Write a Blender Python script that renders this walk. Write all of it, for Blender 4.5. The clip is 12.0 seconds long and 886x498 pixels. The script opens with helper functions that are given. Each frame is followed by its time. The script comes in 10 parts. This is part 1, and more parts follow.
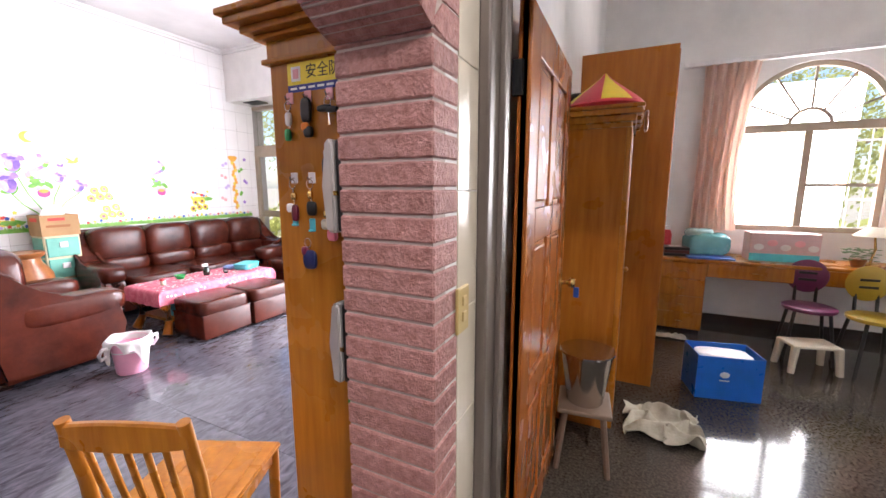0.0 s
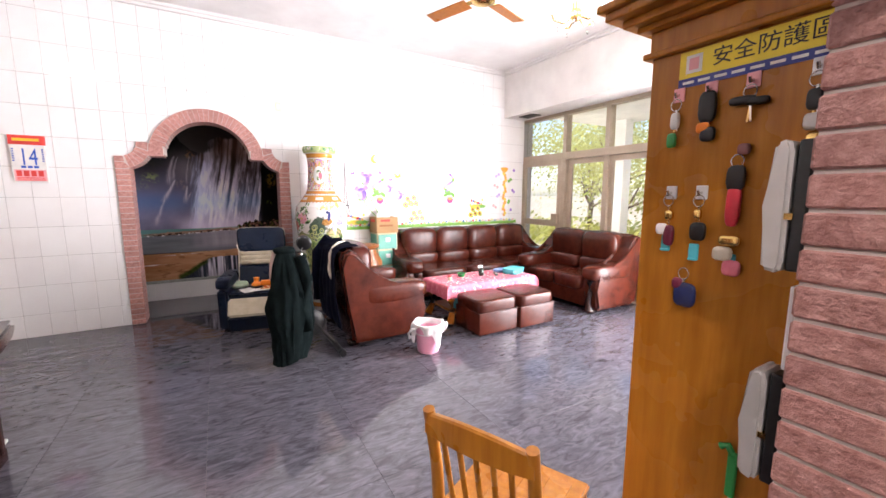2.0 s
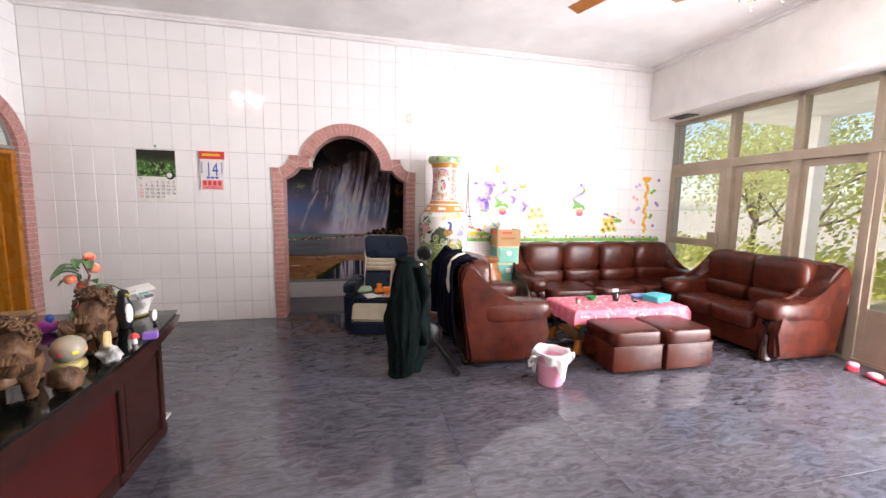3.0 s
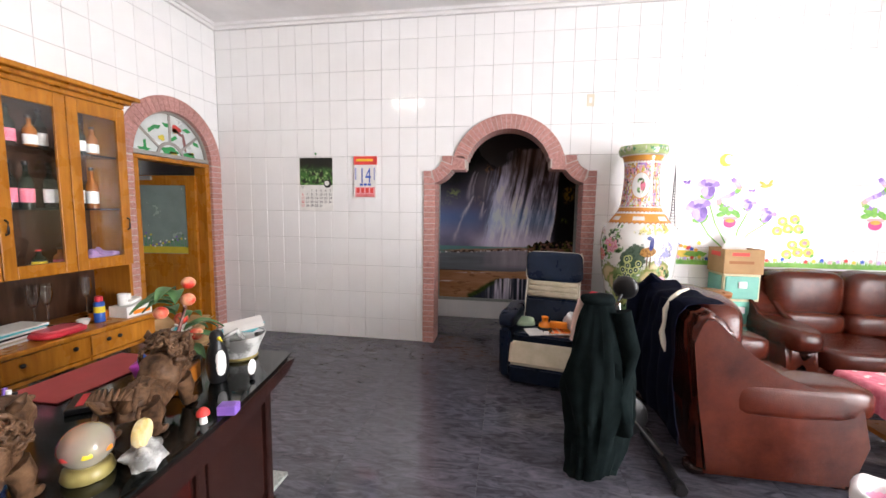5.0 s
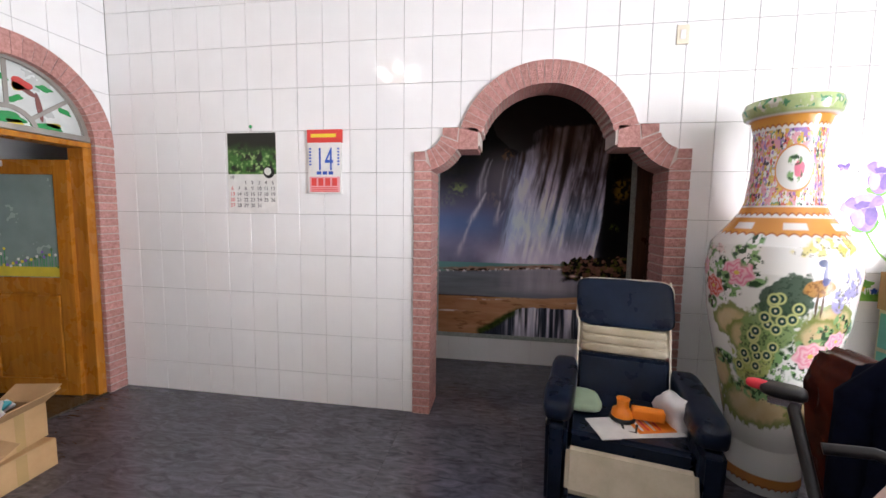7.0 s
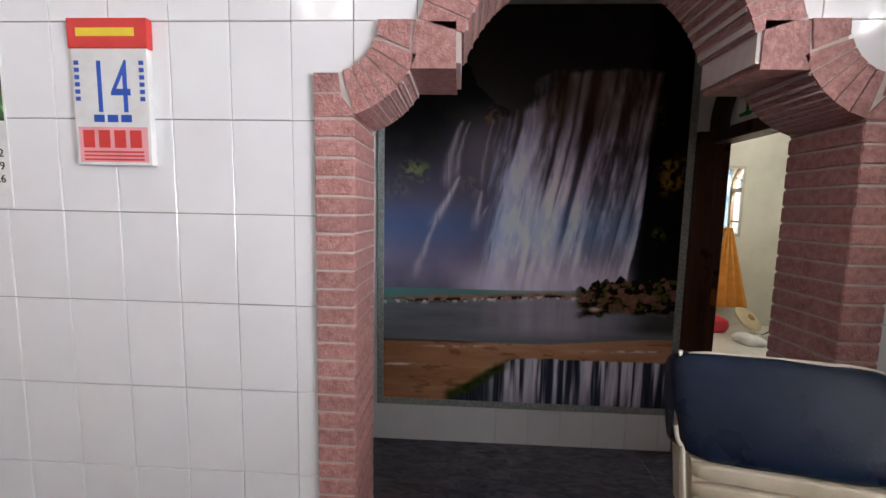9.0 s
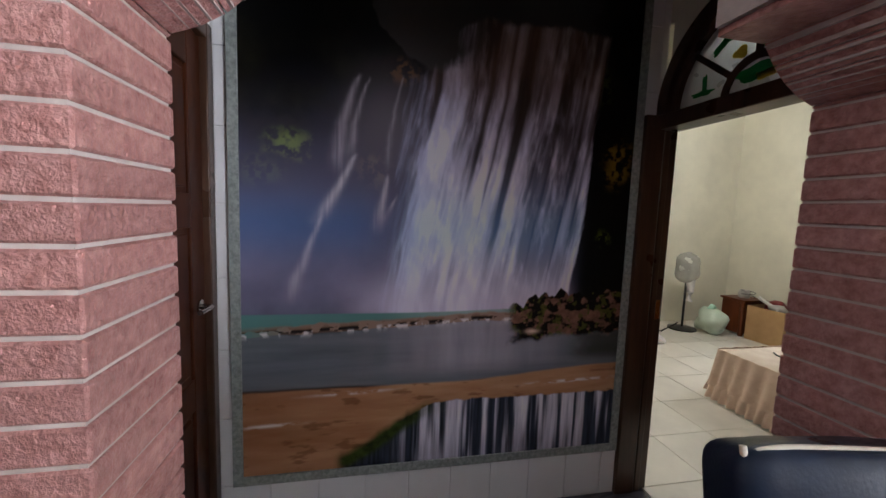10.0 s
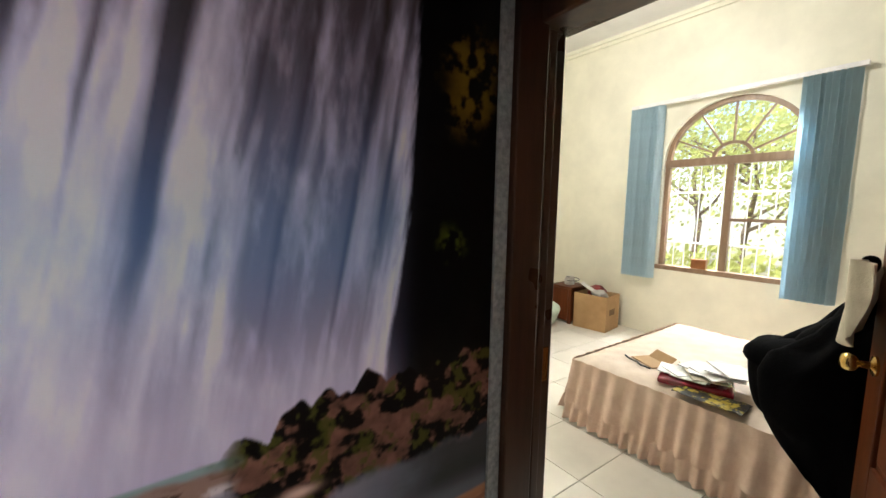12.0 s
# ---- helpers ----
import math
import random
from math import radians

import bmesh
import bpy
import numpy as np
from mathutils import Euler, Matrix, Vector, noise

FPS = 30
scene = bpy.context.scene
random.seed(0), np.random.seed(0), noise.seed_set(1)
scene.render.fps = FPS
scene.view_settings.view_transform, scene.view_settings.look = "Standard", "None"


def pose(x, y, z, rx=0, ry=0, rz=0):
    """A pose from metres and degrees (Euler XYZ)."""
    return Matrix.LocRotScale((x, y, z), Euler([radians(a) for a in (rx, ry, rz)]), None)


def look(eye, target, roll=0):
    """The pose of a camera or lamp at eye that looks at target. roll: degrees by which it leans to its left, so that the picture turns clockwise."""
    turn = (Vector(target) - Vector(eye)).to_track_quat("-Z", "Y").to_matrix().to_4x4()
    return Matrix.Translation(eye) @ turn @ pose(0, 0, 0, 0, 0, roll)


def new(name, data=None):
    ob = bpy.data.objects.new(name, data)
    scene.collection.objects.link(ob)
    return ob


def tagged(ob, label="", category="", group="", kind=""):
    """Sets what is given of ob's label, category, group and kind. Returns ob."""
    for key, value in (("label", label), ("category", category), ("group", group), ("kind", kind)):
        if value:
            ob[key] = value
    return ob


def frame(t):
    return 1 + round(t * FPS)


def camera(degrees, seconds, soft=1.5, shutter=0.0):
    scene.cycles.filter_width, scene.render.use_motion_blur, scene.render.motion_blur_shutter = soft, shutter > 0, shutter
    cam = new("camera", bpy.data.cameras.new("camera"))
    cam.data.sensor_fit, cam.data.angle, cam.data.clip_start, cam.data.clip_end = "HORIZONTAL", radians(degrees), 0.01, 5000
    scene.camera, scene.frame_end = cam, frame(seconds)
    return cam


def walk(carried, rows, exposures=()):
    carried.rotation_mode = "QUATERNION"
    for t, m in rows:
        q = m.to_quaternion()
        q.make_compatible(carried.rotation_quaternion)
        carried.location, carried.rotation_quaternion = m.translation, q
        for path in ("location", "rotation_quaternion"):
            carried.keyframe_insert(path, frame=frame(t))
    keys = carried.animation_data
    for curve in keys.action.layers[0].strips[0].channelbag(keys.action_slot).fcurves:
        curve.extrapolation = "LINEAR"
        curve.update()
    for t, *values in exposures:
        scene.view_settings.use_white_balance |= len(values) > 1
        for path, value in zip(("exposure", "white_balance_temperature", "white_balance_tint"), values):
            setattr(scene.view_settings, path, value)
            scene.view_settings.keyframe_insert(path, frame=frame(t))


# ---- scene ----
cam = camera(97.4, 12.0)
METRES, EYE, TILT, LEAN, TURN = 6.507, 1.442, 0.0, 0.0, 25.6
ROWS = [
    (0.0, 0.0, 0.0, 0.0, 0.0, -8.99, -0.02),
    (0.5, -0.0079, -0.004, -0.0003, 13.02, -8.81, -0.16),
    (1.0, -0.0197, -0.0017, -0.0004, 23.44, -8.74, -0.16),
    (1.5, -0.0376, 0.0073, 0.0001, 29.66, -8.68, -0.4),
    (2.0, -0.0569, 0.0119, 0.0034, 34.28, -7.93, -0.06),
    (2.5, -0.075, 0.0217, 0.003, 41.2, -7.24, -0.25),
    (3.0, -0.0936, 0.04, 0.0023, 51.59, -6.42, -1.01),
    (3.5, -0.1162, 0.0555, 0.0018, 62.93, -6.22, -1.0),
    (5.5, -0.2931, 0.1097, 0.0034, 73.87, -5.61, -0.73),
    (6.0, -0.3475, 0.1253, 0.002, 73.82, -5.34, -0.72),
    (6.5, -0.4039, 0.1444, 0.0031, 73.77, -5.23, -0.79),
    (7.0, -0.4599, 0.1578, 0.0017, 73.44, -5.18, -0.8),
    (9.0, -0.6691, 0.2302, 0.0035, 67.24, -5.81, -1.15),
    (9.5, -0.7172, 0.2487, 0.0021, 60.96, -5.8, -1.73),
    (10.0, -0.7575, 0.2753, 0.0003, 53.0, -5.69, -2.09),
    (10.5, -0.7924, 0.31, -0.0014, 49.52, -5.56, -1.86),
    (11.0, -0.8253, 0.3453, -0.0041, 41.12, -5.71, -1.64),
    (11.5, -0.845, 0.3868, -0.005, 32.58, -5.93, -0.87),
    (12.0, -0.8541, 0.4264, -0.0039, 29.0, -6.1, -1.06),
]
EXPOSURES = [(0.0, 0.68, 6050, 20), (1.5, 0.8, 6300, 20), (2.5, 0.62, 6400, 19), (3.5, 0.33, 6400, 18), (5.5, 0.42, 6250, 14), (7.0, 0.42, 6100, 14), (9.0, 0.2, 5950, 13), (9.5, 0.2, 5900, 13), (10.0, 0.3, 5800, 13), (10.5, 0.95, 5850, 12), (11.0, 1.15, 5950, 12), (12.0, 1.15, 6000, 10)]
walk(cam, [(t, pose(0, 0, EYE, TILT, LEAN, TURN) @ pose(METRES * x, METRES * y, METRES * z, 90 + pitch, roll, yaw)) for t, x, y, z, yaw, pitch, roll in ROWS], EXPOSURES)

# ---------------------------------------------------------------- world and large lights
world = bpy.data.worlds.new("sky")
scene.world = world
world.use_nodes = True
wn = world.node_tree.nodes
sky = wn.new("ShaderNodeTexSky")
sky.sky_type, sky.sun_disc = "NISHITA", False
sky.sun_elevation, sky.sun_rotation = radians(52), radians(160)
world.node_tree.links.new(sky.outputs[0], wn["Background"].inputs[0])
wn["Background"].inputs[1].default_value = 0.15


def lamp(name, kind, m, energy, colour=(1, 1, 1), size=None, angle=None):
    data = bpy.data.lights.new(name, kind)
    data.energy, data.color = energy, colour
    if kind == "AREA":
        data.shape, data.size, data.size_y = "RECTANGLE", size[0], size[1]
    if kind == "SUN":
        data.angle = radians(angle)
    if kind == "POINT":
        data.shadow_soft_size = size
    ob = new(name, data)
    ob.matrix_world = m
    return ob


lamp("sun", "SUN", look((0, 0, 0), (0.2, 0.6, -0.8)), 5.0, (1, 0.95, 0.86), angle=0.5)
lamp("sky_light_front", "AREA", look((-1.63, 4.92, 1.4), (-1.63, 0, 1.2)), 385, (1, 0.985, 0.97), (1.9, 2.55))
lamp("sky_light_study", "AREA", look((1.4, 5.12, 1.75), (1.4, 0, 1.2)), 70, (1, 0.97, 0.90), (0.95, 1.4))
lamp("sky_light_bedroom", "AREA", look((-8.65, 5.4, 3.2), (-7.7, 2.4, 0.7)), 330, (1, 0.97, 0.88), (1.8, 0.8))
lamp("bedroom_light", "POINT", pose(-8.1, 2.7, 3.17), 46, (1, 0.94, 0.80), 0.08)
lamp("hall_light", "POINT", pose(1.1, -0.9, 3.15), 82, (1, 0.94, 0.85), 0.06)

# ---------------------------------------------------------------- materials


def ramp(nt, fac, stops):
    r = nt.nodes.new("ShaderNodeValToRGB")
    while len(r.color_ramp.elements) < len(stops):
        r.color_ramp.elements.new(0.5)
    for e, (p, c) in zip(r.color_ramp.elements, stops):
        e.position, e.color = p, (*c, 1)
    nt.links.new(fac, r.inputs[0])
    return r.outputs[0]


def noise_tex(nt, scale, detail=4.0, stretch=(1, 1, 1), rough=0.6, distort=0.0, co="Object"):
    tc = nt.nodes.new("ShaderNodeTexCoord")
    mp = nt.nodes.new("ShaderNodeMapping")
    mp.inputs["Scale"].default_value = stretch
    if co == "World":
        geo, info = nt.nodes.new("ShaderNodeNewGeometry"), nt.nodes.new("ShaderNodeObjectInfo")
        add = nt.nodes.new("ShaderNodeVectorMath")
        add.operation = "MULTIPLY_ADD"
        add.inputs[1].default_value = (1, 1, 1)
        grow = nt.nodes.new("ShaderNodeVectorMath")
        grow.operation = "SCALE"
        grow.inputs[0].default_value = (7.1, 5.3, 3.7)
        nt.links.new(info.outputs["Random"], grow.inputs["Scale"])
        nt.links.new(geo.outputs["Position"], add.inputs[0])
        nt.links.new(grow.outputs[0], add.inputs[2])
        nt.links.new(add.outputs[0], mp.inputs[0])
    else:
        nt.links.new(tc.outputs[co], mp.inputs[0])
    n = nt.nodes.new("ShaderNodeTexNoise")
    n.inputs["Scale"].default_value, n.inputs["Detail"].default_value = scale, detail
    n.inputs["Roughness"].default_value, n.inputs["Distortion"].default_value = rough, distort
    nt.links.new(mp.outputs[0], n.inputs["Vector"])
    return n.outputs["Fac"]


def surface(name, a, b, rough=0.5, metal=0.0, scale=8.0, stretch=(1, 1, 1), detail=5.0, bump=0.0, bump_scale=60.0, distort=0.0,
            vary=0.0, rough_vary=0.1, coat=0.0, alpha=1.0, transmission=0.0, lo=0.3, hi=0.7, sheen=0.0, spec=0.5, co="Object"):
    """A surface whose colour wanders between a and b, with fine relief and uneven gloss."""
    m = bpy.data.materials.new(name)
    m.use_nodes = True
    nt = m.node_tree
    p = nt.nodes["Principled BSDF"]
    f = noise_tex(nt, scale, detail, stretch, distort=distort, co=co)
    c = ramp(nt, f, [(lo, a), (hi, b)])
    if vary:
        info = nt.nodes.new("ShaderNodeObjectInfo")
        hsv = nt.nodes.new("ShaderNodeHueSaturation")
        mr = nt.nodes.new("ShaderNodeMapRange")
        mr.inputs[3].default_value, mr.inputs[4].default_value = 1 - vary, 1 + vary
        nt.links.new(info.outputs["Random"], mr.inputs[0])
        nt.links.new(mr.outputs[0], hsv.inputs["Value"])
        nt.links.new(c, hsv.inputs["Color"])
        c = hsv.outputs[0]
    nt.links.new(c, p.inputs["Base Color"])
    g = noise_tex(nt, scale * 0.6 + 1.3, 3, co=co)
    mr = nt.nodes.new("ShaderNodeMapRange")
    mr.inputs[3].default_value, mr.inputs[4].default_value = max(0.02, rough - rough_vary), min(1, rough + rough_vary)
    nt.links.new(g, mr.inputs[0])
    nt.links.new(mr.outputs[0], p.inputs["Roughness"])
    p.inputs["Metallic"].default_value = metal
    p.inputs["Coat Weight"].default_value = coat
    p.inputs["Coat Roughness"].default_value = 0.08
    p.inputs["Alpha"].default_value = alpha
    p.inputs["Transmission Weight"].default_value = transmission
    p.inputs["Sheen Weight"].default_value = sheen
    p.inputs["Specular IOR Level"].default_value = spec
    if bump:
        b2 = nt.nodes.new("ShaderNodeBump")
        b2.inputs["Strength"].default_value = bump
        b2.inputs["Distance"].default_value = 0.01
        nt.links.new(noise_tex(nt, bump_scale, 4, co=co), b2.inputs["Height"])
        nt.links.new(b2.outputs[0], p.inputs["Normal"])
    return m


def plain(name, c, rough=0.5, metal=0.0, **k):
    return surface(name, tuple(v * 0.88 for v in c), tuple(min(1, v * 1.08) for v in c), rough, metal, **k)


def glow(name, c, strength):
    m = bpy.data.materials.new(name)
    m.use_nodes = True
    p = m.node_tree.nodes["Principled BSDF"]
    p.inputs["Base Color"].default_value = (*c, 1)
    p.inputs["Emission Color"].default_value = (*c, 1)
    p.inputs["Emission Strength"].default_value = strength
    return m


def backlit(name, c, share):
    """Thin woven cloth that lets part of the light through."""
    m = bpy.data.materials.new(name)
    m.use_nodes = True
    nt = m.node_tree
    f = ramp(nt, noise_tex(nt, 40, 4, (1, 1, 0.2)), [(0.3, tuple(v * 0.9 for v in c)), (0.7, tuple(min(1, v * 1.05) for v in c))])
    d, t, x = nt.nodes.new("ShaderNodeBsdfDiffuse"), nt.nodes.new("ShaderNodeBsdfTranslucent"), nt.nodes.new("ShaderNodeMixShader")
    nt.links.new(f, d.inputs[0]), nt.links.new(f, t.inputs[0])
    x.inputs[0].default_value = share
    nt.links.new(d.outputs[0], x.inputs[1]), nt.links.new(t.outputs[0], x.inputs[2])
    nt.links.new(x.outputs[0], nt.nodes["Material Output"].inputs[0])
    return m


LEAF = backlit("sunlit_leaves", (0.46, 0.48, 0.16), 0.5)


def glass_mat(name, c=(0.97, 0.99, 0.98), rough=0.0):
    m = bpy.data.materials.new(name)
    m.use_nodes = True
    p = m.node_tree.nodes["Principled BSDF"]
    p.inputs["Base Color"].default_value = (*c, 1)
    p.inputs["Transmission Weight"].default_value, p.inputs["Roughness"].default_value, p.inputs["IOR"].default_value = 1, rough, 1.45
    return m


WHITE_TILE = surface("white_tile", (0.82, 0.815, 0.81), (0.86, 0.86, 0.855), 0.09, scale=3, vary=0.008, rough_vary=0.04, bump=0.03, bump_scale=7, co="World")
CREAM_TILE = plain("cream_wall_tile", (0.72, 0.66, 0.52), 0.2, scale=3)
DARK_GROUT = plain("dark_grout", (0.10, 0.095, 0.10), 0.7)
GROUT = plain("grout", (0.34, 0.33, 0.32), 0.8)
PLASTER = plain("white_plaster", (0.80, 0.79, 0.77), 0.7, scale=2, bump=0.05)
CEILING = plain("ceiling_paint", (0.80, 0.79, 0.78), 0.8, scale=1.5)
CREAM = plain("cream_plaster", (0.80, 0.77, 0.64), 0.5, scale=2, bump=0.05)
PINK_BRICK = surface("pink_split_brick", (0.34, 0.14, 0.12), (0.58, 0.31, 0.275), 0.35, scale=45, bump=0.9, bump_scale=110, vary=0.10, co="World")
MORTAR = plain("brick_mortar", (0.56, 0.49, 0.45), 0.8, scale=30)
FLOOR_STONE = surface("grey_marble_tile", (0.042, 0.041, 0.051), (0.150, 0.142, 0.172), 0.05, spec=0.5, scale=6, stretch=(3.2, 1, 1), detail=13, distort=1.6, rough_vary=0.025, lo=0.34, hi=0.78, co="World")
TERRAZZO = surface("dark_terrazzo", (0.018, 0.015, 0.012), (0.105, 0.090, 0.072), 0.10, scale=70, rough_vary=0.05)
BED_TILE = plain("cream_floor_tile", (0.78, 0.74, 0.66), 0.15, scale=2, vary=0.03, co="World")
OAK = surface("honey_oak", (0.31, 0.106, 0.008), (0.45, 0.178, 0.018), 0.28, spec=0.3, scale=5, stretch=(7, 7, 0.6), detail=7, bump=0.04)
OAK_DARK = surface("brown_oak", (0.30, 0.088, 0.007), (0.42, 0.148, 0.015), 0.3, spec=0.25, scale=5, stretch=(7, 7, 0.6), detail=7, bump=0.04)
ROSEWOOD = surface("dark_rosewood", (0.010, 0.004, 0.003), (0.036, 0.011, 0.008), 0.16, scale=5, stretch=(6, 6, 1), coat=0.2)
LEATHER = surface("brown_leather", (0.036, 0.0068, 0.0035), (0.088, 0.0165, 0.0080), 0.25, spec=0.34, rough_vary=0.04, scale=6, bump=0.15, bump_scale=140)
ALU = plain("bronze_aluminium", (0.40, 0.33, 0.25), 0.4, 0.35, scale=4)
GLASS = glass_mat("clear_glass")
BLACK = plain("black_plastic", (0.007, 0.007, 0.008), 0.4)



GROUND = surface("yard_earth", (0.30, 0.26, 0.18), (0.50, 0.46, 0.36), 0.9, scale=1.2, bump=0.2, bump_scale=8)
PORCH = plain("porch_concrete", (0.55, 0.52, 0.46), 0.7, scale=3)
BARK = plain("bark", (0.16, 0.11, 0.07), 0.9, scale=12, bump=0.5)
ROOF_RED = surface("red_roof_sheet", (0.32, 0.10, 0.07), (0.45, 0.17, 0.12), 0.5, scale=6)
DARKWOOD = surface("dark_brown_frame", (0.035, 0.016, 0.009), (0.08, 0.038, 0.02), 0.3, scale=4, stretch=(6, 6, 0.7))
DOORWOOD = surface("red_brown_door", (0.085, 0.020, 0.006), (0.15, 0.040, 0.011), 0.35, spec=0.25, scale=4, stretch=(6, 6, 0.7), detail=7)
FRAME_GREY = surface("grey_brown_jamb", (0.13, 0.105, 0.085), (0.20, 0.165, 0.135), 0.4, scale=4, stretch=(5, 5, 0.5))
MARBLE_TRIM = surface("grey_green_marble", (0.20, 0.23, 0.21), (0.42, 0.45, 0.42), 0.3, scale=60, rough_vary=0.05)
FROST = plain("frosted_glass", (0.72, 0.76, 0.74), 0.3, scale=6, transmission=0.25)
FROST_DOOR = plain("green_frosted_glass", (0.30, 0.38, 0.35), 0.25, scale=6, transmission=0.2)
LEAD = plain("grey_came", (0.33, 0.31, 0.28), 0.45, 0.3)
# darker copy of DOORWOOD: the vestibule's shade is in the base colour
DOORSHADED = surface("shaded_red_brown_door", (0.030, 0.007, 0.0025), (0.060, 0.016, 0.005), 0.4, spec=0.2, scale=4, stretch=(6, 6, 0.7), detail=7)
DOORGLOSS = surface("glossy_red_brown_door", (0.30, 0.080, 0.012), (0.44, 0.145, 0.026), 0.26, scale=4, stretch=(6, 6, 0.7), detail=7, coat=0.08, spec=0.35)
G_GREEN = plain("stained_green", (0.03, 0.30, 0.08), 0.25)
G_YELLOW = plain("stained_yellow", (0.65, 0.52, 0.05), 0.25)
G_RED = plain("stained_red", (0.55, 0.06, 0.05), 0.25)
G_BROWN = plain("stained_brown", (0.22, 0.09, 0.08), 0.25)
PINK_CLOTH = surface("pink_tablecloth", (0.62, 0.10, 0.17), (0.80, 0.26, 0.33), 0.7, scale=22, bump=0.1)
CREAM_LEATHER = surface("beige_leather", (0.42, 0.36, 0.25), (0.56, 0.49, 0.37), 0.4, scale=7, bump=0.12, bump_scale=120)
NAVY_LEATHER = surface("navy_leather", (0.004, 0.008, 0.020), (0.009, 0.017, 0.038), 0.28, spec=0.2, rough_vary=0.03, scale=8, bump=0.08, bump_scale=130)
COAT = surface("dark_green_cloth", (0.002, 0.0045, 0.0050), (0.006, 0.011, 0.011), 0.9, spec=0.08, scale=14, bump=0.2, bump_scale=200)
NAVY_CLOTH = surface("navy_cloth", (0.002, 0.0025, 0.008), (0.005, 0.007, 0.018), 0.95, spec=0.06, scale=14, bump=0.2, bump_scale=200)
BLACK_CLOTH = surface("black_cloth", (0.002, 0.002, 0.0025), (0.005, 0.005, 0.006), 0.95, spec=0.05, scale=14, bump=0.2, bump_scale=200)
CREAM_CLOTH = surface("cream_cloth", (0.60, 0.54, 0.42), (0.74, 0.69, 0.58), 0.85, scale=14, bump=0.2, bump_scale=200)
BEDSPREAD = surface("cream_bedspread", (0.62, 0.50, 0.40), (0.74, 0.63, 0.52), 0.85, scale=10, bump=0.2, bump_scale=90)
FRILL = surface("peach_frill", (0.68, 0.48, 0.38), (0.80, 0.62, 0.51), 0.85, scale=12, bump=0.2, bump_scale=90)
BLUE_BLIND = backlit("pale_blue_slats", (0.58, 0.71, 0.78), 0.5)
PEACH_CURTAIN = backlit("peach_curtain", (0.93, 0.78, 0.70), 0.6)
CARD = surface("cardboard", (0.34, 0.20, 0.085), (0.46, 0.29, 0.14), 0.8, scale=5, vary=0.05)
PINK_PLASTIC = plain("pink_plastic", (0.88, 0.42, 0.58), 0.3)
WHITE_PLASTIC = plain("white_plastic", (0.78, 0.76, 0.76), 0.35, scale=10)
GREEN_PLASTIC = plain("mint_plastic", (0.13, 0.42, 0.33), 0.4)
RED_PLASTIC = plain("red_plastic", (0.62, 0.03, 0.05), 0.35)
ORANGE_PLASTIC = plain("orange_plastic", (0.85, 0.24, 0.01), 0.4)
BLUE_PLASTIC = plain("blue_plastic", (0.02, 0.09, 0.40), 0.35)
CYAN_PLASTIC = plain("turquoise_plastic", (0.08, 0.50, 0.58), 0.4)
YELLOW = plain("yellow_paper", (0.80, 0.62, 0.03), 0.5)
PAPER = plain("white_paper", (0.78, 0.77, 0.74), 0.7, scale=9)
INK = plain("dark_ink", (0.02, 0.02, 0.025), 0.6)
INK_BLUE = plain("blue_ink", (0.03, 0.10, 0.48), 0.6)
INK_RED = plain("red_ink", (0.66, 0.05, 0.04), 0.6)
INK_PINK = plain("pink_ink", (0.80, 0.38, 0.40), 0.6)
PURPLE = plain("purple_ink", (0.24, 0.12, 0.50), 0.5)
LEAF_GREEN = surface("green_leaf", (0.03, 0.10, 0.03), (0.10, 0.22, 0.07), 0.5, scale=14)
STEEL = plain("polished_steel", (0.62, 0.60, 0.57), 0.16, 1.0, scale=5)
SILVER = plain("silver_plastic", (0.55, 0.53, 0.51), 0.35, 0.4)
BRASS = plain("polished_brass", (0.70, 0.48, 0.16), 0.22, 1.0)
CARVED = surface("carved_root_wood", (0.022, 0.010, 0.005), (0.17, 0.092, 0.048), 0.45, spec=0.2, scale=24, bump=0.5, bump_scale=45)
STONEBASE = surface("grey_stoneware", (0.16, 0.16, 0.15), (0.58, 0.58, 0.56), 0.4, scale=14, lo=0.42, hi=0.58)
POT_BROWN = surface("brown_jar", (0.20, 0.07, 0.02), (0.34, 0.13, 0.04), 0.3, scale=10)
BULB = glow("lit_bulb", (1, 0.93, 0.82), 48)
TOWEL = surface("soiled_towel", (0.36, 0.34, 0.25), (0.55, 0.53, 0.44), 0.9, scale=16, bump=0.3)
DARKGLASS = plain("dark_glass_top", (0.006, 0.008, 0.0075), 0.04, coat=0.0)
BOTTLE = plain("dark_bottle_glass", (0.012, 0.02, 0.012), 0.08, coat=0.5)

# ---------------------------------------------------------------- mesh helpers
def box(bm, x0, x1, y0, y1, z0, z1, bevel=0.0, seg=2):
    vs = [bm.verts.new((x, y, z)) for x in (x0, x1) for y in (y0, y1) for z in (z0, z1)]
    fs = [bm.faces.new([vs[i] for i in q]) for q in ((0, 1, 3, 2), (4, 6, 7, 5), (0, 4, 5, 1), (2, 3, 7, 6), (0, 2, 6, 4), (1, 5, 7, 3))]
    if bevel:
        es = list({e for f in fs for e in f.edges})
        bmesh.ops.bevel(bm, geom=es, offset=bevel, segments=seg, affect="EDGES", profile=0.5)
    return vs


def boxes(*args, bevel=0.0, seg=2):
    bm = bmesh.new()
    for a in args:
        box(bm, *a, bevel=bevel, seg=seg)
    return bm


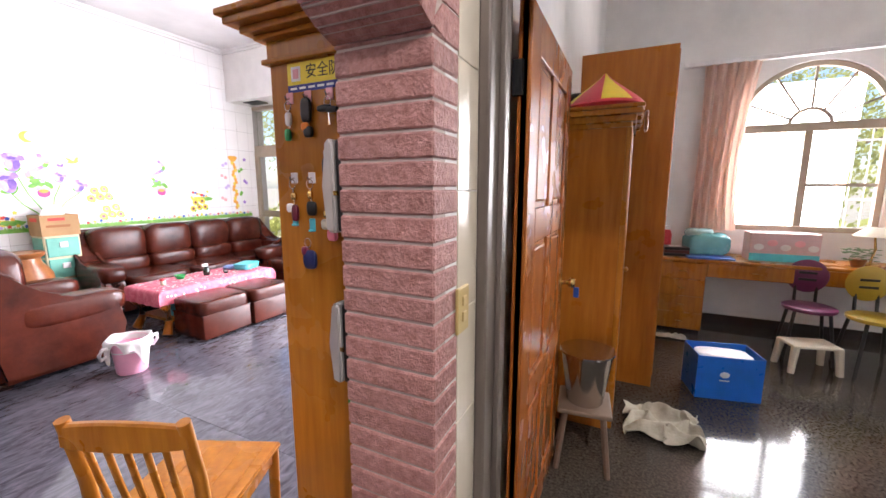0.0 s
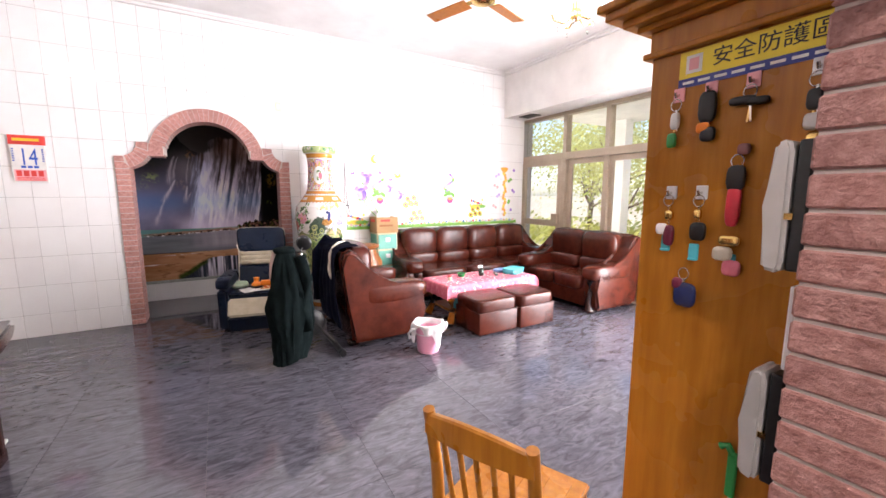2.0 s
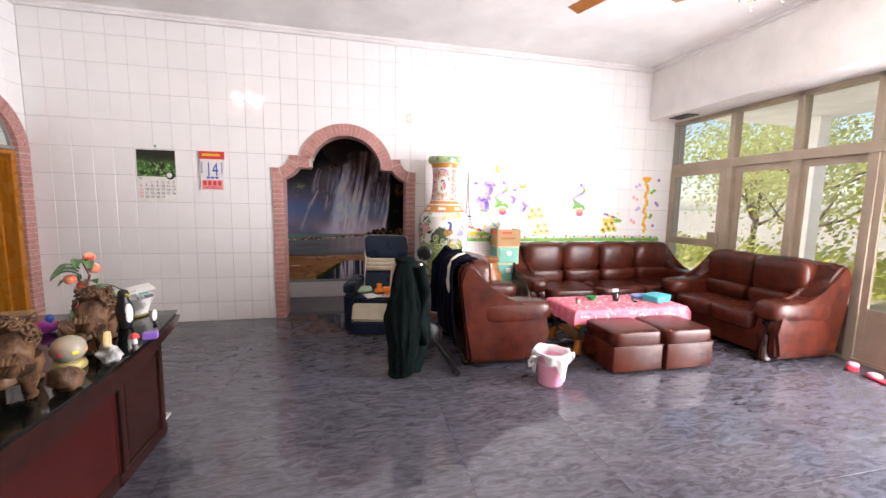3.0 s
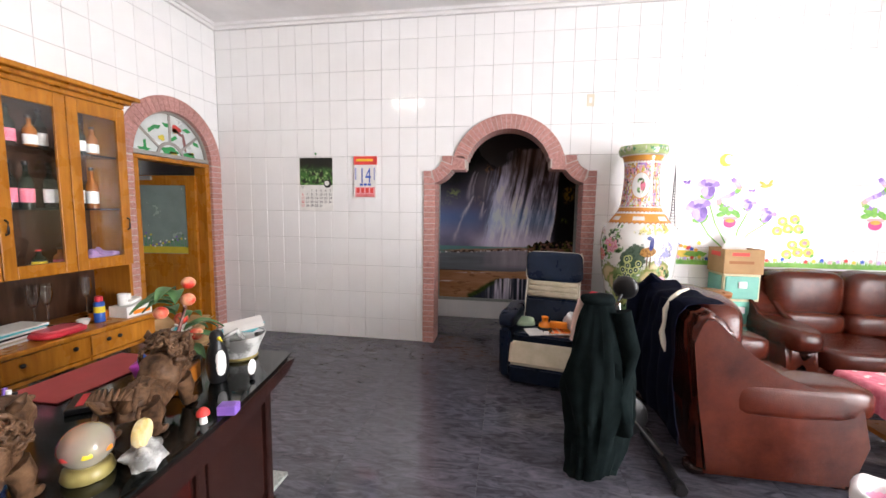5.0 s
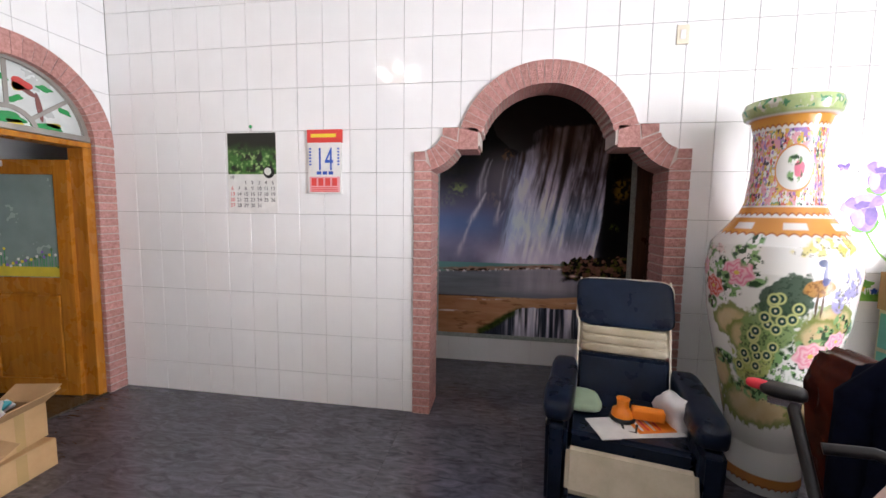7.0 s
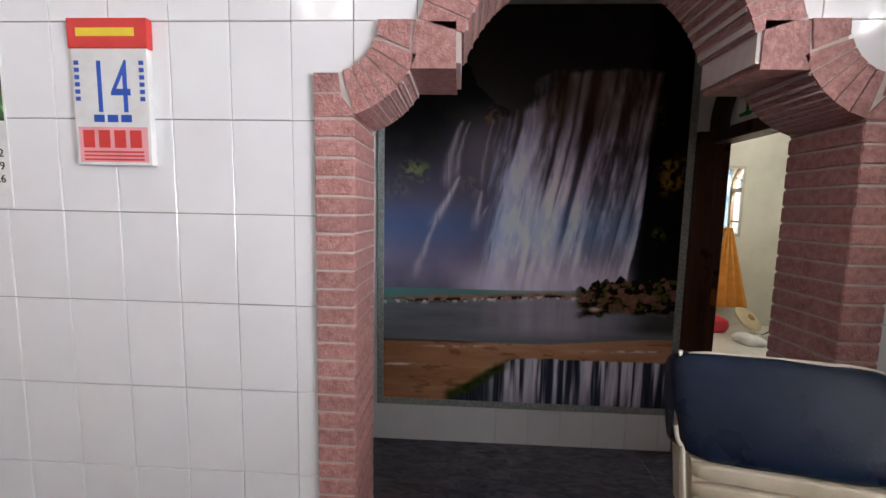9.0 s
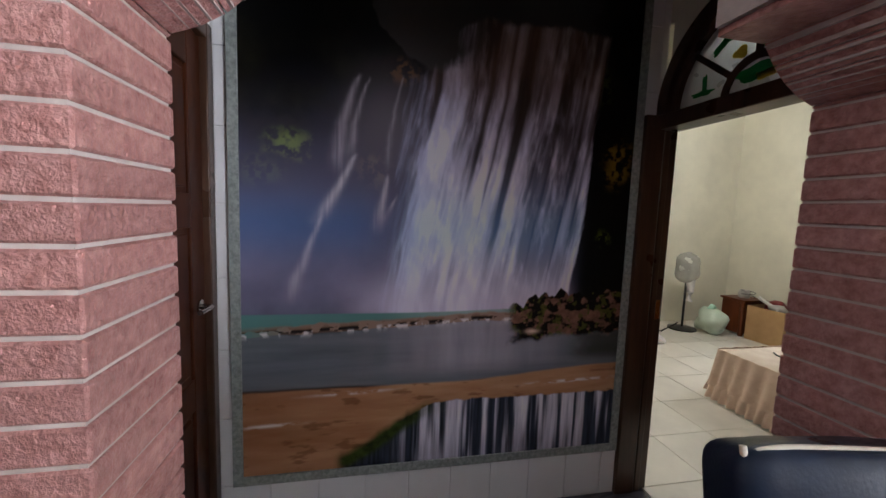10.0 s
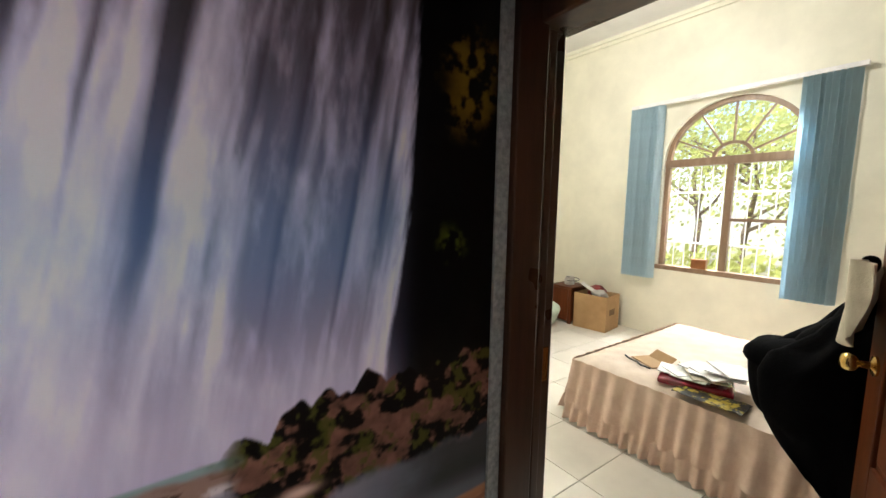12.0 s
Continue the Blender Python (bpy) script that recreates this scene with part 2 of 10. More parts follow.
def mesh_of(name, bm, material, smooth=False):
    bmesh.ops.recalc_face_normals(bm, faces=bm.faces)
    me = bpy.data.meshes.new(name)
    bm.to_mesh(me)
    bm.free()
    for m in (material if isinstance(material, (list, tuple)) else [material]):
        me.materials.append(m)
    if smooth:
        me.polygons.foreach_set("use_smooth", [True] * len(me.polygons))
        me.set_sharp_from_angle(angle=radians(62))
    return me


def part(name, bm, material, parent, label="", smooth=False, at=None):
    ob = new(name, mesh_of(name, bm, material, smooth))
    if parent:
        ob.parent = parent
    if at is not None:
        ob.matrix_local = at
    if label:
        ob["label"] = label
    return ob


def thing(name, m, label, category, group=""):
    ob = new(name)
    ob.empty_display_size = 0.1
    ob.matrix_world = m
    return tagged(ob, label, category, group)


def structure(name, bm, material, label="", smooth=False):
    return tagged(part(name, bm, material, None, "", smooth), label, kind="structure")

def rot_verts(bm, vs, m):
    bmesh.ops.transform(bm, matrix=m, verts=vs)


def lathe(bm, profile, seg=32, at=(0, 0, 0), cap=True):
    """A turned body: profile is a list of (radius, height)."""
    rings = []
    for r, z in profile:
        rings.append([bm.verts.new((at[0] + r * math.cos(2 * math.pi * i / seg), at[1] + r * math.sin(2 * math.pi * i / seg), at[2] + z)) for i in range(seg)])
    for a, b in zip(rings, rings[1:]):
        for i in range(seg):
            j = (i + 1) % seg
            bm.faces.new((a[i], a[j], b[j], b[i]))
    if cap:
        bm.faces.new(rings[0][::-1])
        bm.faces.new(rings[-1])
    return [v for r in rings for v in r]


def tube(bm, pts, r, seg=8):
    """A bent rod along pts; r is one radius or one for each point."""
    pts = [Vector(p) for p in pts]
    rr = r if isinstance(r, (list, tuple)) else [r] * len(pts)
    rings = []
    for i, p in enumerate(pts):
        d = (pts[min(i + 1, len(pts) - 1)] - pts[max(i - 1, 0)]).normalized()
        q = d.to_track_quat("Z", "Y").to_matrix()
        rings.append([bm.verts.new(p + q @ Vector((rr[i] * math.cos(2 * math.pi * k / seg), rr[i] * math.sin(2 * math.pi * k / seg), 0))) for k in range(seg)])
    for a, b in zip(rings, rings[1:]):
        for i in range(seg):
            bm.faces.new((a[i], a[(i + 1) % seg], b[(i + 1) % seg], b[i]))
    bm.faces.new(rings[0][::-1])
    bm.faces.new(rings[-1])
    return [v for r2 in rings for v in r2]


def pillow(bm, c, r, e=0.4, seg=20, rough=0.0, freq=6.0, e2=None):
    """A puffed cushion: a sphere squared off towards a box; rough: uneven by so many metres."""
    e2 = e if e2 is None else e2
    s = lambda v, k: math.copysign(abs(v) ** k, v)
    n = seg // 2
    rings = []
    for i in range(1, n):
        a = -math.pi / 2 + math.pi * i / n
        rings.append([Vector((r[0] * s(math.cos(a), e2) * s(math.cos(b), e), r[1] * s(math.cos(a), e2) * s(math.sin(b), e), r[2] * s(math.sin(a), e2)))
                      for b in (2 * math.pi * k / seg for k in range(seg))])
    lo, hi = Vector((0, 0, -r[2])), Vector((0, 0, r[2]))

    def put(v):
        w = v + Vector(c)
        if rough:
            w = w + (v.normalized() if v.length else v) * noise.noise(w * freq) * rough
        return bm.verts.new(w)
    rings = [[put(v) for v in ring] for ring in rings]
    a, b = put(lo), put(hi)
    for x, y in zip(rings, rings[1:]):
        for i in range(seg):
            bm.faces.new((x[i], x[(i + 1) % seg], y[(i + 1) % seg], y[i]))
    for i in range(seg):
        bm.faces.new((a, rings[0][(i + 1) % seg], rings[0][i]))
        bm.faces.new((b, rings[-1][i], rings[-1][(i + 1) % seg]))
    return [v for ring in rings for v in ring] + [a, b]


def plate(bm, pts, axis, d0, d1):
    """A flat outline with thickness. pts are 2D; axis 'x': (y, z), 'y': (x, z), 'z': (x, y)."""
    def at(p, d):
        return {"x": (d, p[0], p[1]), "y": (p[0], d, p[1]), "z": (p[0], p[1], d)}[axis]
    a, b = [bm.verts.new(at(p, d0)) for p in pts], [bm.verts.new(at(p, d1)) for p in pts]
    bm.faces.new(a), bm.faces.new(b[::-1])
    for i in range(len(pts)):
        j = (i + 1) % len(pts)
        bm.faces.new((a[i], b[i], b[j], a[j]))
    return a + b


def slab(bm, pts, y0, y1, bev=0.02, axis="y"):
    """An outline with thickness and rounded edges."""
    vs = plate(bm, pts, axis, y0, y1)
    es = list({e for v in vs for e in v.link_edges})
    bmesh.ops.bevel(bm, geom=es, offset=bev, segments=3, affect="EDGES", clamp_overlap=True)


def sheet(bm, nx, ny, fn, thick=0.004):
    """A cloth: fn(u, v) gives a place; the cloth has a back as well."""
    grid = [[Vector(fn(i / nx, j / ny)) for i in range(nx + 1)] for j in range(ny + 1)]
    front, back = [], []
    for j in range(ny + 1):
        fr, bk = [], []
        for i in range(nx + 1):
            du = grid[j][min(i + 1, nx)] - grid[j][max(i - 1, 0)]
            dv = grid[min(j + 1, ny)][i] - grid[max(j - 1, 0)][i]
            nrm = du.cross(dv)
            nrm = nrm.normalized() * thick if nrm.length > 1e-9 else Vector((0, 0, thick))
            fr.append(bm.verts.new(grid[j][i]))
            bk.append(bm.verts.new(grid[j][i] - nrm))
        front.append(fr), back.append(bk)
    for j in range(ny):
        for i in range(nx):
            bm.faces.new((front[j][i], front[j][i + 1], front[j + 1][i + 1], front[j + 1][i]))
            bm.faces.new((back[j][i], back[j + 1][i], back[j + 1][i + 1], back[j][i + 1]))
    for j in range(ny):
        for i in (0, nx):
            bm.faces.new((front[j][i], front[j + 1][i], back[j + 1][i], back[j][i]))
    for i in range(nx):
        for j in (0, ny):
            bm.faces.new((front[j][i], back[j][i], back[j][i + 1], front[j][i + 1]))


def lettering(name, text, size, m, material, parent=None, depth=0.0006):
    """Words in the built-in font, turned into a mesh."""
    c = bpy.data.curves.new(name, "FONT")
    c.body, c.size, c.extrude, c.align_x, c.align_y, c.resolution_u = text, size, depth, "CENTER", "CENTER", 3
    tmp = bpy.data.objects.new(name, c)
    scene.collection.objects.link(tmp)
    me = bpy.data.meshes.new_from_object(tmp.evaluated_get(bpy.context.evaluated_depsgraph_get()))
    bpy.data.objects.remove(tmp)
    me.materials.append(material)
    ob = new(name, me)
    if parent:
        ob.parent = parent
    ob.matrix_local = m
    return ob


def rod(bm, p, q, r, seg=8, r2=None):
    return tube(bm, [p, q], [r, r if r2 is None else r2], seg)


def one(fn, *a, **k):
    bm = bmesh.new()
    fn(bm, *a, **k)
    return bm


# ---------------------------------------------------------------- plan
WX, SY, CEIL = -5.816, -3.433, 3.50          # west wall, south wall, ceiling
THICK = 0.25                                # depth of the two brick arches
MURAL_X, VEST_S, VEST_N = -6.92, -1.10, 0.90
FRONT_Y, HEAD_Y = 4.75, 4.28
ARCH_Y, ARCH2_Y, ARCH2_X = -0.118, -0.025, -0.37   # arch in the west wall; arch to the hall
DOOR_X, DOOR_Z, DOOR_R, RING = -5.20, 1.93, 0.47, 0.145


def arch_outer(o):
    o = abs(o)
    if o > 0.88: return 0.0
    if o > 0.80: return 1.875
    if o > 0.68: return 2.03 - math.sqrt(max(0, 0.155 ** 2 - (0.835 - o) ** 2))
    if o > 0.56: return 2.03
    return 1.86 + math.sqrt(0.585 ** 2 - o * o)


def arch_inner(o):
    o = abs(o)
    if o > 0.752: return 0.0
    if o > 0.58: return 2.03 - math.sqrt(0.29 ** 2 - (0.835 - o) ** 2)
    if o > 0.44: return 1.885
    return max(1.885, 1.86 + math.sqrt(0.44 ** 2 - o * o))


def arch_mid(o):
    if abs(o) > 0.816: return 0.0
    return max(1.80, (arch_outer(o) + max(arch_inner(o), 1.72)) / 2)


def door_mid(o):
    return 0.0 if abs(o) > DOOR_R + RING / 2 else DOOR_Z + math.sqrt((DOOR_R + RING / 2) ** 2 - o * o)


def slices(bm, put, low, half, top, n=64):
    for i in range(n):
        a, b = -half + 2 * half * i / n, -half + 2 * half * (i + 1) / n
        z = min(low(a * 0.999), low(b * 0.999))
        put(bm, a, b, z, top)


# ---------------------------------------------------------------- floors and ceiling
structure("floor_slab", boxes((-6.92, 3.2, -4.9, 4.95, -0.15, -0.006)), DARK_GROUT, "grey screed under the polished stone floor")
structure("floor_study", boxes((-0.40, 3, 1.0, 4.9, -0.006, 0.001)), TERRAZZO, "dark polished terrazzo floor with small chips")
structure("floor_bedroom_slab", boxes((-10.0, -6.92, 0.9, 4.7, -0.15, -0.006), (-6.92, -6.06, 0.97, 4.7, -0.006, -0.004)), GROUT, "grout bed under cream floor tiles")
structure("ceiling", boxes((-10.1, 3.2, -4.9, 4.95, CEIL, CEIL + 0.15)), CEILING, "white painted ceiling")

# ---------------------------------------------------------------- walls
bm = boxes((WX - THICK, WX - 0.008, SY - 0.15, ARCH_Y - 0.816, 0, CEIL), (WX - THICK, WX - 0.008, ARCH_Y + 0.816, 4.95, 0, CEIL))
slices(bm, lambda b, a, c, z, t: box(b, WX - THICK + 0.002, WX - 0.008, ARCH_Y + a, ARCH_Y + c, z, t), arch_mid, 0.816, CEIL)
wall_west = structure("wall_west", bm, GROUT, "wall clad in white glazed tiles")

half = DOOR_R + RING / 2
bm = boxes((WX, DOOR_X - half, SY - 0.15, SY - 0.008, 0, CEIL), (DOOR_X + half, 3.2, SY - 0.15, SY - 0.008, 0, CEIL))
slices(bm, lambda b, a, c, z, t: box(b, DOOR_X + a, DOOR_X + c, SY - 0.149, SY - 0.008, z, t), door_mid, half, CEIL)
wall_south = structure("wall_south", bm, GROUT, "wall clad in white glazed tiles with an arched doorway")

bm = boxes((ARCH2_X - THICK, ARCH2_X - 0.004, ARCH2_Y + 0.816, 4.95, 0, CEIL), (ARCH2_X - THICK, ARCH2_X - 0.004, SY, ARCH2_Y - 0.816, 0, CEIL))
slices(bm, lambda b, a, c, z, t: box(b, ARCH2_X - THICK + 0.002, ARCH2_X - 0.006, ARCH2_Y + a, ARCH2_Y + c, z, t), arch_mid, 0.816, CEIL)
structure("wall_hall", bm, PLASTER, "white wall between living room, hall and study")
structure("wall_front_header", boxes((WX, ARCH2_X - THICK, HEAD_Y, FRONT_Y + 0.2, 2.76, CEIL)), PLASTER, "white plastered beam above the front windows")
structure("wall_study_door", boxes((ARCH2_X, 0.70, 0.985, 1.17, 2.06, CEIL), (0.70, 3, 0.985, 1.17, 0, CEIL)), PLASTER, "white plastered wall over the study door")
structure("wall_east", boxes((3, 3.2, -3.6, 5, 0, CEIL)), PLASTER, "white plastered wall")
SW0, SW1, SWT, SWZ = 0.90, 2.06, 2.02, 1.02       # study window: sides, springing, sill


def arched_window_wall(name, x0, x1, y0, y1, w0, w1, sill, spring, rise, mat, label):
    bm = boxes((x0, w0, y0, y1, 0, CEIL), (w1, x1, y0, y1, 0, CEIL), (w0, w1, y0, y1, 0, sill))
    mid, hw = (w0 + w1) / 2, (w1 - w0) / 2
    arc = [(mid - hw * math.cos(math.pi * k / 48), spring + rise * math.sin(math.pi * k / 48)) for k in range(49)]
    for half in (arc[:25] + [(mid, CEIL), (w0, CEIL)], arc[24:] + [(w1, CEIL), (mid, CEIL)]):
        plate(bm, half, "y", y0 + 0.001, y1 - 0.001)
    bmesh.ops.recalc_face_normals(bm, faces=bm.faces)
    return structure(name, bm, mat, label)


arched_window_wall("wall_study_front", -0.42, 3.2, 4.9, 5.08, SW0, SW1, SWZ, SWT, 0.58, PLASTER, "white wall with an arched window")
arched_window_wall("wall_bedroom_front", -10, -6.06, 4.65, 4.83, -8.38, -7.14, 0.77, 1.95, 0.60, CREAM, "cream wall with an arched window")
structure("wall_bedroom_west", boxes((-10.0, -9.85, 0.9, 4.83, 0, CEIL)), CREAM, "cream painted bedroom wall")
structure("wall_bedroom_east", boxes((-6.066, -6.06, 0.95, 4.83, 0, CEIL)), CREAM, "cream painted bedroom wall")
structure("wall_bedroom_door", boxes((-10.0, -6.93, 0.90, 0.97, 0, CEIL), (-6.93, -6.05, 0.90, 0.97, 2.36, CEIL)), CREAM, "cream wall round the bedroom door")
structure("wall_mural", boxes((MURAL_X - 0.15, MURAL_X, -1.3, 0.90, 0, CEIL)), PLASTER, "wall that carries the waterfall mural")
structure("wall_vestibule_south", boxes((MURAL_X, WX - THICK, -1.3, -1.17, 0, CEIL), (MURAL_X, WX - THICK, -1.17, -1.10, 2.1, CEIL)), PLASTER, "white wall behind the side door")
# corridor behind the arched door
structure("wall_corridor", boxes((-7.2, -3.2, -4.95, -4.85, 0, CEIL), (-7.2, -7.1, -4.85, SY - 0.15, 0, CEIL), (-3.3, -3.2, -4.85, SY - 0.15, 0, CEIL), (-7.1, -6.06, SY - 0.15, SY - 0.1, 0, CEIL)), WHITE_TILE, "pale glazed tile walls of a back corridor")
structure("floor_corridor", boxes((-7.1, -3.3, -4.85, SY, -0.005, 0.002)), TERRAZZO, "dull dark corridor floor")

# crown moulding
bm = bmesh.new()
for z0, z1, d in ((3.44, 3.47, 0.03), (3.47, 3.50, 0.06)):
    box(bm, WX, WX + d, SY, HEAD_Y, z0, z1)
    box(bm, WX + d, ARCH2_X - THICK, SY, SY + d, z0, z1)
    box(bm, WX + d, ARCH2_X - THICK, HEAD_Y - d, HEAD_Y, z0, z1)
structure("trim_crown", bm, CEILING, "white plaster crown moulding")
bm = bmesh.new()
for z0, z1, d in ((3.42, 3.46, 0.03), (3.46, 3.50, 0.06)):
    box(bm, -9.85, -9.85 + d, 0.97, 4.65, z0, z1)
    box(bm, -9.85 + d, -6.07, 4.65 - d, 4.65, z0, z1)
structure("trim_bedroom", bm, CREAM, "cream crown moulding")
structure("baseboard", boxes((-0.39, 3, 4.885, 4.9, 0.001, 0.10)), ROSEWOOD, "dark skirting in the study")

# ---------------------------------------------------------------- outdoors
structure("ground", boxes((-400, 400, 4.95, 600, -0.3, -0.12)), GROUND, "sunlit yard of pale concrete and earth")
structure("porch_floor", boxes((-9, 3, 4.96, 7.4, -0.12, -0.03)), PORCH, "pale concrete porch")
structure("porch_roof", boxes((-6.2, 0, 4.96, 7.5, 2.95, 3.1)), PLASTER, "porch slab over the front door")
# ---------------------------------------------------------------- front windows
def window_frame(name, parent, x0, x1, z0, z1, y, w, mat, d=0.05):
    bm = boxes((x0, x0 + w, y, y + d, z0, z1), (x1 - w, x1, y, y + d, z0, z1), (x0 + w, x1 - w, y, y + d, z0, z0 + w), (x0 + w, x1 - w, y, y + d, z1 - w, z1))
    return part(name, bm, mat, parent)


def pane(parent, x0, x1, z0, z1, y, mat=None):
    ob = part("pane", boxes((x0, x1, y, y + 0.006, z0, z1)), mat or GLASS, parent)
    ob.visible_shadow = False
    return ob


win = tagged(new("window_1"), "bronze aluminium front windows with sliding doors", kind="structure")
MULL = [-5.81, -4.86, -4.08, -3.40, -2.76, -2.0, -1.3, -0.62]
for x in MULL[1:-1]:
    part("mullion", boxes((x - 0.035, x + 0.035, FRONT_Y - 0.02, FRONT_Y + 0.10, 2.13, 2.76), bevel=0.004), ALU, win)
part("transom", boxes((MULL[0], MULL[-1], FRONT_Y - 0.02, FRONT_Y + 0.10, 2.02, 2.13), bevel=0.005), ALU, win)
part("head_frame", boxes((MULL[0], MULL[-1], FRONT_Y - 0.02, FRONT_Y + 0.10, 2.705, 2.758), bevel=0.004), ALU, win)
part("track", boxes((MULL[0], MULL[-1], FRONT_Y - 0.02, FRONT_Y + 0.10, 0.0, 0.035)), ALU, win)
for x in MULL[1:4]:
    part("post", boxes((x - 0.04, x + 0.04, FRONT_Y - 0.018, FRONT_Y + 0.09, 0.035, 2.02), bevel=0.004), ALU, win)
for a, b in zip(MULL, MULL[1:]):
    pane(win, a + 0.035, b - 0.035, 2.13, 2.705, FRONT_Y + 0.04)
side_door = tagged(new("door_1"), "bronze aluminium side door with a glazed upper half", kind="structure")
window_frame("door_frame", side_door, -5.81, -4.90, 0.035, 2.02, FRONT_Y - 0.025, 0.075, ALU)
pane(side_door, -5.735, -4.975, 1.05, 1.94, FRONT_Y)
part("rail", boxes((-5.735, -4.975, FRONT_Y - 0.02, FRONT_Y + 0.03, 0.95, 1.05), bevel=0.004), ALU, side_door)
pane(side_door, -5.735, -4.975, 0.11, 0.95, FRONT_Y)
part("lock_case", boxes((-5.06, -4.93, FRONT_Y - 0.06, FRONT_Y - 0.026, 1.0, 1.16), bevel=0.006), ALU, side_door)
for i, (a, b, dy) in enumerate(((-4.82, -4.08, 0.03), (-4.08, -3.40, 0.03), (-3.40, -2.72, 0.0))):
    leaf = tagged(new(f"door_{i + 2}"), "bronze aluminium sliding glass door with a solid kick panel", kind="structure")
    window_frame("door_frame", leaf, a + 0.02, b + 0.02, 0.037, 2.018, FRONT_Y + dy, 0.075, ALU, 0.035)
    part("kick_panel", boxes((a + 0.095, b - 0.055, FRONT_Y + dy + 0.008, FRONT_Y + dy + 0.028, 0.112, 0.46)), ALU, leaf)
    part("rail", boxes((a + 0.095, b - 0.055, FRONT_Y + dy, FRONT_Y + dy + 0.035, 0.46, 0.54), bevel=0.004), ALU, leaf)
    pane(leaf, a + 0.095, b - 0.055, 0.54, 1.943, FRONT_Y + dy + 0.015)

# dark vent slot under the beam beside the windows
vent = thing("ceiling_vent", pose(-5.42, 4.5, 2.752), "dark square hole in the soffit over the side door", "vent")
part("frame", boxes((-0.16, 0.16, -0.10, 0.10, -0.004, 0.006)), BLACK, vent)


# ---------------------------------------------------------------- fanlights
def arc_band(bm, cx, cz, r0, r1, y0, y1, a0=0.0, a1=180.0, n=28):
    for i in range(n):
        a, b = radians(a0 + (a1 - a0) * i / n), radians(a0 + (a1 - a0) * (i + 1) / n)
        plate(bm, [(cx + r0 * math.cos(a), cz + r0 * math.sin(a)), (cx + r1 * math.cos(a), cz + r1 * math.sin(a)),
                   (cx + r1 * math.cos(b), cz + r1 * math.sin(b)), (cx + r0 * math.cos(b), cz + r0 * math.sin(b))], "y", y0, y1)


def fanlight(name, cx, cz, r, y, mat_frame, flip, label):
    """Half-round stained window: five spokes, an inner arch and a picture of hills and a tree."""
    f = tagged(new(name), label, kind="structure")
    part("frame", one(arc_band, cx, cz, r - 0.03, r, y - 0.03, y + 0.03), mat_frame, f)
    ri = r * 0.33
    part("inner_arch", one(arc_band, cx, cz, ri - 0.015, ri + 0.015, y - 0.012, y + 0.012, n=16), mat_frame, f)
    for a in (38, 90, 142):
        ca, sa = math.cos(radians(a)), math.sin(radians(a))
        px, pz = -sa * 0.012, ca * 0.012
        part("spoke", one(plate, [(cx + ri * ca + px, cz + ri * sa + pz), (cx + ri * ca - px, cz + ri * sa - pz), (cx + (r - 0.03) * ca - px, cz + (r - 0.03) * sa - pz), (cx + (r - 0.03) * ca + px, cz + (r - 0.03) * sa + pz)], "y", y - 0.011, y + 0.011), mat_frame, f)
    n = 32
    part("pane", one(plate, [(cx + (r - 0.02) * math.cos(math.pi * i / n), cz + (r - 0.02) * math.sin(math.pi * i / n)) for i in range(n + 1)], "y", y - 0.003, y + 0.003), FROST, f)
    sx = -1 if flip else 1

    def blot(px, pz, w, h, mat, lobes=3, tilt=0.0):
        pts = []
        for k in range(22):
            a = 2 * math.pi * k / 22
            q = 1 + 0.18 * math.sin(lobes * a + px * 9)
            u, v = w * q * math.cos(a), h * q * math.sin(a)
            pts.append((cx + sx * r * (px + u * math.cos(tilt) - v * math.sin(tilt)), cz + r * (pz + u * math.sin(tilt) + v * math.cos(tilt))))
        part("motif", one(plate, pts, "y", y - 0.0055, y + 0.0055), mat, f)
    blot(-0.48, 0.14, 0.20, 0.055, G_GREEN), blot(-0.56, 0.18, 0.09, 0.035, G_YELLOW)
    blot(-0.38, 0.40, 0.035, 0.20, G_BROWN, 2, -0.2), blot(-0.26, 0.58, 0.13, 0.03, G_BROWN, 2, 0.5)
    blot(-0.18, 0.66, 0.12, 0.085, G_RED), blot(-0.14, 0.62, 0.07, 0.05, G_YELLOW)
    for px, pz, t in ((-0.70, 0.42, 0.4), (-0.46, 0.68, 0.1), (-0.10, 0.45, -0.5), (0.06, 0.70, 0.2), (0.32, 0.62, -0.3), (0.44, 0.56, -0.7)):
        blot(px, pz, 0.10, 0.04, G_GREEN, 4, t)
    blot(0.02, 0.18, 0.22, 0.075, G_GREEN, 4), blot(-0.08, 0.13, 0.10, 0.04, G_YELLOW, 4), blot(0.2, 0.42, 0.075, 0.06, G_YELLOW, 3)
    blot(0.62, 0.14, 0.14, 0.03, G_GREEN, 5), blot(0.60, 0.24, 0.03, 0.09, G_GREEN, 4)
    return f


fanlight("window_2", DOOR_X, DOOR_Z + 0.01, DOOR_R, SY - 0.06, LEAD, False, "half-round stained glass fanlight over the arched door")
fanlight("window_3", -6.475, 1.935, 0.395, 0.925, DARKWOOD, True, "half-round stained glass fanlight over the bedroom door")

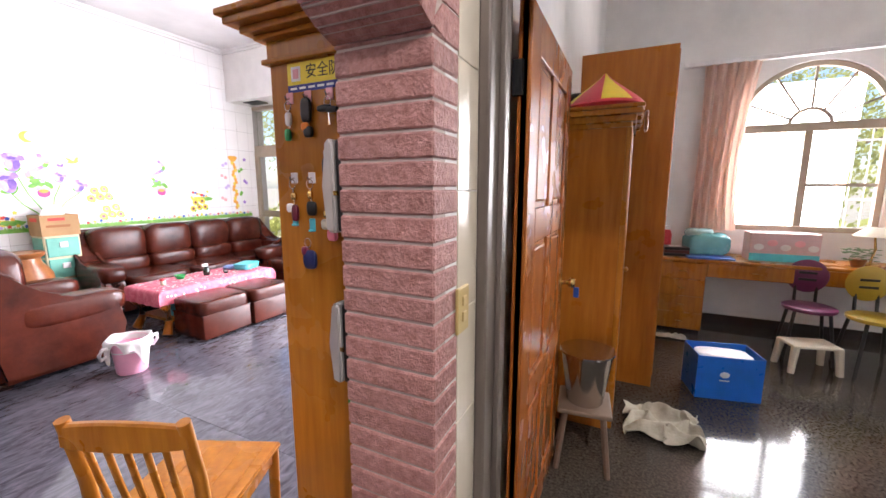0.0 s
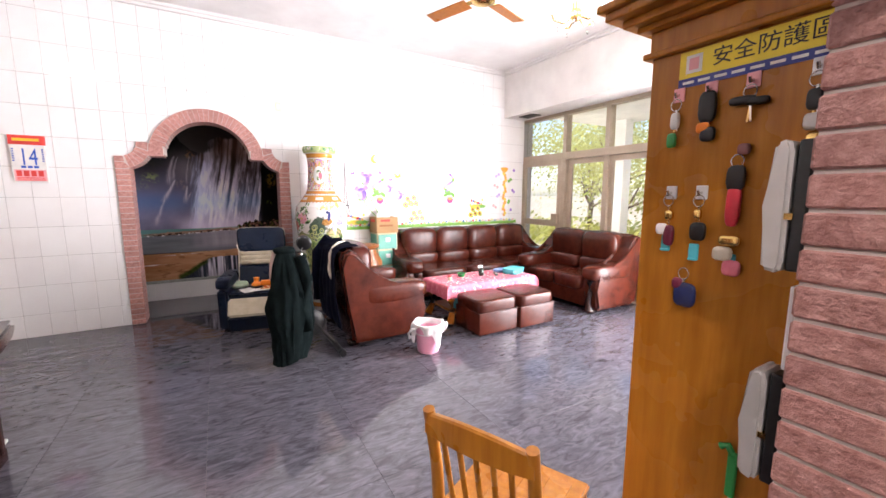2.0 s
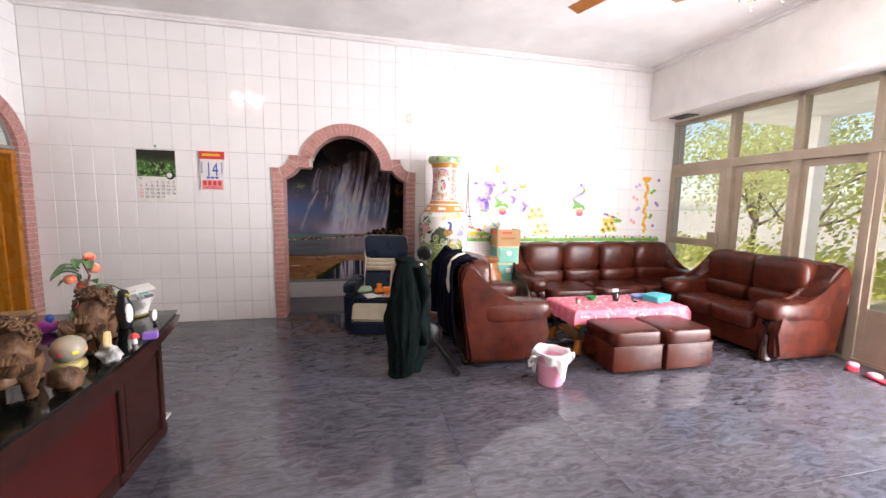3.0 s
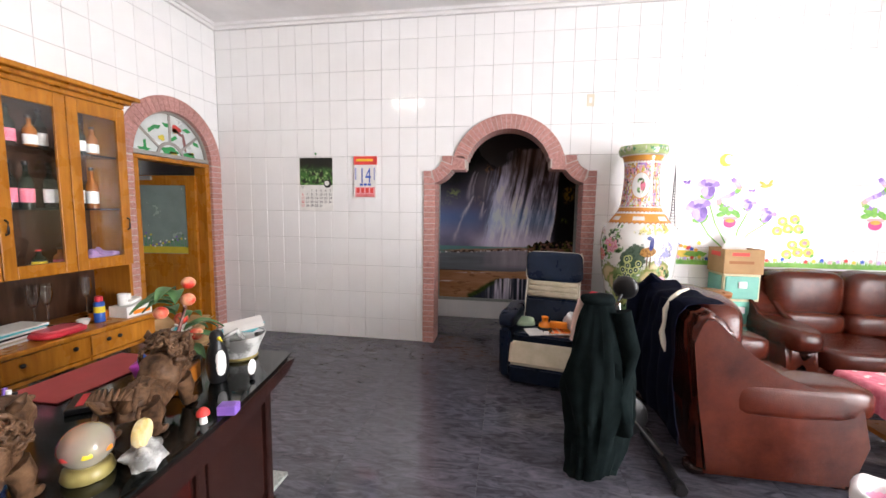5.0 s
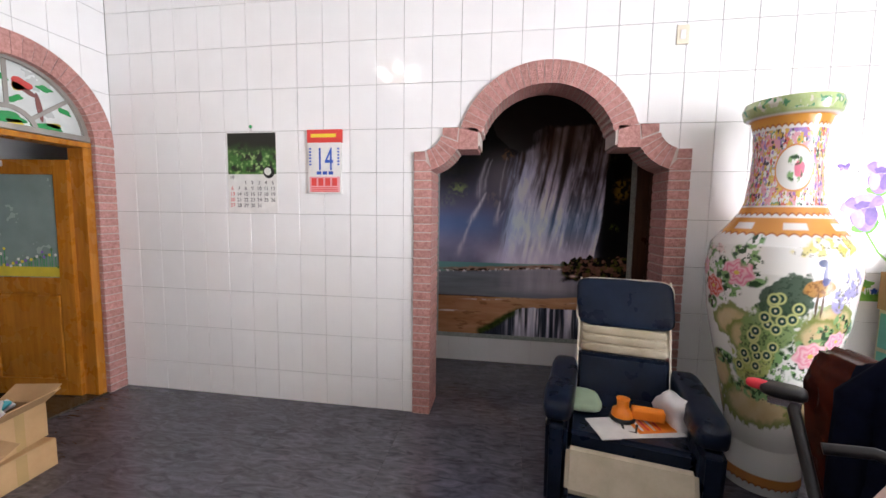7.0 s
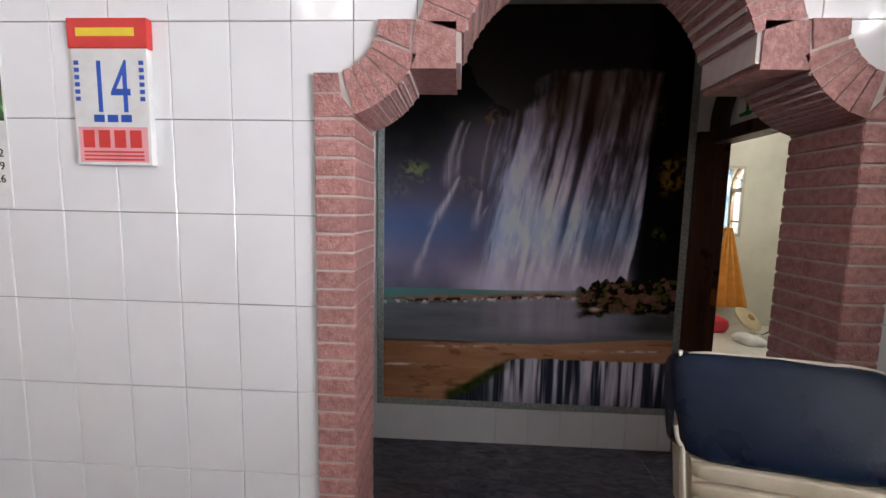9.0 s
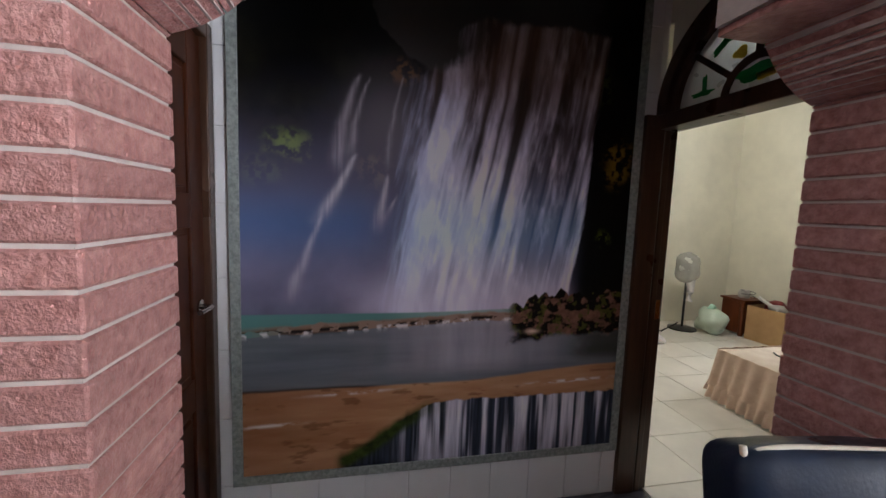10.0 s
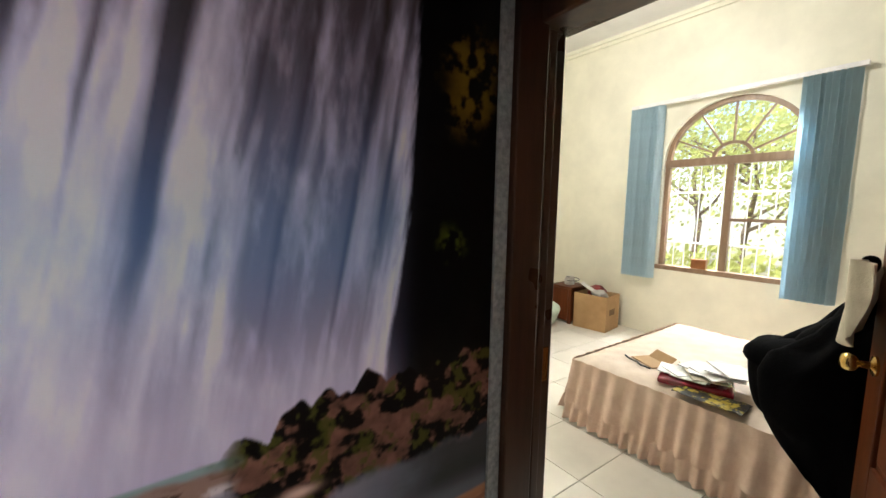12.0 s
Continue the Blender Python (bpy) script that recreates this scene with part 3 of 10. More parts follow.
# ---------------------------------------------------------------- doors
def panel_door(ob, w, h, t, mat, panels, inset=0.012):
    """A leaf in its own x (width), y (thickness), z, hinged at x = 0; panels: (x0, x1, z0, z1)."""
    body = boxes((0, w, -t / 2 + inset, t / 2 - inset, 0, h))
    part("core", body, mat, ob)
    stile = panels[0][0]
    part("stile", boxes((0, stile, -t / 2, t / 2, 0, h), bevel=0.004), mat, ob)
    part("stile", boxes((w - stile, w, -t / 2, t / 2, 0, h), bevel=0.004), mat, ob)
    zs = sorted({p[2] for p in panels} | {p[3] for p in panels})
    edges = [0] + zs + [h]
    for a, b in zip(edges[::2], edges[1::2]):
        part("rail", boxes((stile, w - stile, -t / 2, t / 2, a, b), bevel=0.004), mat, ob)
    mids = sorted({p[0] for p in panels} - {stile})
    for m in mids:
        lo = [p[1] for p in panels if p[1] < m]
        for p in panels:
            if p[0] == m:
                part("muntin", boxes((max(lo), m, -t / 2, t / 2, p[2], p[3]), bevel=0.004), mat, ob)
    for p in panels:
        part("panel", boxes((p[0] + 0.02, p[1] - 0.02, -t / 2 + 0.003, t / 2 - 0.003, p[2] + 0.02, p[3] - 0.02), bevel=0.009), mat, ob)


# frame and leaf of the arched door, which stands ajar into the corridor
d = tagged(new("door_5"), "honey oak door with a flowered glass pane, ajar", kind="structure")
d.matrix_world = pose(-5.59, SY - 0.13, 0.01, 0, 0, -83)
W_, H_ = 0.76, 1.80
part("stile", boxes((0, 0.11, -0.02, 0.02, 0, H_), bevel=0.004), OAK, d)
part("stile", boxes((W_ - 0.11, W_, -0.02, 0.02, 0, H_), bevel=0.004), OAK, d)
for a, b in ((0, 0.13), (0.80, 0.92), (H_ - 0.11, H_)):
    part("rail", boxes((0.11, W_ - 0.11, -0.02, 0.02, a, b), bevel=0.004), OAK, d)
part("panel", boxes((0.13, W_ - 0.13, -0.012, 0.012, 0.15, 0.78), bevel=0.008), OAK, d)
part("core", boxes((0.11, W_ - 0.11, -0.006, 0.006, 0.13, 0.80)), OAK, d)
part("pane", boxes((0.11, W_ - 0.11, -0.004, 0.004, 0.92, H_ - 0.11)), FROST_DOOR, d, "frosted glass pane")
part("flower_film", boxes((0.112, W_ - 0.112, 0.005, 0.007, 0.925, 1.00)), G_YELLOW, d, "yellow meadow film on the glass")
for k in range(26):
    x = 0.13 + 0.50 * ((k * 0.618) % 1)
    z = 1.0 + 0.16 * ((k * 0.37) % 1) * (0.5 + 0.5 * abs(math.sin(k)))
    part("stem", boxes((x - 0.002, x + 0.002, 0.005, 0.0065, 0.99, z)), G_GREEN, d)
    part("blossom", one(pillow, (x, 0.0065, z), (0.012, 0.002, 0.012), 1, 8), (YELLOW, PAPER, PURPLE)[k % 3] if k % 5 else LEAF_GREEN, d)
for s in (1, -1):
    h = part("lever", one(tube, [(W_ - 0.055, 0.02 * s, 0.86), (W_ - 0.055, 0.055 * s, 0.86), (W_ - 0.16, 0.06 * s, 0.865)], 0.009), STEEL, d, "steel lever handle", True)
part("closer", boxes((0.48, 0.70, 0.021, 0.05, H_ - 0.055, H_ - 0.01), bevel=0.006), SILVER, d, "silver door closer")
fr = tagged(new("door_frame_1"), "oak lining of the arched doorway", kind="structure")
part("jamb", boxes((-5.665, -5.60, SY - 0.15, SY - 0.01, 0, 1.90), bevel=0.006), OAK, fr)
part("jamb", boxes((-4.80, -4.735, SY - 0.15, SY - 0.01, 0, 1.90), bevel=0.006), OAK, fr)
part("lintel", boxes((-5.665, -4.735, SY - 0.16, SY - 0.008, 1.90, 1.94), bevel=0.006), OAK, fr)
part("sill_bar", boxes((-5.665, -4.735, SY - 0.09, SY - 0.012, 1.945, 1.985), bevel=0.005), LEAD, fr)
part("threshold", boxes((-5.66, -4.74, SY - 0.15, SY - 0.0, 0.003, 0.012)), TERRAZZO, fr)

# bedroom doorway
fr = tagged(new("door_frame_2"), "dark brown wooden frame of the bedroom doorway", kind="structure")
for x0, x1, y0, y1 in ((-6.918, -6.885, 0.79, 0.895), (-6.929, -6.907, 0.897, 0.985), (-6.09, -6.065, 0.865, 0.985)):
    part("jamb", boxes((x0, x1, y0, y1, 0, 1.93), bevel=0.005), DARKWOOD, fr)
part("door_stop", boxes((-6.907, -6.897, 0.91, 0.94, 0, 1.87), bevel=0.003), DARKWOOD, fr)
part("lintel", boxes((-6.905, -6.09, 0.865, 0.985, 1.865, 1.935), bevel=0.005), DARKWOOD, fr)
part("architrave", one(arc_band, -6.475, 1.935, 0.393, 0.45, 0.865, 0.899), DARKWOOD, fr)
part("strike_plate", boxes((-6.908, -6.9045, 0.945, 0.97, 0.93, 1.03)), BRASS, fr)
bm = bmesh.new()
nn = 40
for i in range(nn):
    a, b = -0.42 + 0.84 * i / nn, -0.42 + 0.84 * (i + 1) / nn
    z = 1.935 + math.sqrt(max(0, 0.40 ** 2 - min(abs(a), abs(b)) ** 2))
    box(bm, -6.475 + a, -6.475 + b, 0.90, 0.97, z, 2.362)
structure("wall_over_bedroom_door", bm, CREAM, "cream wall filling round the fanlight")
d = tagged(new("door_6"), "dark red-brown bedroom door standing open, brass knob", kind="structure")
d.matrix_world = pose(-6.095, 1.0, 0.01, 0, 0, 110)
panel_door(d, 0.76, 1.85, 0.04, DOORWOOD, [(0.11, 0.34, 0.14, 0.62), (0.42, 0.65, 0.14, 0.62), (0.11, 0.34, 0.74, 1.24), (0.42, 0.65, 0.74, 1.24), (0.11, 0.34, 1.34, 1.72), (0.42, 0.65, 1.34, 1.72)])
for s in (1, -1):
    k = part("knob", one(lathe, [(0.028, 0), (0.028, 0.006), (0.010, 0.012), (0.010, 0.034), (0.022, 0.042), (0.027, 0.055), (0.020, 0.068), (0.004, 0.072)], 20), BRASS, d, "brass knob", True, pose(0.70, 0.02 * s, 1.0, -90 * s, 0, 0))

# side door of the vestibule, the dimness there put into its wood colour
d = tagged(new("door_7"), "red-brown panelled door with steel lever, darkened for the dim vestibule", kind="structure")
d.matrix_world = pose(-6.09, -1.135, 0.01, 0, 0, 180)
panel_door(d, 0.77, 2.03, 0.04, DOORSHADED, [(0.11, 0.34, 0.14, 0.66), (0.43, 0.66, 0.14, 0.66), (0.11, 0.34, 0.78, 1.34), (0.43, 0.66, 0.78, 1.34), (0.11, 0.34, 1.46, 1.90), (0.43, 0.66, 1.46, 1.90)])
part("lever", one(tube, [(0.715, -0.02, 1.04), (0.715, -0.06, 1.04), (0.60, -0.065, 1.045)], 0.010), STEEL, d, "steel lever handle", True)
part("rose", one(lathe, [(0.026, 0), (0.026, 0.008)], 20), STEEL, d, "", True, pose(0.715, -0.02, 1.04, 90, 0, 0))
fr = tagged(new("door_frame_3"), "grey-brown frame of the vestibule side door", kind="structure")
part("jamb", boxes((-6.915, -6.862, -1.165, -1.09, 0, 2.10), bevel=0.005), DARKWOOD, fr)
part("jamb", boxes((-6.088, -6.068, -1.165, -1.09, 0, 2.10), bevel=0.005), DARKWOOD, fr)
part("lintel", boxes((-6.862, -6.088, -1.165, -1.09, 2.042, 2.098), bevel=0.005), DARKWOOD, fr)

# study door
fr = tagged(new("door_frame_4"), "grey-brown wooden frame of the study doorway", kind="structure")
part("jamb", boxes((ARCH2_X - 0.003, ARCH2_X + 0.03, 0.985, 1.175, 0, 2.06), bevel=0.006), FRAME_GREY, fr)
part("door_stop", boxes((ARCH2_X + 0.03, ARCH2_X + 0.048, 1.06, 1.10, 0, 2.02), bevel=0.004), FRAME_GREY, fr)
part("jamb", boxes((0.63, 0.70, 0.983, 1.175, 0, 2.06), bevel=0.006), FRAME_GREY, fr)
part("lintel", boxes((ARCH2_X + 0.03, 0.63, 0.983, 1.175, 2.01, 2.058), bevel=0.006), FRAME_GREY, fr)
d = tagged(new("door_8"), "red-brown panelled study door standing open, brass knob", kind="structure")
d.matrix_world = pose(-0.308, 1.20, 0.012, 0, 0, 90)
panel_door(d, 0.80, 1.97, 0.042, DOORGLOSS, [(0.12, 0.35, 0.14, 0.62), (0.45, 0.68, 0.14, 0.62), (0.12, 0.35, 0.74, 1.24), (0.45, 0.68, 0.74, 1.24), (0.12, 0.35, 1.36, 1.84), (0.45, 0.68, 1.36, 1.84)])
for s in (1, -1):
    part("knob", one(lathe, [(0.028, 0), (0.028, 0.006), (0.010, 0.012), (0.010, 0.034), (0.022, 0.042), (0.027, 0.055), (0.020, 0.068), (0.004, 0.072)], 20), BRASS, d, "brass knob", True, pose(0.74, 0.021 * s, 0.97, -90 * s, 0, 0))
part("key", boxes((0.735, 0.745, -0.11, -0.085, 0.90, 0.95), bevel=0.002), BLUE_PLASTIC, d, "blue key tag")
part("hinge", boxes((-0.02, 0.004, 0.0, 0.03, 1.70, 1.80)), BLACK, d)

# ---------------------------------------------------------------- mural
def value_noise(x, y, seed):
    xi, yi = np.floor(x), np.floor(y)
    fx, fy = x - xi, y - yi
    fx, fy = fx * fx * (3 - 2 * fx), fy * fy * (3 - 2 * fy)
    h = lambda a, b: np.modf(np.abs(np.sin(a * 127.1 + b * 311.7 + seed * 74.7) * 43758.5453))[0]
    return (h(xi, yi) * (1 - fx) + h(xi + 1, yi) * fx) * (1 - fy) + (h(xi, yi + 1) * (1 - fx) + h(xi + 1, yi + 1) * fx) * fy


def fbm(x, y, seed=0, n=4):
    return sum(value_noise(x * 2 ** k, y * 2 ** k, seed + k) / 2 ** k for k in range(n)) / (2 - 2 ** (1 - n))


def mix(a, b, t):
    t = np.clip(t, 0, 1)[..., None]
    return a * (1 - t) + np.asarray(b) * t


def step(a, b, x):
    t = np.clip((x - a) / (b - a), 0, 1)
    return t * t * (3 - 2 * t)


def f_soft(y, z):
    return fbm(y * 3, z * 2.5, 19) - 0.5


def waterfall(y, z):
    """The printed picture: falls into a river with rapids, a sand bank and a lower cascade."""
    zero = np.zeros(y.shape + (3,))
    n1, n2, n3 = fbm(y * 5, z * 5, 3), fbm(y * 16, z * 16, 9), fbm(y * 45, z * 45, 21)
    wob = n2 - 0.5
    # dark gorge with a hint of foliage
    c = mix(zero + (0.0025, 0.0025, 0.0025), (0.022, 0.020, 0.012), (n1 - 0.45) * 2.2 * n2)
    sky_ = step(0, 0.02, z - (2.50 - 0.46 * step(-0.75, -0.28, y) + 0.20 * (n1 - 0.5) + 0.05 * wob))
    c = mix(c, (0.050, 0.046, 0.044), sky_ * step(-0.72, -0.5, y) * (1 - step(0.45, 0.62, y + 0.12 * wob)) * 0.7)
    for cy, cz, wide, tall, col, k in ((-0.82, 1.69, 0.13, 0.075, (0.13, 0.17, 0.02), 0.8), (-0.92, 1.58, 0.12, 0.08, (0.05, 0.065, 0.012), 0.7), (0.66, 1.70, 0.09, 0.13, (0.17, 0.11, 0.015), 0.75),
                                       (0.62, 1.34, 0.05, 0.05, (0.10, 0.12, 0.015), 0.6), (-0.36, 2.01, 0.09, 0.06, (0.14, 0.07, 0.02), 0.8), (0.57, 2.02, 0.05, 0.10, (0.05, 0.06, 0.015), 0.7), (-0.47, 1.60, 0.07, 0.09, (0.17, 0.12, 0.07), 0.6)):
        leaf = step(1.15, 0.2, np.hypot((y - cy) / wide, (z - cz) / tall) + 0.9 * (n2 - 0.5)) * step(0.36, 0.60, n3)
        c = mix(c, col, leaf * k)
    # mist over the upper pool
    mist = step(0.93, 1.0, z) * (1 - step(1.15, 2.05, z + 0.25 * (n1 - 0.5))) * (1 - step(0.30, 0.56, y)) * (0.5 + 0.6 * n1)
    c = mix(c, (0.19, 0.18, 0.27), mist * 0.85)
    c = mix(c, (0.05, 0.11, 0.25), np.exp(-((z - 1.36) / 0.13) ** 2) * (1 - step(-0.60, -0.25, y)) * 0.55)
    c = mix(c, (0.17, 0.15, 0.17), np.exp(-((y + 0.40) / 0.17) ** 2 - ((z - 1.82) / 0.20) ** 2) * 0.55)

    # thin side falls
    def strand(y0, z0, y1, z1, w, k, bow=0.0):
        t = np.clip((z0 - z) / (z0 - z1), 0, 1)
        m = y0 + (y1 - y0) * t + bow * t * (1 - t) + 0.012 * (fbm(z * 14 + k, z * 0 + k, k) - 0.5)
        return np.exp(-((y - m) / (w * (0.45 + t))) ** 2) * step(z1 - 0.05, z1 + 0.08, z) * (1 - step(z0 - 0.02, z0 + 0.015, z))
    streak = fbm(y * 110, z * 5, 5)
    for a, k in (((-0.54, 1.98, -0.62, 1.60, 0.022, 1, -0.10), 0.55), ((-0.50, 1.97, -0.57, 1.66, 0.012, 6, -0.06), 0.5), ((-0.55, 1.66, -0.70, 1.38, 0.020, 2), 0.95), ((-0.69, 1.40, -0.81, 1.06, 0.018, 7), 0.7),
                 ((-0.42, 1.58, -0.46, 1.36, 0.016, 3), 0.9), ((-0.38, 1.50, -0.42, 1.40, 0.010, 8), 0.6), ((-0.36, 1.99, -0.42, 1.62, 0.009, 4, -0.06), 0.4)):
        c = mix(c, (0.52, 0.46, 0.52), strand(*a) * (0.15 + 0.9 * streak) * k * 0.8)

    # main falls: s runs from the left edge to the right edge along the flow
    left = -0.41 + 0.125 * np.clip((z - 1.03) / 0.92, 0, 1)
    right = 0.455 + 0.105 * np.clip((z - 1.02) / 1.0, 0, 1.3)
    s = (y - left) / (right - left)
    q = s - 0.09 * (z - 1.3) + 0.030 * (fbm(y * 3.0, z * 2.2, 7) - 0.5)
    drop = np.clip((2.15 - z) / 1.12, 0, 1)
    f1, f2, f3 = fbm(q * 9, z * 0.7, 11, 5), fbm(q * 28, z * 3.6, 12, 5), fbm(q * 80, z * 13, 13, 4)
    tuft = fbm(q * 40 + 5 * (z - 1), z * 11, 17, 5)
    cloud = fbm(y * 13 + 0.8 * z, z * 6.5, 93, 5)
    lit = step(0.36, 0.66, 0.58 * f1 + 0.42 * f2) * (0.66 + 0.36 * f3) * (0.35 + 1.05 * cloud) + 0.42 * step(0.42, 0.78, 0.5 * tuft + 0.5 * cloud) + 0.22 * drop
    lit = lit * (0.55 + 0.45 * step(0.05, 0.55, drop))
    for g, w, deep, z0, z1 in ((0.500, 0.034, 1.0, 1.20, 1.45), (0.715, 0.012, 0.5, 1.10, 1.30), (0.305, 0.022, 0.85, 1.45, 1.75), (0.40, 0.012, 0.75, 1.30, 1.60), (0.63, 0.009, 0.4, 1.4, 1.7), (0.86, 0.012, 0.7, 1.05, 1.2), (0.93, 0.010, 0.7, 1.1, 1.5), (0.20, 0.010, 0.5, 1.6, 1.9), (0.58, 0.010, 0.2, 1.0, 1.1)):
        wide = w * (0.55 + 0.9 * step(z0, 2.15, z))
        lit = lit * (1 - np.clip(np.exp(-((q - g + 0.02 * (f2 - 0.5)) / wide) ** 2) * deep * step(z0 - 0.08, z1, z) * 1.1, 0, 0.96))
    veil = step(0.30, 0.75, fbm(y * 4, z * 3, 91)) * (1 - step(0.25, 0.60, s)) * (1 - step(1.25, 1.95, z))
    lit = np.clip(lit * (1 - 0.20 * veil) + 0.22 * veil, 0, 1)
    rock = mix(zero + (0.030, 0.022, 0.018), (0.10, 0.06, 0.04), f2 * step(1.7, 2.1, z))
    rock = mix(rock, (0.07, 0.12, 0.24), np.exp(-((z - 1.34) / 0.20) ** 2) * 0.9)
    rock = mix(rock, (0.17, 0.16, 0.24), 1 - step(1.05, 1.35, z))
    tone = mix(zero + (0.74, 0.69, 0.92), (0.56, 0.42, 0.38), step(1.80, 2.12, z) * 0.8)
    tone = mix(tone, (0.50, 0.66, 0.95), np.exp(-((z - 1.36) / 0.16) ** 2) * 0.65)
    tone = mix(tone, (0.40, 0.50, 0.84), (1 - step(0.0, 0.42, s)) * 0.5)
    water = mix(rock, (0, 0, 0), lit) + tone * lit[..., None]
    rag = 0.05 * (f2 - 0.5) + 0.02 * (f3 - 0.5)
    inside = step(-0.07, 0.10, s + 2.5 * rag - 0.26 * step(1.97, 2.14, z + 0.06 * wob)) * (1 - step(0.98, 1.01, s - rag)) * (1 - step(0, 0.03, z - (2.05 + 0.20 * step(0.0, 0.30, s) + 0.05 * wob)))
    c = mix(c, (0, 0, 0), inside) + water * np.clip(inside, 0, 1)[..., None]
    spray = np.exp(-((z - 1.02) / 0.11) ** 2) * step(-0.72, -0.30, y) * (1 - step(0.34, 0.52, y)) * (0.6 + 0.6 * n1)
    c = mix(c, (0.55, 0.48, 0.66), spray * 0.75)
    # upper pool, bar of rapids
    bank = 0.905 + 0.050 * np.clip((y + 1) / 1.0, 0, 1) + 0.012 * (fbm(y * 9, y * 0, 29) - 0.5)
    shore = 0.990 + 0.012 * step(-0.3, 0.3, y)
    c = mix(c, mix(zero + (0.09, 0.19, 0.18), (0.22, 0.30, 0.30), step(-0.5, 0.0, y)), step(0.0, 0.008, shore - z))
    c = mix(c, (0.26, 0.15, 0.11), step(0, 0.012, bank + 0.030 - z + 0.02 * wob) * step(-1.05, -0.75, y) * 0.85)
    low = step(0, 0.006, bank - 0.012 - z)
    c = mix(c, mix(zero + (0.085, 0.095, 0.11), (0.15, 0.16, 0.18), fbm(y * 3, z * 30, 37)), low)
    band_ = np.exp(-((z - bank) / 0.017) ** 2) * (1 - step(0.16, 0.26, y))
    stones = fbm(y * 24, z * 50, 35)
    c = mix(c, (0.80, 0.74, 0.76), band_ * step(0.50, 0.62, fbm(y * 34, z * 22, 31)) * step(0, 0.02, bank + 0.006 - z))
    c = mix(c, mix(zero + (0.012, 0.009, 0.008), (0.15, 0.09, 0.06), step(0.0, 0.012, z - bank)), band_ * step(0.50, 0.56, stones))
    # boulders at the foot of the cliff
    ridge = 0.955 + 0.085 * step(0.12, 0.34, y) + 0.028 * np.abs(np.sin(y * 23 + 1.2)) + 0.022 * np.abs(np.sin(y * 41)) + 0.05 * (fbm(y * 24, y * 0, 41) - 0.5)
    pile = step(0, 0.008, ridge - z) * step(0.14, 0.20, y + 0.10 * wob) * step(0.845, 0.875, z + 0.05 * wob + 0.04 * step(0.4, 0.15, y))
    cell = fbm(y * 26, z * 34, 43, 5)
    stone = mix(zero + (0.008, 0.006, 0.005), (0.20, 0.105, 0.075), step(0.46, 0.60, cell) * (0.3 + 0.9 * n3))
    stone = mix(stone, (0.075, 0.075, 0.018), step(0.46, 0.60, fbm(y * 34, z * 30, 45)) * step(0.40, 0.6, n3) * 0.85)
    c = mix(c, stone, pile)
    c = mix(c, (0.62, 0.42, 0.33), np.exp(-((y - 0.28) / 0.03) ** 2 - ((z - 0.885) / 0.010) ** 2))
    # reflections on the lower pool
    refl = low * step(0.66, 0.76, z) * np.exp(-((y - 0.02) / 0.34) ** 2) * (1 - pile)
    c = mix(c, (0.40, 0.35, 0.42), refl * (0.25 + 0.7 * fbm(y * 16, z * 2.5, 51)))
    c = mix(c, (0.03, 0.03, 0.02), low * step(0.42, 0.62, y + 0.1 * wob) * step(0.70, 0.78, z) * 0.75 * (1 - pile))
    # sand bank
    edge = 0.660 + 0.055 * step(-0.2, 0.78, y) + 0.012 * (n1 - 0.5)
    sand = step(0, 0.012, edge - z)
    tone = mix(zero + (0.25, 0.115, 0.055), (0.47, 0.27, 0.16), fbm(y * 4, z * 26, 61))
    tone = mix(tone, (0.16, 0.07, 0.03), step(-0.2, -0.9, y + 0.5 * (0.6 - z)) * 0.45)
    c = mix(c, tone, sand)
    c = mix(c, (0.035, 0.022, 0.014), np.exp(-((z - edge + 0.004) / 0.006) ** 2) * (1 - step(-0.55, -0.35, y)) * 0.8)
    for cy, cz, wide in ((-0.55, 0.628, 0.14), (0.50, 0.630, 0.20), (-0.9, 0.50, 0.10)):
        foam = np.exp(-((y - cy) / wide) ** 2 - ((z - cz - 0.03 * (y - cy)) / 0.007) ** 2)
        c = mix(c, (0.66, 0.60, 0.58), foam * step(0.34, 0.6, fbm(y * 22, z * 60, 63)))
    c = mix(c, (0.10, 0.045, 0.02), sand * step(0.60, 0.72, fbm(y * 9, z * 34, 65)) * 0.55)
    # lower cascade
    lip = 0.570 - 0.25 * step(-0.12, -0.66, y) + 0.016 * (fbm(y * 26, y * 0, 71) - 0.5)
    fall = step(0, 0.010, lip - z) * step(-0.62, -0.57, y)
    g1, g2 = fbm(y * 30, z * 1.2, 73), fbm(y * 95, z * 6, 75)
    wet = np.clip(step(0.40, 0.62, g1) * (0.25 + 1.0 * g2) * (1 - 0.4 * step(0.10, 0.30, lip - z)), 0, 1) * step(-0.40, -0.22, y)
    c = mix(c, mix(zero + (0.006, 0.008, 0.007), (0.05, 0.06, 0.09), g2), fall)
    c = mix(c, (0.70, 0.66, 0.80), fall * wet)
    c = mix(c, mix(zero + (0.012, 0.018, 0.006), (0.06, 0.085, 0.02), n3), step(0.05, 0.0, np.abs(z - lip + 0.02) - 0.02 * n2) * (1 - step(-0.34, -0.10, y + 0.1 * wob)) * step(-0.64, -0.58, y))
    c = (1 - (1 - np.clip(c, 0, 1)) ** 2.2) ** 1.25
    return np.clip(c, 0, 0.93)


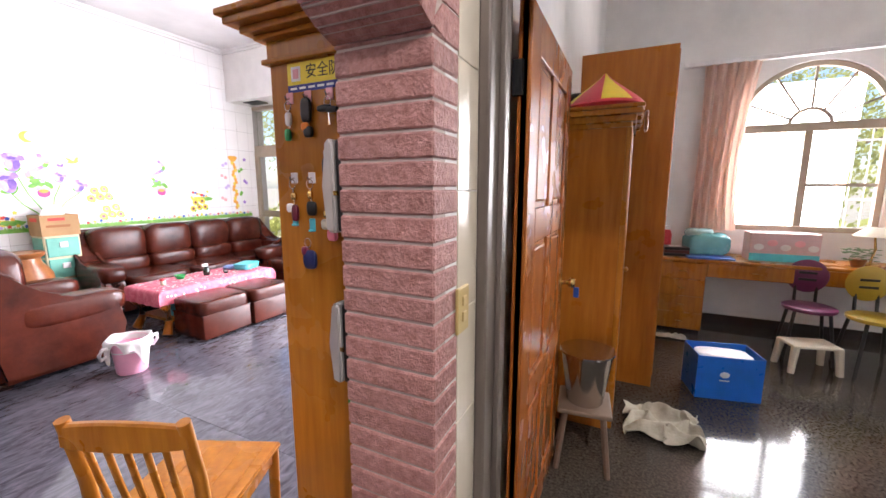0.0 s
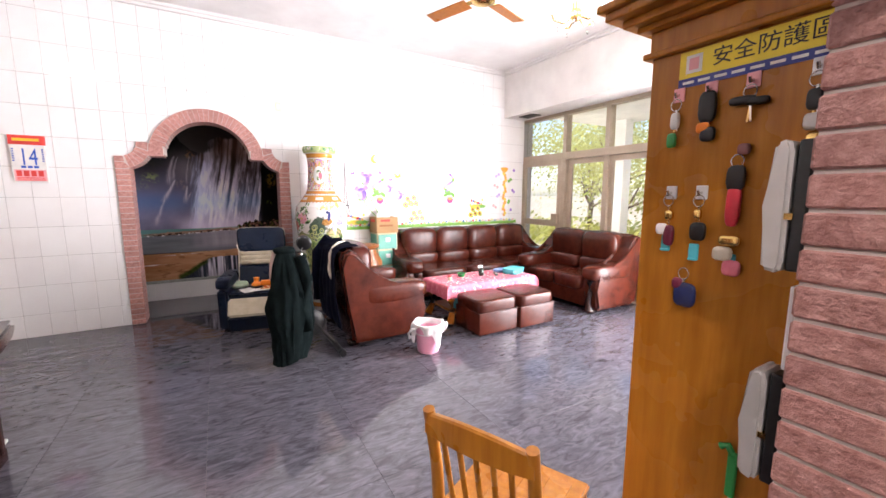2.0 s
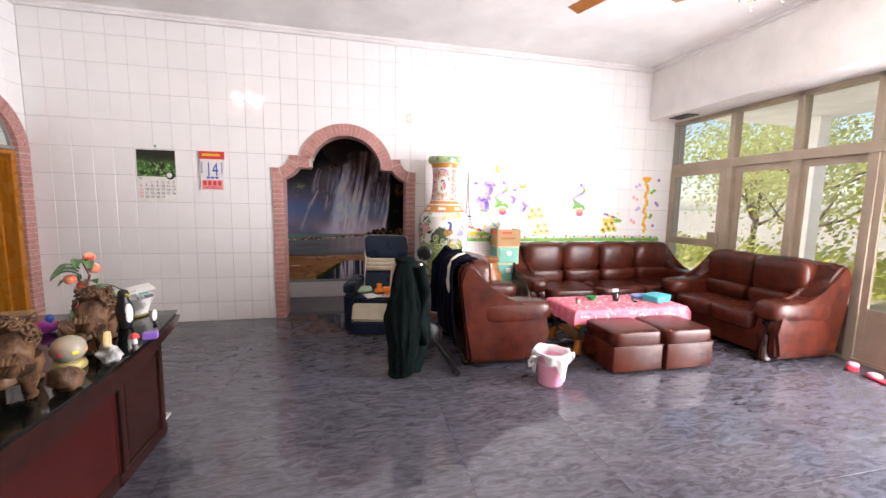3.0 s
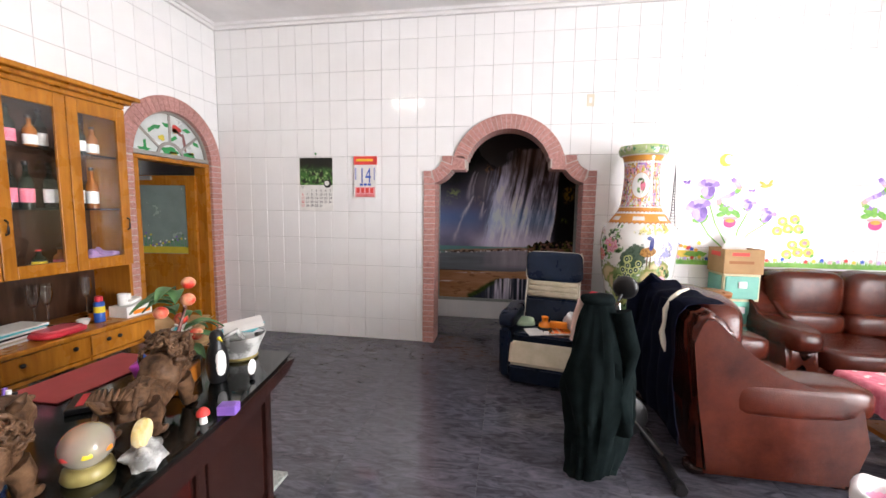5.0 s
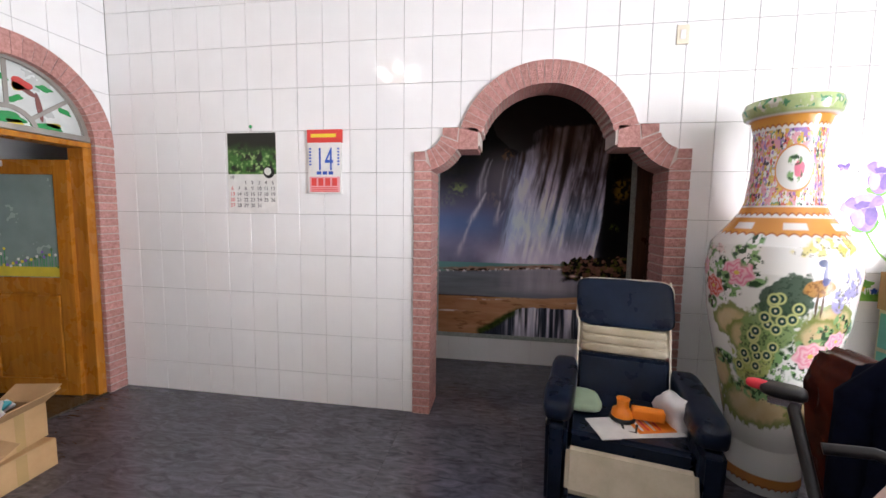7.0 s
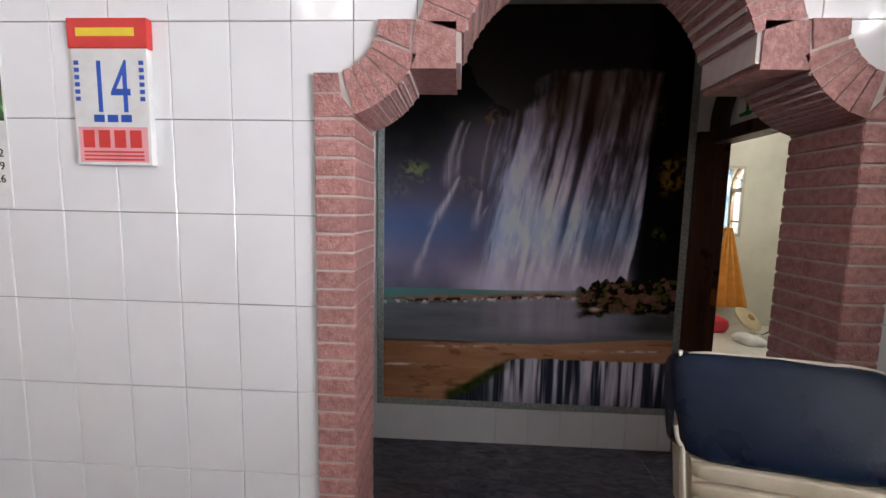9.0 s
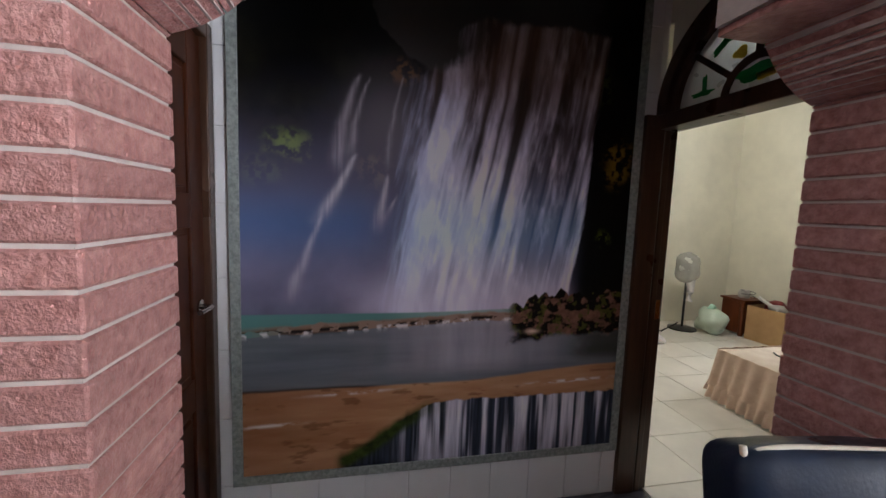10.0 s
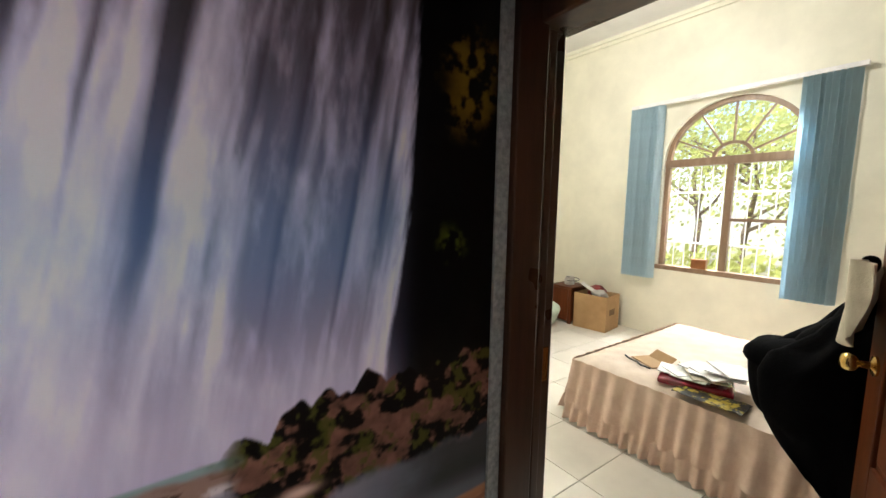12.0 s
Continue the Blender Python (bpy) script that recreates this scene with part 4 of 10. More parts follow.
def painted_grid(name, ny, nz, place, paint, material):
    """A fine sheet whose colours are worked out point by point."""
    v, u = np.meshgrid(np.linspace(0, 1, nz + 1), np.linspace(0, 1, ny + 1), indexing="ij")
    co = np.stack(place(u, v), -1).reshape(-1, 3)
    col = paint(u, v).reshape(-1, 3)
    i = np.arange(nz * (ny + 1)).reshape(nz, ny + 1)[:, :-1].ravel()
    quads = np.stack([i, i + 1, i + ny + 2, i + ny + 1], 1)
    me = bpy.data.meshes.new(name)
    me.vertices.add(len(co)), me.loops.add(quads.size), me.polygons.add(len(quads))
    me.vertices.foreach_set("co", co.ravel())
    me.loops.foreach_set("vertex_index", quads.ravel())
    me.polygons.foreach_set("loop_start", np.arange(len(quads)) * 4)
    me.update()
    at = me.color_attributes.new("paint", "FLOAT_COLOR", "POINT")
    at.data.foreach_set("color", np.concatenate([col, np.ones((len(col), 1))], 1).ravel())
    me.materials.append(material)
    me.polygons.foreach_set("use_smooth", np.ones(len(quads), bool))
    return me


def print_mat(name, rough, coat=0.0, spec=0.5):
    m = bpy.data.materials.new(name)
    m.use_nodes = True
    a = m.node_tree.nodes.new("ShaderNodeAttribute")
    a.attribute_name = "paint"
    p = m.node_tree.nodes["Principled BSDF"]
    m.node_tree.links.new(a.outputs["Color"], p.inputs["Base Color"])
    p.inputs["Roughness"].default_value, p.inputs["Coat Weight"].default_value = rough, coat
    p.inputs["Specular IOR Level"].default_value = spec
    return m


MY0, MY1, MZ0, MZ1 = -1.00, 0.745, 0.28, 2.62
mural = thing("mural", pose(MURAL_X, 0, 0), "printed photo mural of a waterfall in a marble frame", "mural")
me = painted_grid("picture", 520, 700, lambda u, v: (u * 0 + 0.014, MY0 + u * (MY1 - MY0), MZ0 + v * (MZ1 - MZ0)),
                  lambda u, v: waterfall(MY0 + u * (MY1 - MY0), MZ0 + v * (MZ1 - MZ0)), print_mat("printed_film", 0.5, 0.0, 0.12))
pic = new("picture", me)
pic.parent = mural
part("backing", boxes((0, 0.012, MY0, MY1, MZ0, MZ1)), DARKWOOD, mural)
part("frame_side", boxes((0, 0.022, MY0 - 0.04, MY0, 0.24, MZ1), bevel=0.002), MARBLE_TRIM, mural, "grey-green marble strip")
part("frame_side", boxes((0, 0.022, MY1, MY1 + 0.04, 0.24, MZ1), bevel=0.002), MARBLE_TRIM, mural, "grey-green marble strip")
part("frame_bottom", boxes((0, 0.022, MY0, MY1, 0.24, 0.28), bevel=0.002), MARBLE_TRIM, mural, "grey-green marble strip")
# ---------------------------------------------------------------- leather seats
def settee(name, m, w, n, label, category, backs=None, d=0.86):
    """A rolled-arm leather seat, facing -y; w: whole width, n: seats."""
    t = thing(name, m, label, category, "brown leather suite")
    arm = 0.25
    iw = w - 2 * arm
    part("base", boxes((-w / 2 + 0.05, w / 2 - 0.05, -d / 2 + 0.06, d / 2 - 0.10, 0.06, 0.30), bevel=0.03, seg=3), LEATHER, t, smooth=True)
    bm = one(slab, [(0.26, 0.04), (0.37, 0.04), (0.41, 0.40), (0.455, 0.70), (0.475, 0.84), (0.465, 0.91), (0.42, 0.955), (0.35, 0.955), (0.29, 0.90), (0.27, 0.50)], -w / 2 + 0.07, w / 2 - 0.07, 0.03, "x")
    part("back_shell", bm, LEATHER, t, smooth=True)
    for i in range(n):
        x = -iw / 2 + iw * (i + 0.5) / n
        part("seat_cushion", one(pillow, (x, -0.10, 0.36), (iw / n / 2 + 0.005, d / 2 - 0.08, 0.10), 0.35, 28, 0.012, 7), LEATHER, t, smooth=True)
    nb = backs or n
    for i in range(nb):
        x = -(iw + 0.16) / 2 + (iw + 0.16) * (i + 0.5) / nb
        part("back_cushion", one(pillow, (x, d / 2 - 0.20, 0.77), ((iw + 0.16) / nb / 2 + 0.008, 0.14, 0.21), 0.5, 28, 0.014, 6), LEATHER, t, smooth=True)
        part("lumbar_roll", one(pillow, (x, d / 2 - 0.27, 0.53), ((iw + 0.10) / nb / 2 + 0.006, 0.12, 0.10), 0.5, 24, 0.012, 7), LEATHER, t, smooth=True)
    for s in (-1, 1):
        x = s * (w / 2 - arm / 2)
        flank = [(-d / 2 + 0.07, 0.05), (-d / 2 + 0.04, 0.30), (-d / 2 + 0.05, 0.50), (-d / 2 + 0.12, 0.56), (-0.14, 0.58), (0.02, 0.60), (0.12, 0.66), (0.20, 0.76), (0.27, 0.87), (0.34, 0.94), (0.41, 0.95), (0.455, 0.90), (0.455, 0.78), (0.42, 0.50), (0.38, 0.05)]
        part("flank", one(slab, flank, x - arm / 2 + 0.03 if s > 0 else x - arm / 2, x + arm / 2 if s > 0 else x + arm / 2 - 0.03, 0.045, "x"), LEATHER, t, smooth=True)
        part("armrest", one(pillow, (x, -0.06, 0.50), (arm / 2 + 0.012, d / 2 - 0.05, 0.105), 0.5, 28, 0.01, 6), LEATHER, t, smooth=True)
        bm = bmesh.new()
        lathe(bm, [(0.02, 0), (0.085, 0.008), (0.095, 0.03), (0.06, 0.045), (0.03, 0.05)], 24)
        part("arm_scroll", bm, ROSEWOOD, t, "carved dark wood scroll", True, pose(x, -d / 2 + 0.085, 0.47, 90, 0, 0))
        part("arm_post", one(tube, [(x, -d / 2 + 0.06, 0.40), (x + 0.02 * s, -d / 2 + 0.05, 0.28), (x - 0.01 * s, -d / 2 + 0.06, 0.14), (x, -d / 2 + 0.03, 0.03)], [0.05, 0.035, 0.045, 0.055], 10), ROSEWOOD, t, "carved dark wood post", True)
        for y in (-d / 2 + 0.08, d / 2 - 0.08):
            part("foot", one(pillow, (x, y, 0.035), (0.055, 0.06, 0.035), 0.7, 14), ROSEWOOD, t, smooth=True)
    return t


settee("sofa", pose(-5.36, 3.36, 0, 0, 0, 90), 2.62, 3, "brown leather sofa with four puffed back cushions against the wall", "sofa", 4)
settee("loveseat", pose(-4.13, 4.22, 0, 0, 0, 0), 1.46, 2, "two-seat brown leather sofa in front of the windows", "sofa")
settee("armchair", pose(-4.39, 1.335, 0, 0, 0, 180), 1.08, 1, "brown leather armchair with clothes over its back", "armchair", d=0.86)


def ottoman(x0, x1, y0, y1, label):
    t = thing("ottoman", pose((x0 + x1) / 2, (y0 + y1) / 2, 0), label, "ottoman", "leather ottomans")
    w, d = (x1 - x0) / 2, (y1 - y0) / 2
    part("base", boxes((-w, w, -d, d, 0.02, 0.25), bevel=0.012, seg=2), LEATHER, t, smooth=True)
    part("cushion", one(pillow, (0, 0, 0.315), (w + 0.006, d + 0.006, 0.075), 0.28, 32, 0.008, 6), LEATHER, t, smooth=True)
    part("piping", boxes((-w - 0.003, w + 0.003, -d - 0.003, d + 0.003, 0.245, 0.257), bevel=0.004), LEATHER, t)
    for sx in (-1, 1):
        for sy in (-1, 1):
            part("foot", one(lathe, [(0.018, 0), (0.022, 0.022)], 10, (sx * (w - 0.05), sy * (d - 0.05), 0)), BLACK, t)
    return t


ottoman(-3.96, -3.50, 2.16, 2.665, "square brown leather ottoman before the coffee table")
ottoman(-3.96, -3.48, 2.69, 3.19, "square brown leather ottoman before the coffee table")

# ---------------------------------------------------------------- coffee table and what lies on it
t = thing("coffee_table", pose(-4.24, 2.70, 0), "low carved wooden coffee table with a lower shelf", "table")
part("tabletop", boxes((-0.27, 0.27, -0.62, 0.62, 0.40, 0.455), bevel=0.012), OAK_DARK, t)
part("shelf", boxes((-0.24, 0.24, -0.55, 0.55, 0.13, 0.16), bevel=0.005), OAK_DARK, t)
for sx in (-1, 1):
    for sy in (-1, 1):
        part("leg", one(tube, [(sx * 0.23, sy * 0.56, 0.40), (sx * 0.25, sy * 0.59, 0.30), (sx * 0.22, sy * 0.55, 0.15), (sx * 0.26, sy * 0.60, 0.02)], [0.045, 0.05, 0.032, 0.045], 10), OAK_DARK, t, smooth=True)
c = thing("tablecloth", pose(-4.24, 2.70, 0.456), "pink flowered tablecloth hanging over the coffee table", "tablecloth")


def drape(u, v):
    x, y = (u - 0.5) * 0.86, (v - 0.5) * 1.60
    ox, oy = max(0, abs(x) - 0.285), max(0, abs(y) - 0.64)
    o = max(ox, oy)
    fold = 0.016 * math.sin(9 * math.pi * v) * min(1, ox * 9) + 0.016 * math.sin(7 * math.pi * u + 1) * min(1, oy * 9)
    px = math.copysign(min(abs(x), 0.285 + 0.012 * (ox > 0)), x) + math.copysign(fold, x) * (ox > 0)
    py = math.copysign(min(abs(y), 0.64 + 0.012 * (oy > 0)), y) + math.copysign(fold, y) * (oy > 0)
    return (px, py, 0.006 - o * 0.92 + 0.002 * noise.noise((x * 9, y * 9, 0)))


part("cloth", one(sheet, 56, 72, drape, 0.003), PINK_CLOTH, c, smooth=True)
rnd = random.Random(5)
bm = bmesh.new()
for k in range(170):
    x, y = rnd.uniform(-0.27, 0.27), rnd.uniform(-0.62, 0.62)
    for q in range(5):
        pillow(bm, (x + 0.008 * math.cos(q * 1.26), y + 0.008 * math.sin(q * 1.26), 0.0078), (0.006, 0.006, 0.0008), 1, 6)
for k in range(60):
    y, z = rnd.uniform(-0.62, 0.62), rnd.uniform(-0.12, -0.02)
    pillow(bm, (0.306, y, z), (0.003, 0.012, 0.012), 1, 6)
part("flower_print", bm, PAPER, c, "scattered white blossoms")
tb = (-4.24, 2.70, 0.465)
t = thing("spray_bottle", pose(tb[0] - 0.02, tb[1] + 0.02, tb[2]), "small dark green bottle with a white spray head", "bottle")
part("body", one(lathe, [(0.03, 0), (0.034, 0.02), (0.034, 0.07), (0.014, 0.09), (0.012, 0.10)], 16), BOTTLE, t, smooth=True)
part("spray_head", boxes((-0.012, 0.012, -0.045, 0.018, 0.10, 0.13), bevel=0.004), WHITE_PLASTIC, t)
t = thing("cup", pose(tb[0] - 0.1, tb[1] - 0.22, tb[2]), "small green plastic bowl on the coffee table", "bowl")
part("body", one(lathe, [(0.035, 0), (0.055, 0.04), (0.052, 0.04), (0.033, 0.006)], 18), G_GREEN, t, smooth=True)
t = thing("jar", pose(tb[0] + 0.02, tb[1] - 0.46, tb[2]), "small jar with a red lid", "jar")
part("body", one(lathe, [(0.024, 0), (0.026, 0.04), (0.024, 0.045)], 16), CREAM_LEATHER, t, smooth=True)
part("lid", one(lathe, [(0.027, 0.045), (0.027, 0.062)], 16), RED_PLASTIC, t, smooth=True)
t = thing("food_box", pose(tb[0] + 0.06, tb[1] + 0.47, tb[2], 0, 0, 20), "turquoise plastic food box with a rounded lid", "box")
part("body", one(pillow, (0, 0, 0.035), (0.10, 0.13, 0.035), 0.4, 24), CYAN_PLASTIC, t, smooth=True)
part("lid", one(pillow, (0, 0, 0.062), (0.105, 0.135, 0.014), 0.4, 24), CYAN_PLASTIC, t, smooth=True)
t = thing("pouch", pose(tb[0] - 0.1, tb[1] + 0.40, tb[2]), "blue cloth pouch lying on the table", "pouch")
part("body", one(pillow, (0, 0, 0.02), (0.07, 0.10, 0.022), 0.6, 18, 0.01, 20), plain("pale_blue_cloth", (0.25, 0.36, 0.65), 0.8), t, smooth=True)
t = thing("remote_control", pose(tb[0] + 0.02, tb[1] + 0.22, tb[2], 0, 0, 60), "dark remote control on the tablecloth", "remote")
part("body", boxes((-0.02, 0.02, -0.08, 0.08, 0, 0.018), bevel=0.006), BLACK, t)
part("keypad", boxes((-0.014, 0.014, -0.06, 0.03, 0.0175, 0.0195)), SILVER, t)
t = thing("tea_caddy", pose(-4.05, 2.28, 0.16), "blue-green packet on the table's lower shelf", "packet")
part("body", boxes((-0.06, 0.06, -0.06, 0.06, 0, 0.15), bevel=0.008), CYAN_PLASTIC, t)
part("label", boxes((0.0605, 0.062, -0.045, 0.045, 0.03, 0.12)), PAPER, t)

# ---------------------------------------------------------------- bucket
t = thing("waste_bin", pose(-3.49, 1.56, 0), "pink plastic bin with a white bag folded over its rim", "bin")
part("body", one(lathe, [(0.095, 0), (0.10, 0.005), (0.125, 0.27), (0.12, 0.27), (0.094, 0.01)], 28), PINK_PLASTIC, t, smooth=True)


def bag(u, v):
    a = 2 * math.pi * u
    dz = 0.05 + 0.035 * math.sin(3 * a + 1) + 0.02 * math.sin(7 * a)
    if v < 0.35:
        k = v / 0.35
        return ((0.117) * math.cos(a), 0.117 * math.sin(a), 0.18 + 0.095 * k)
    k = (v - 0.35) / 0.65
    r = 0.125 + 0.03 * math.sin(min(1, k * 1.3) * 2.2) + 0.008 * math.sin(9 * a) * k
    return (r * math.cos(a), r * math.sin(a), 0.278 - dz * 2.0 * k * k + 0.012 * math.sin(k * 3))


part("bag", one(sheet, 64, 14, bag, 0.0015), WHITE_PLASTIC, t, "thin white plastic bag", True)
for s in (-1, 1):
    part("bag_handle", one(tube, [(0.02, s * 0.14, 0.24), (0.03, s * 0.185, 0.25), (0.0, s * 0.20, 0.20), (-0.03, s * 0.18, 0.15), (-0.02, s * 0.14, 0.17)], [0.012, 0.014, 0.012, 0.014, 0.01], 8), WHITE_PLASTIC, t, "", True)

# ---------------------------------------------------------------- clothes over the armchair
c = thing("jacket", pose(-4.30, 0.925, 0.0), "navy jacket thrown over the armchair's back", "jacket")


def jacket(u, v):
    x = (u - 0.5) * 0.70
    s = 0.19 + v * 0.98
    w = 0.020 * noise.noise((x * 7, s * 5, 1.3)) + 0.012 * math.sin(x * 24 + s * 4)
    if s < 0.42:
        a = (s - 0.15) / 0.27 * 1.6
        return (x, 0.195 - 0.245 * math.sin(min(a, 1.5708)) - 0.01, 0.985 - 0.035 * (1 - math.cos(a)) + w)
    k = s - 0.42
    return (x * (1 + 0.25 * k), -0.075 - abs(w) - 0.02 * math.sin(k * 5), 0.945 - k * 0.98 + 0.02 * math.sin(x * 12))


part("body", one(sheet, 44, 44, jacket, 0.006), NAVY_CLOTH, c, smooth=True)
part("strap", one(tube, [(0.02, 0.09, 0.995), (0.10, 0.01, 0.992), (0.17, -0.06, 0.965), (0.20, -0.105, 0.90), (0.23, -0.115, 0.83), (0.215, -0.12, 0.77), (0.25, -0.115, 0.71), (0.27, -0.115, 0.67)], [0.008, 0.011, 0.013, 0.015, 0.011, 0.016, 0.019, 0.006], 8), CREAM_CLOTH, c, "cream cloth strap", True)
part("sleeve", one(tube, [(-0.24, 0.0, 1.02), (-0.30, -0.11, 0.85), (-0.28, -0.13, 0.6), (-0.31, -0.12, 0.35)], [0.05, 0.06, 0.055, 0.05], 12), NAVY_CLOTH, c, "", True)

# ---------------------------------------------------------------- mobility scooter with a coat
s_ = thing("exercise_bike", pose(-3.98, 0.52, 0), "black exercise bike with round mirror and coat hung on it", "bike")
part("base_bar", one(rod, (-0.28, 0.30, 0.035), (0.22, 0.30, 0.035), 0.025, 12), BLACK, s_, smooth=True)
part("base_bar", one(rod, (-0.24, -0.16, 0.035), (0.14, -0.16, 0.035), 0.025, 12), BLACK, s_, smooth=True)
for x in (-0.28, 0.22):
    part("end_cap", one(lathe, [(0.03, 0), (0.034, 0.01), (0.034, 0.05), (0.03, 0.06)], 14), BLACK, s_, "", True, pose(x - 0.03, 0.30, 0.036, 0, 90, 0))
part("frame_bar", one(tube, [(-0.03, 0.30, 0.05), (-0.03, 0.10, 0.30), (-0.03, -0.16, 0.05)], 0.022, 12), BLACK, s_, smooth=True)
part("post", one(rod, (-0.03, 0.10, 0.28), (-0.06, 0.02, 0.94), 0.02, 12), STEEL, s_, smooth=True)
part("flywheel", one(lathe, [(0.03, -0.02), (0.125, -0.018), (0.13, -0.010), (0.13, 0.010), (0.125, 0.018), (0.03, 0.02)], 32), BLACK, s_, "dark round flywheel cover", True, pose(-0.03, 0.08, 0.28, 0, 90, 0))
part("handlebar", one(tube, [(0.16, -0.10, 0.89), (0.10, -0.02, 0.91), (-0.06, 0.02, 0.92), (-0.17, -0.02, 0.91), (-0.21, -0.10, 0.89)], 0.014, 10), BLACK, s_, smooth=True)
part("seat_post", one(tube, [(-0.62, 0.10, 0.84), (-0.44, 0.10, 0.50), (-0.08, 0.10, 0.28)], 0.018, 12), BLACK, s_, smooth=True)
part("saddle", one(pillow, (0, 0.0, 0), (0.045, 0.065, 0.022), 0.6, 20, 0.004, 12), BLACK, s_, "black saddle", True, pose(-0.63, 0.08, 0.86, 0, 0, -33))
part("saddle_nose", one(pillow, (0, -0.068, 0.004), (0.020, 0.036, 0.018), 0.7, 16), RED_PLASTIC, s_, "red saddle nose", True, pose(-0.63, 0.08, 0.86, 0, 0, -33))
part("saddle_clamp", boxes((-0.02, 0.02, -0.04, 0.05, -0.05, -0.02), bevel=0.004), STEEL, s_, "", False, pose(-0.63, 0.08, 0.86, 0, 0, -33))
mir = part("mirror", one(lathe, [(0.062, 0), (0.07, 0.006), (0.07, 0.02), (0.05, 0.034), (0.01, 0.038)], 24), BLACK, s_, "round black mirror", True, pose(-0.10, 0.07, 1.03, 100, 0, 65))
part("stem", one(tube, [(-0.06, 0.02, 0.95), (-0.09, 0.05, 0.99), (-0.10, 0.07, 1.02)], 0.008, 8), BLACK, s_, smooth=True)
c = thing("coat", pose(-3.82, 0.40, 0.0), "long dark green coat hanging from the bike's handlebar", "coat")


def coat(u, v):
    a = 2 * math.pi * u
    k = v
    wide = 0.05 + 0.13 * math.sin(min(1, k * 1.9) * 1.45) - 0.075 * max(0, k - 0.5) * 1.6
    deep = 0.045 + 0.055 * math.sin(min(1, k * 2) * 1.5) - 0.03 * k
    f = 1 + (0.05 * math.sin(4 * a + 3 * k) + 0.025 * math.sin(9 * a - 4 * k) + 0.16 * noise.noise((math.cos(a) * 7, math.sin(a) * 7, k * 2.2))) * min(1, 2.5 * k) + 0.14 * noise.noise((math.cos(a) * 4, math.sin(a) * 4, k * 6)) + 0.22 * noise.noise((math.cos(a) * 1.6, math.sin(a) * 1.6, k * 2.6))
    drift = 0.03 * math.sin(k * 3)
    return (deep * f * math.cos(a) + 0.02 * k, wide * f * math.sin(a) + drift - 0.02, 1.02 - 0.98 * k + 0.02 * math.sin(2 * a) * k)


part("body", one(sheet, 48, 48, coat, 0.004), COAT, c, smooth=True)
part("collar", one(pillow, (0, -0.02, 1.0), (0.06, 0.09, 0.035), 0.8, 18, 0.02, 16), COAT, c, smooth=True)
part("sleeve", one(tube, [(0.03, 0.09, 0.95), (0.05, 0.135, 0.75), (0.05, 0.12, 0.5), (0.06, 0.13, 0.30)], [0.05, 0.055, 0.05, 0.045], 12), COAT, c, smooth=True)
part("lining", one(tube, [(-0.05, -0.08, 0.99), (-0.09, -0.10, 0.88), (-0.10, -0.12, 0.74)], [0.03, 0.032, 0.02], 10), plain("pale_pink_lining", (0.66, 0.48, 0.42), 0.8), c, "pale pink lining", True)

# ---------------------------------------------------------------- recliner
r = thing("recliner", pose(-5.27, 0.29, 0, 0, 0, -12), "navy and beige leather massage recliner before the arch", "recliner")
# faces +x
for s in (-1, 1):
    y0, y1 = (0.27, 0.37) if s > 0 else (-0.37, -0.27)
    part("arm_panel", one(slab, [(-0.34, 0.03), (0.34, 0.03), (0.37, 0.46), (-0.30, 0.50)], y0, y1), NAVY_LEATHER, r, smooth=True)
    part("arm_inlay", one(slab, [(-0.24, 0.10), (0.20, 0.10), (0.22, 0.40), (-0.22, 0.42)], y1 - 0.012 if s > 0 else y0 - 0.012, y1 + 0.012 if s > 0 else y0 + 0.012, 0.006), CREAM_LEATHER, r, smooth=True)
    part("armrest", one(pillow, (0.02, (y0 + y1) / 2, 0.52), (0.36, 0.075, 0.06), 0.45, 24, 0.008, 9), NAVY_LEATHER, r, smooth=True)
part("seat", one(slab, [(-0.25, 0.25), (0.30, 0.30), (0.32, 0.42), (-0.22, 0.40)], -0.27, 0.27), NAVY_LEATHER, r, smooth=True)
part("footrest_band", one(slab, [(0.30, 0.33), (0.365, 0.375), (0.455, 0.19), (0.38, 0.16)], -0.272, 0.272, 0.02), CREAM_LEATHER, r, "beige front band", True)
part("footrest", one(slab, [(0.34, 0.02), (0.41, 0.02), (0.455, 0.185), (0.36, 0.18)], -0.272, 0.272, 0.02), NAVY_LEATHER, r, smooth=True)
def backslab(z0, z1, mat, nm, y=0.255, thick=0.11):
    x = lambda z: -0.20 - 0.32 * (z - 0.36)
    part(nm, one(slab, [(x(z0) - thick, z0), (x(z0), z0), (x(z1), z1), (x(z1) - thick, z1)], -y, y, 0.025), mat, r, smooth=True)
backslab(0.36, 0.62, NAVY_LEATHER, "lower_back")
backslab(0.61, 0.80, CREAM_LEATHER, "middle_back")
backslab(0.79, 0.97, NAVY_LEATHER, "head_backing", 0.25, 0.10)
vs_bm = bmesh.new()
vs_ = pillow(vs_bm, (0, 0, 0), (0.070, 0.272, 0.150), 0.30, 44, 0.016, 11)
part("headrest", vs_bm, NAVY_LEATHER, r, "puffed leather headrest", True, pose(-0.42, 0, 0.905, 0, -18, 0))
for k in range(3):
    z = 0.655 + 0.05 * k
    part("quilt_roll", one(pillow, (-0.20 - 0.32 * (z - 0.36) + 0.004, 0, z), (0.016, 0.235, 0.024), 0.4, 20), CREAM_LEATHER, r, smooth=True)
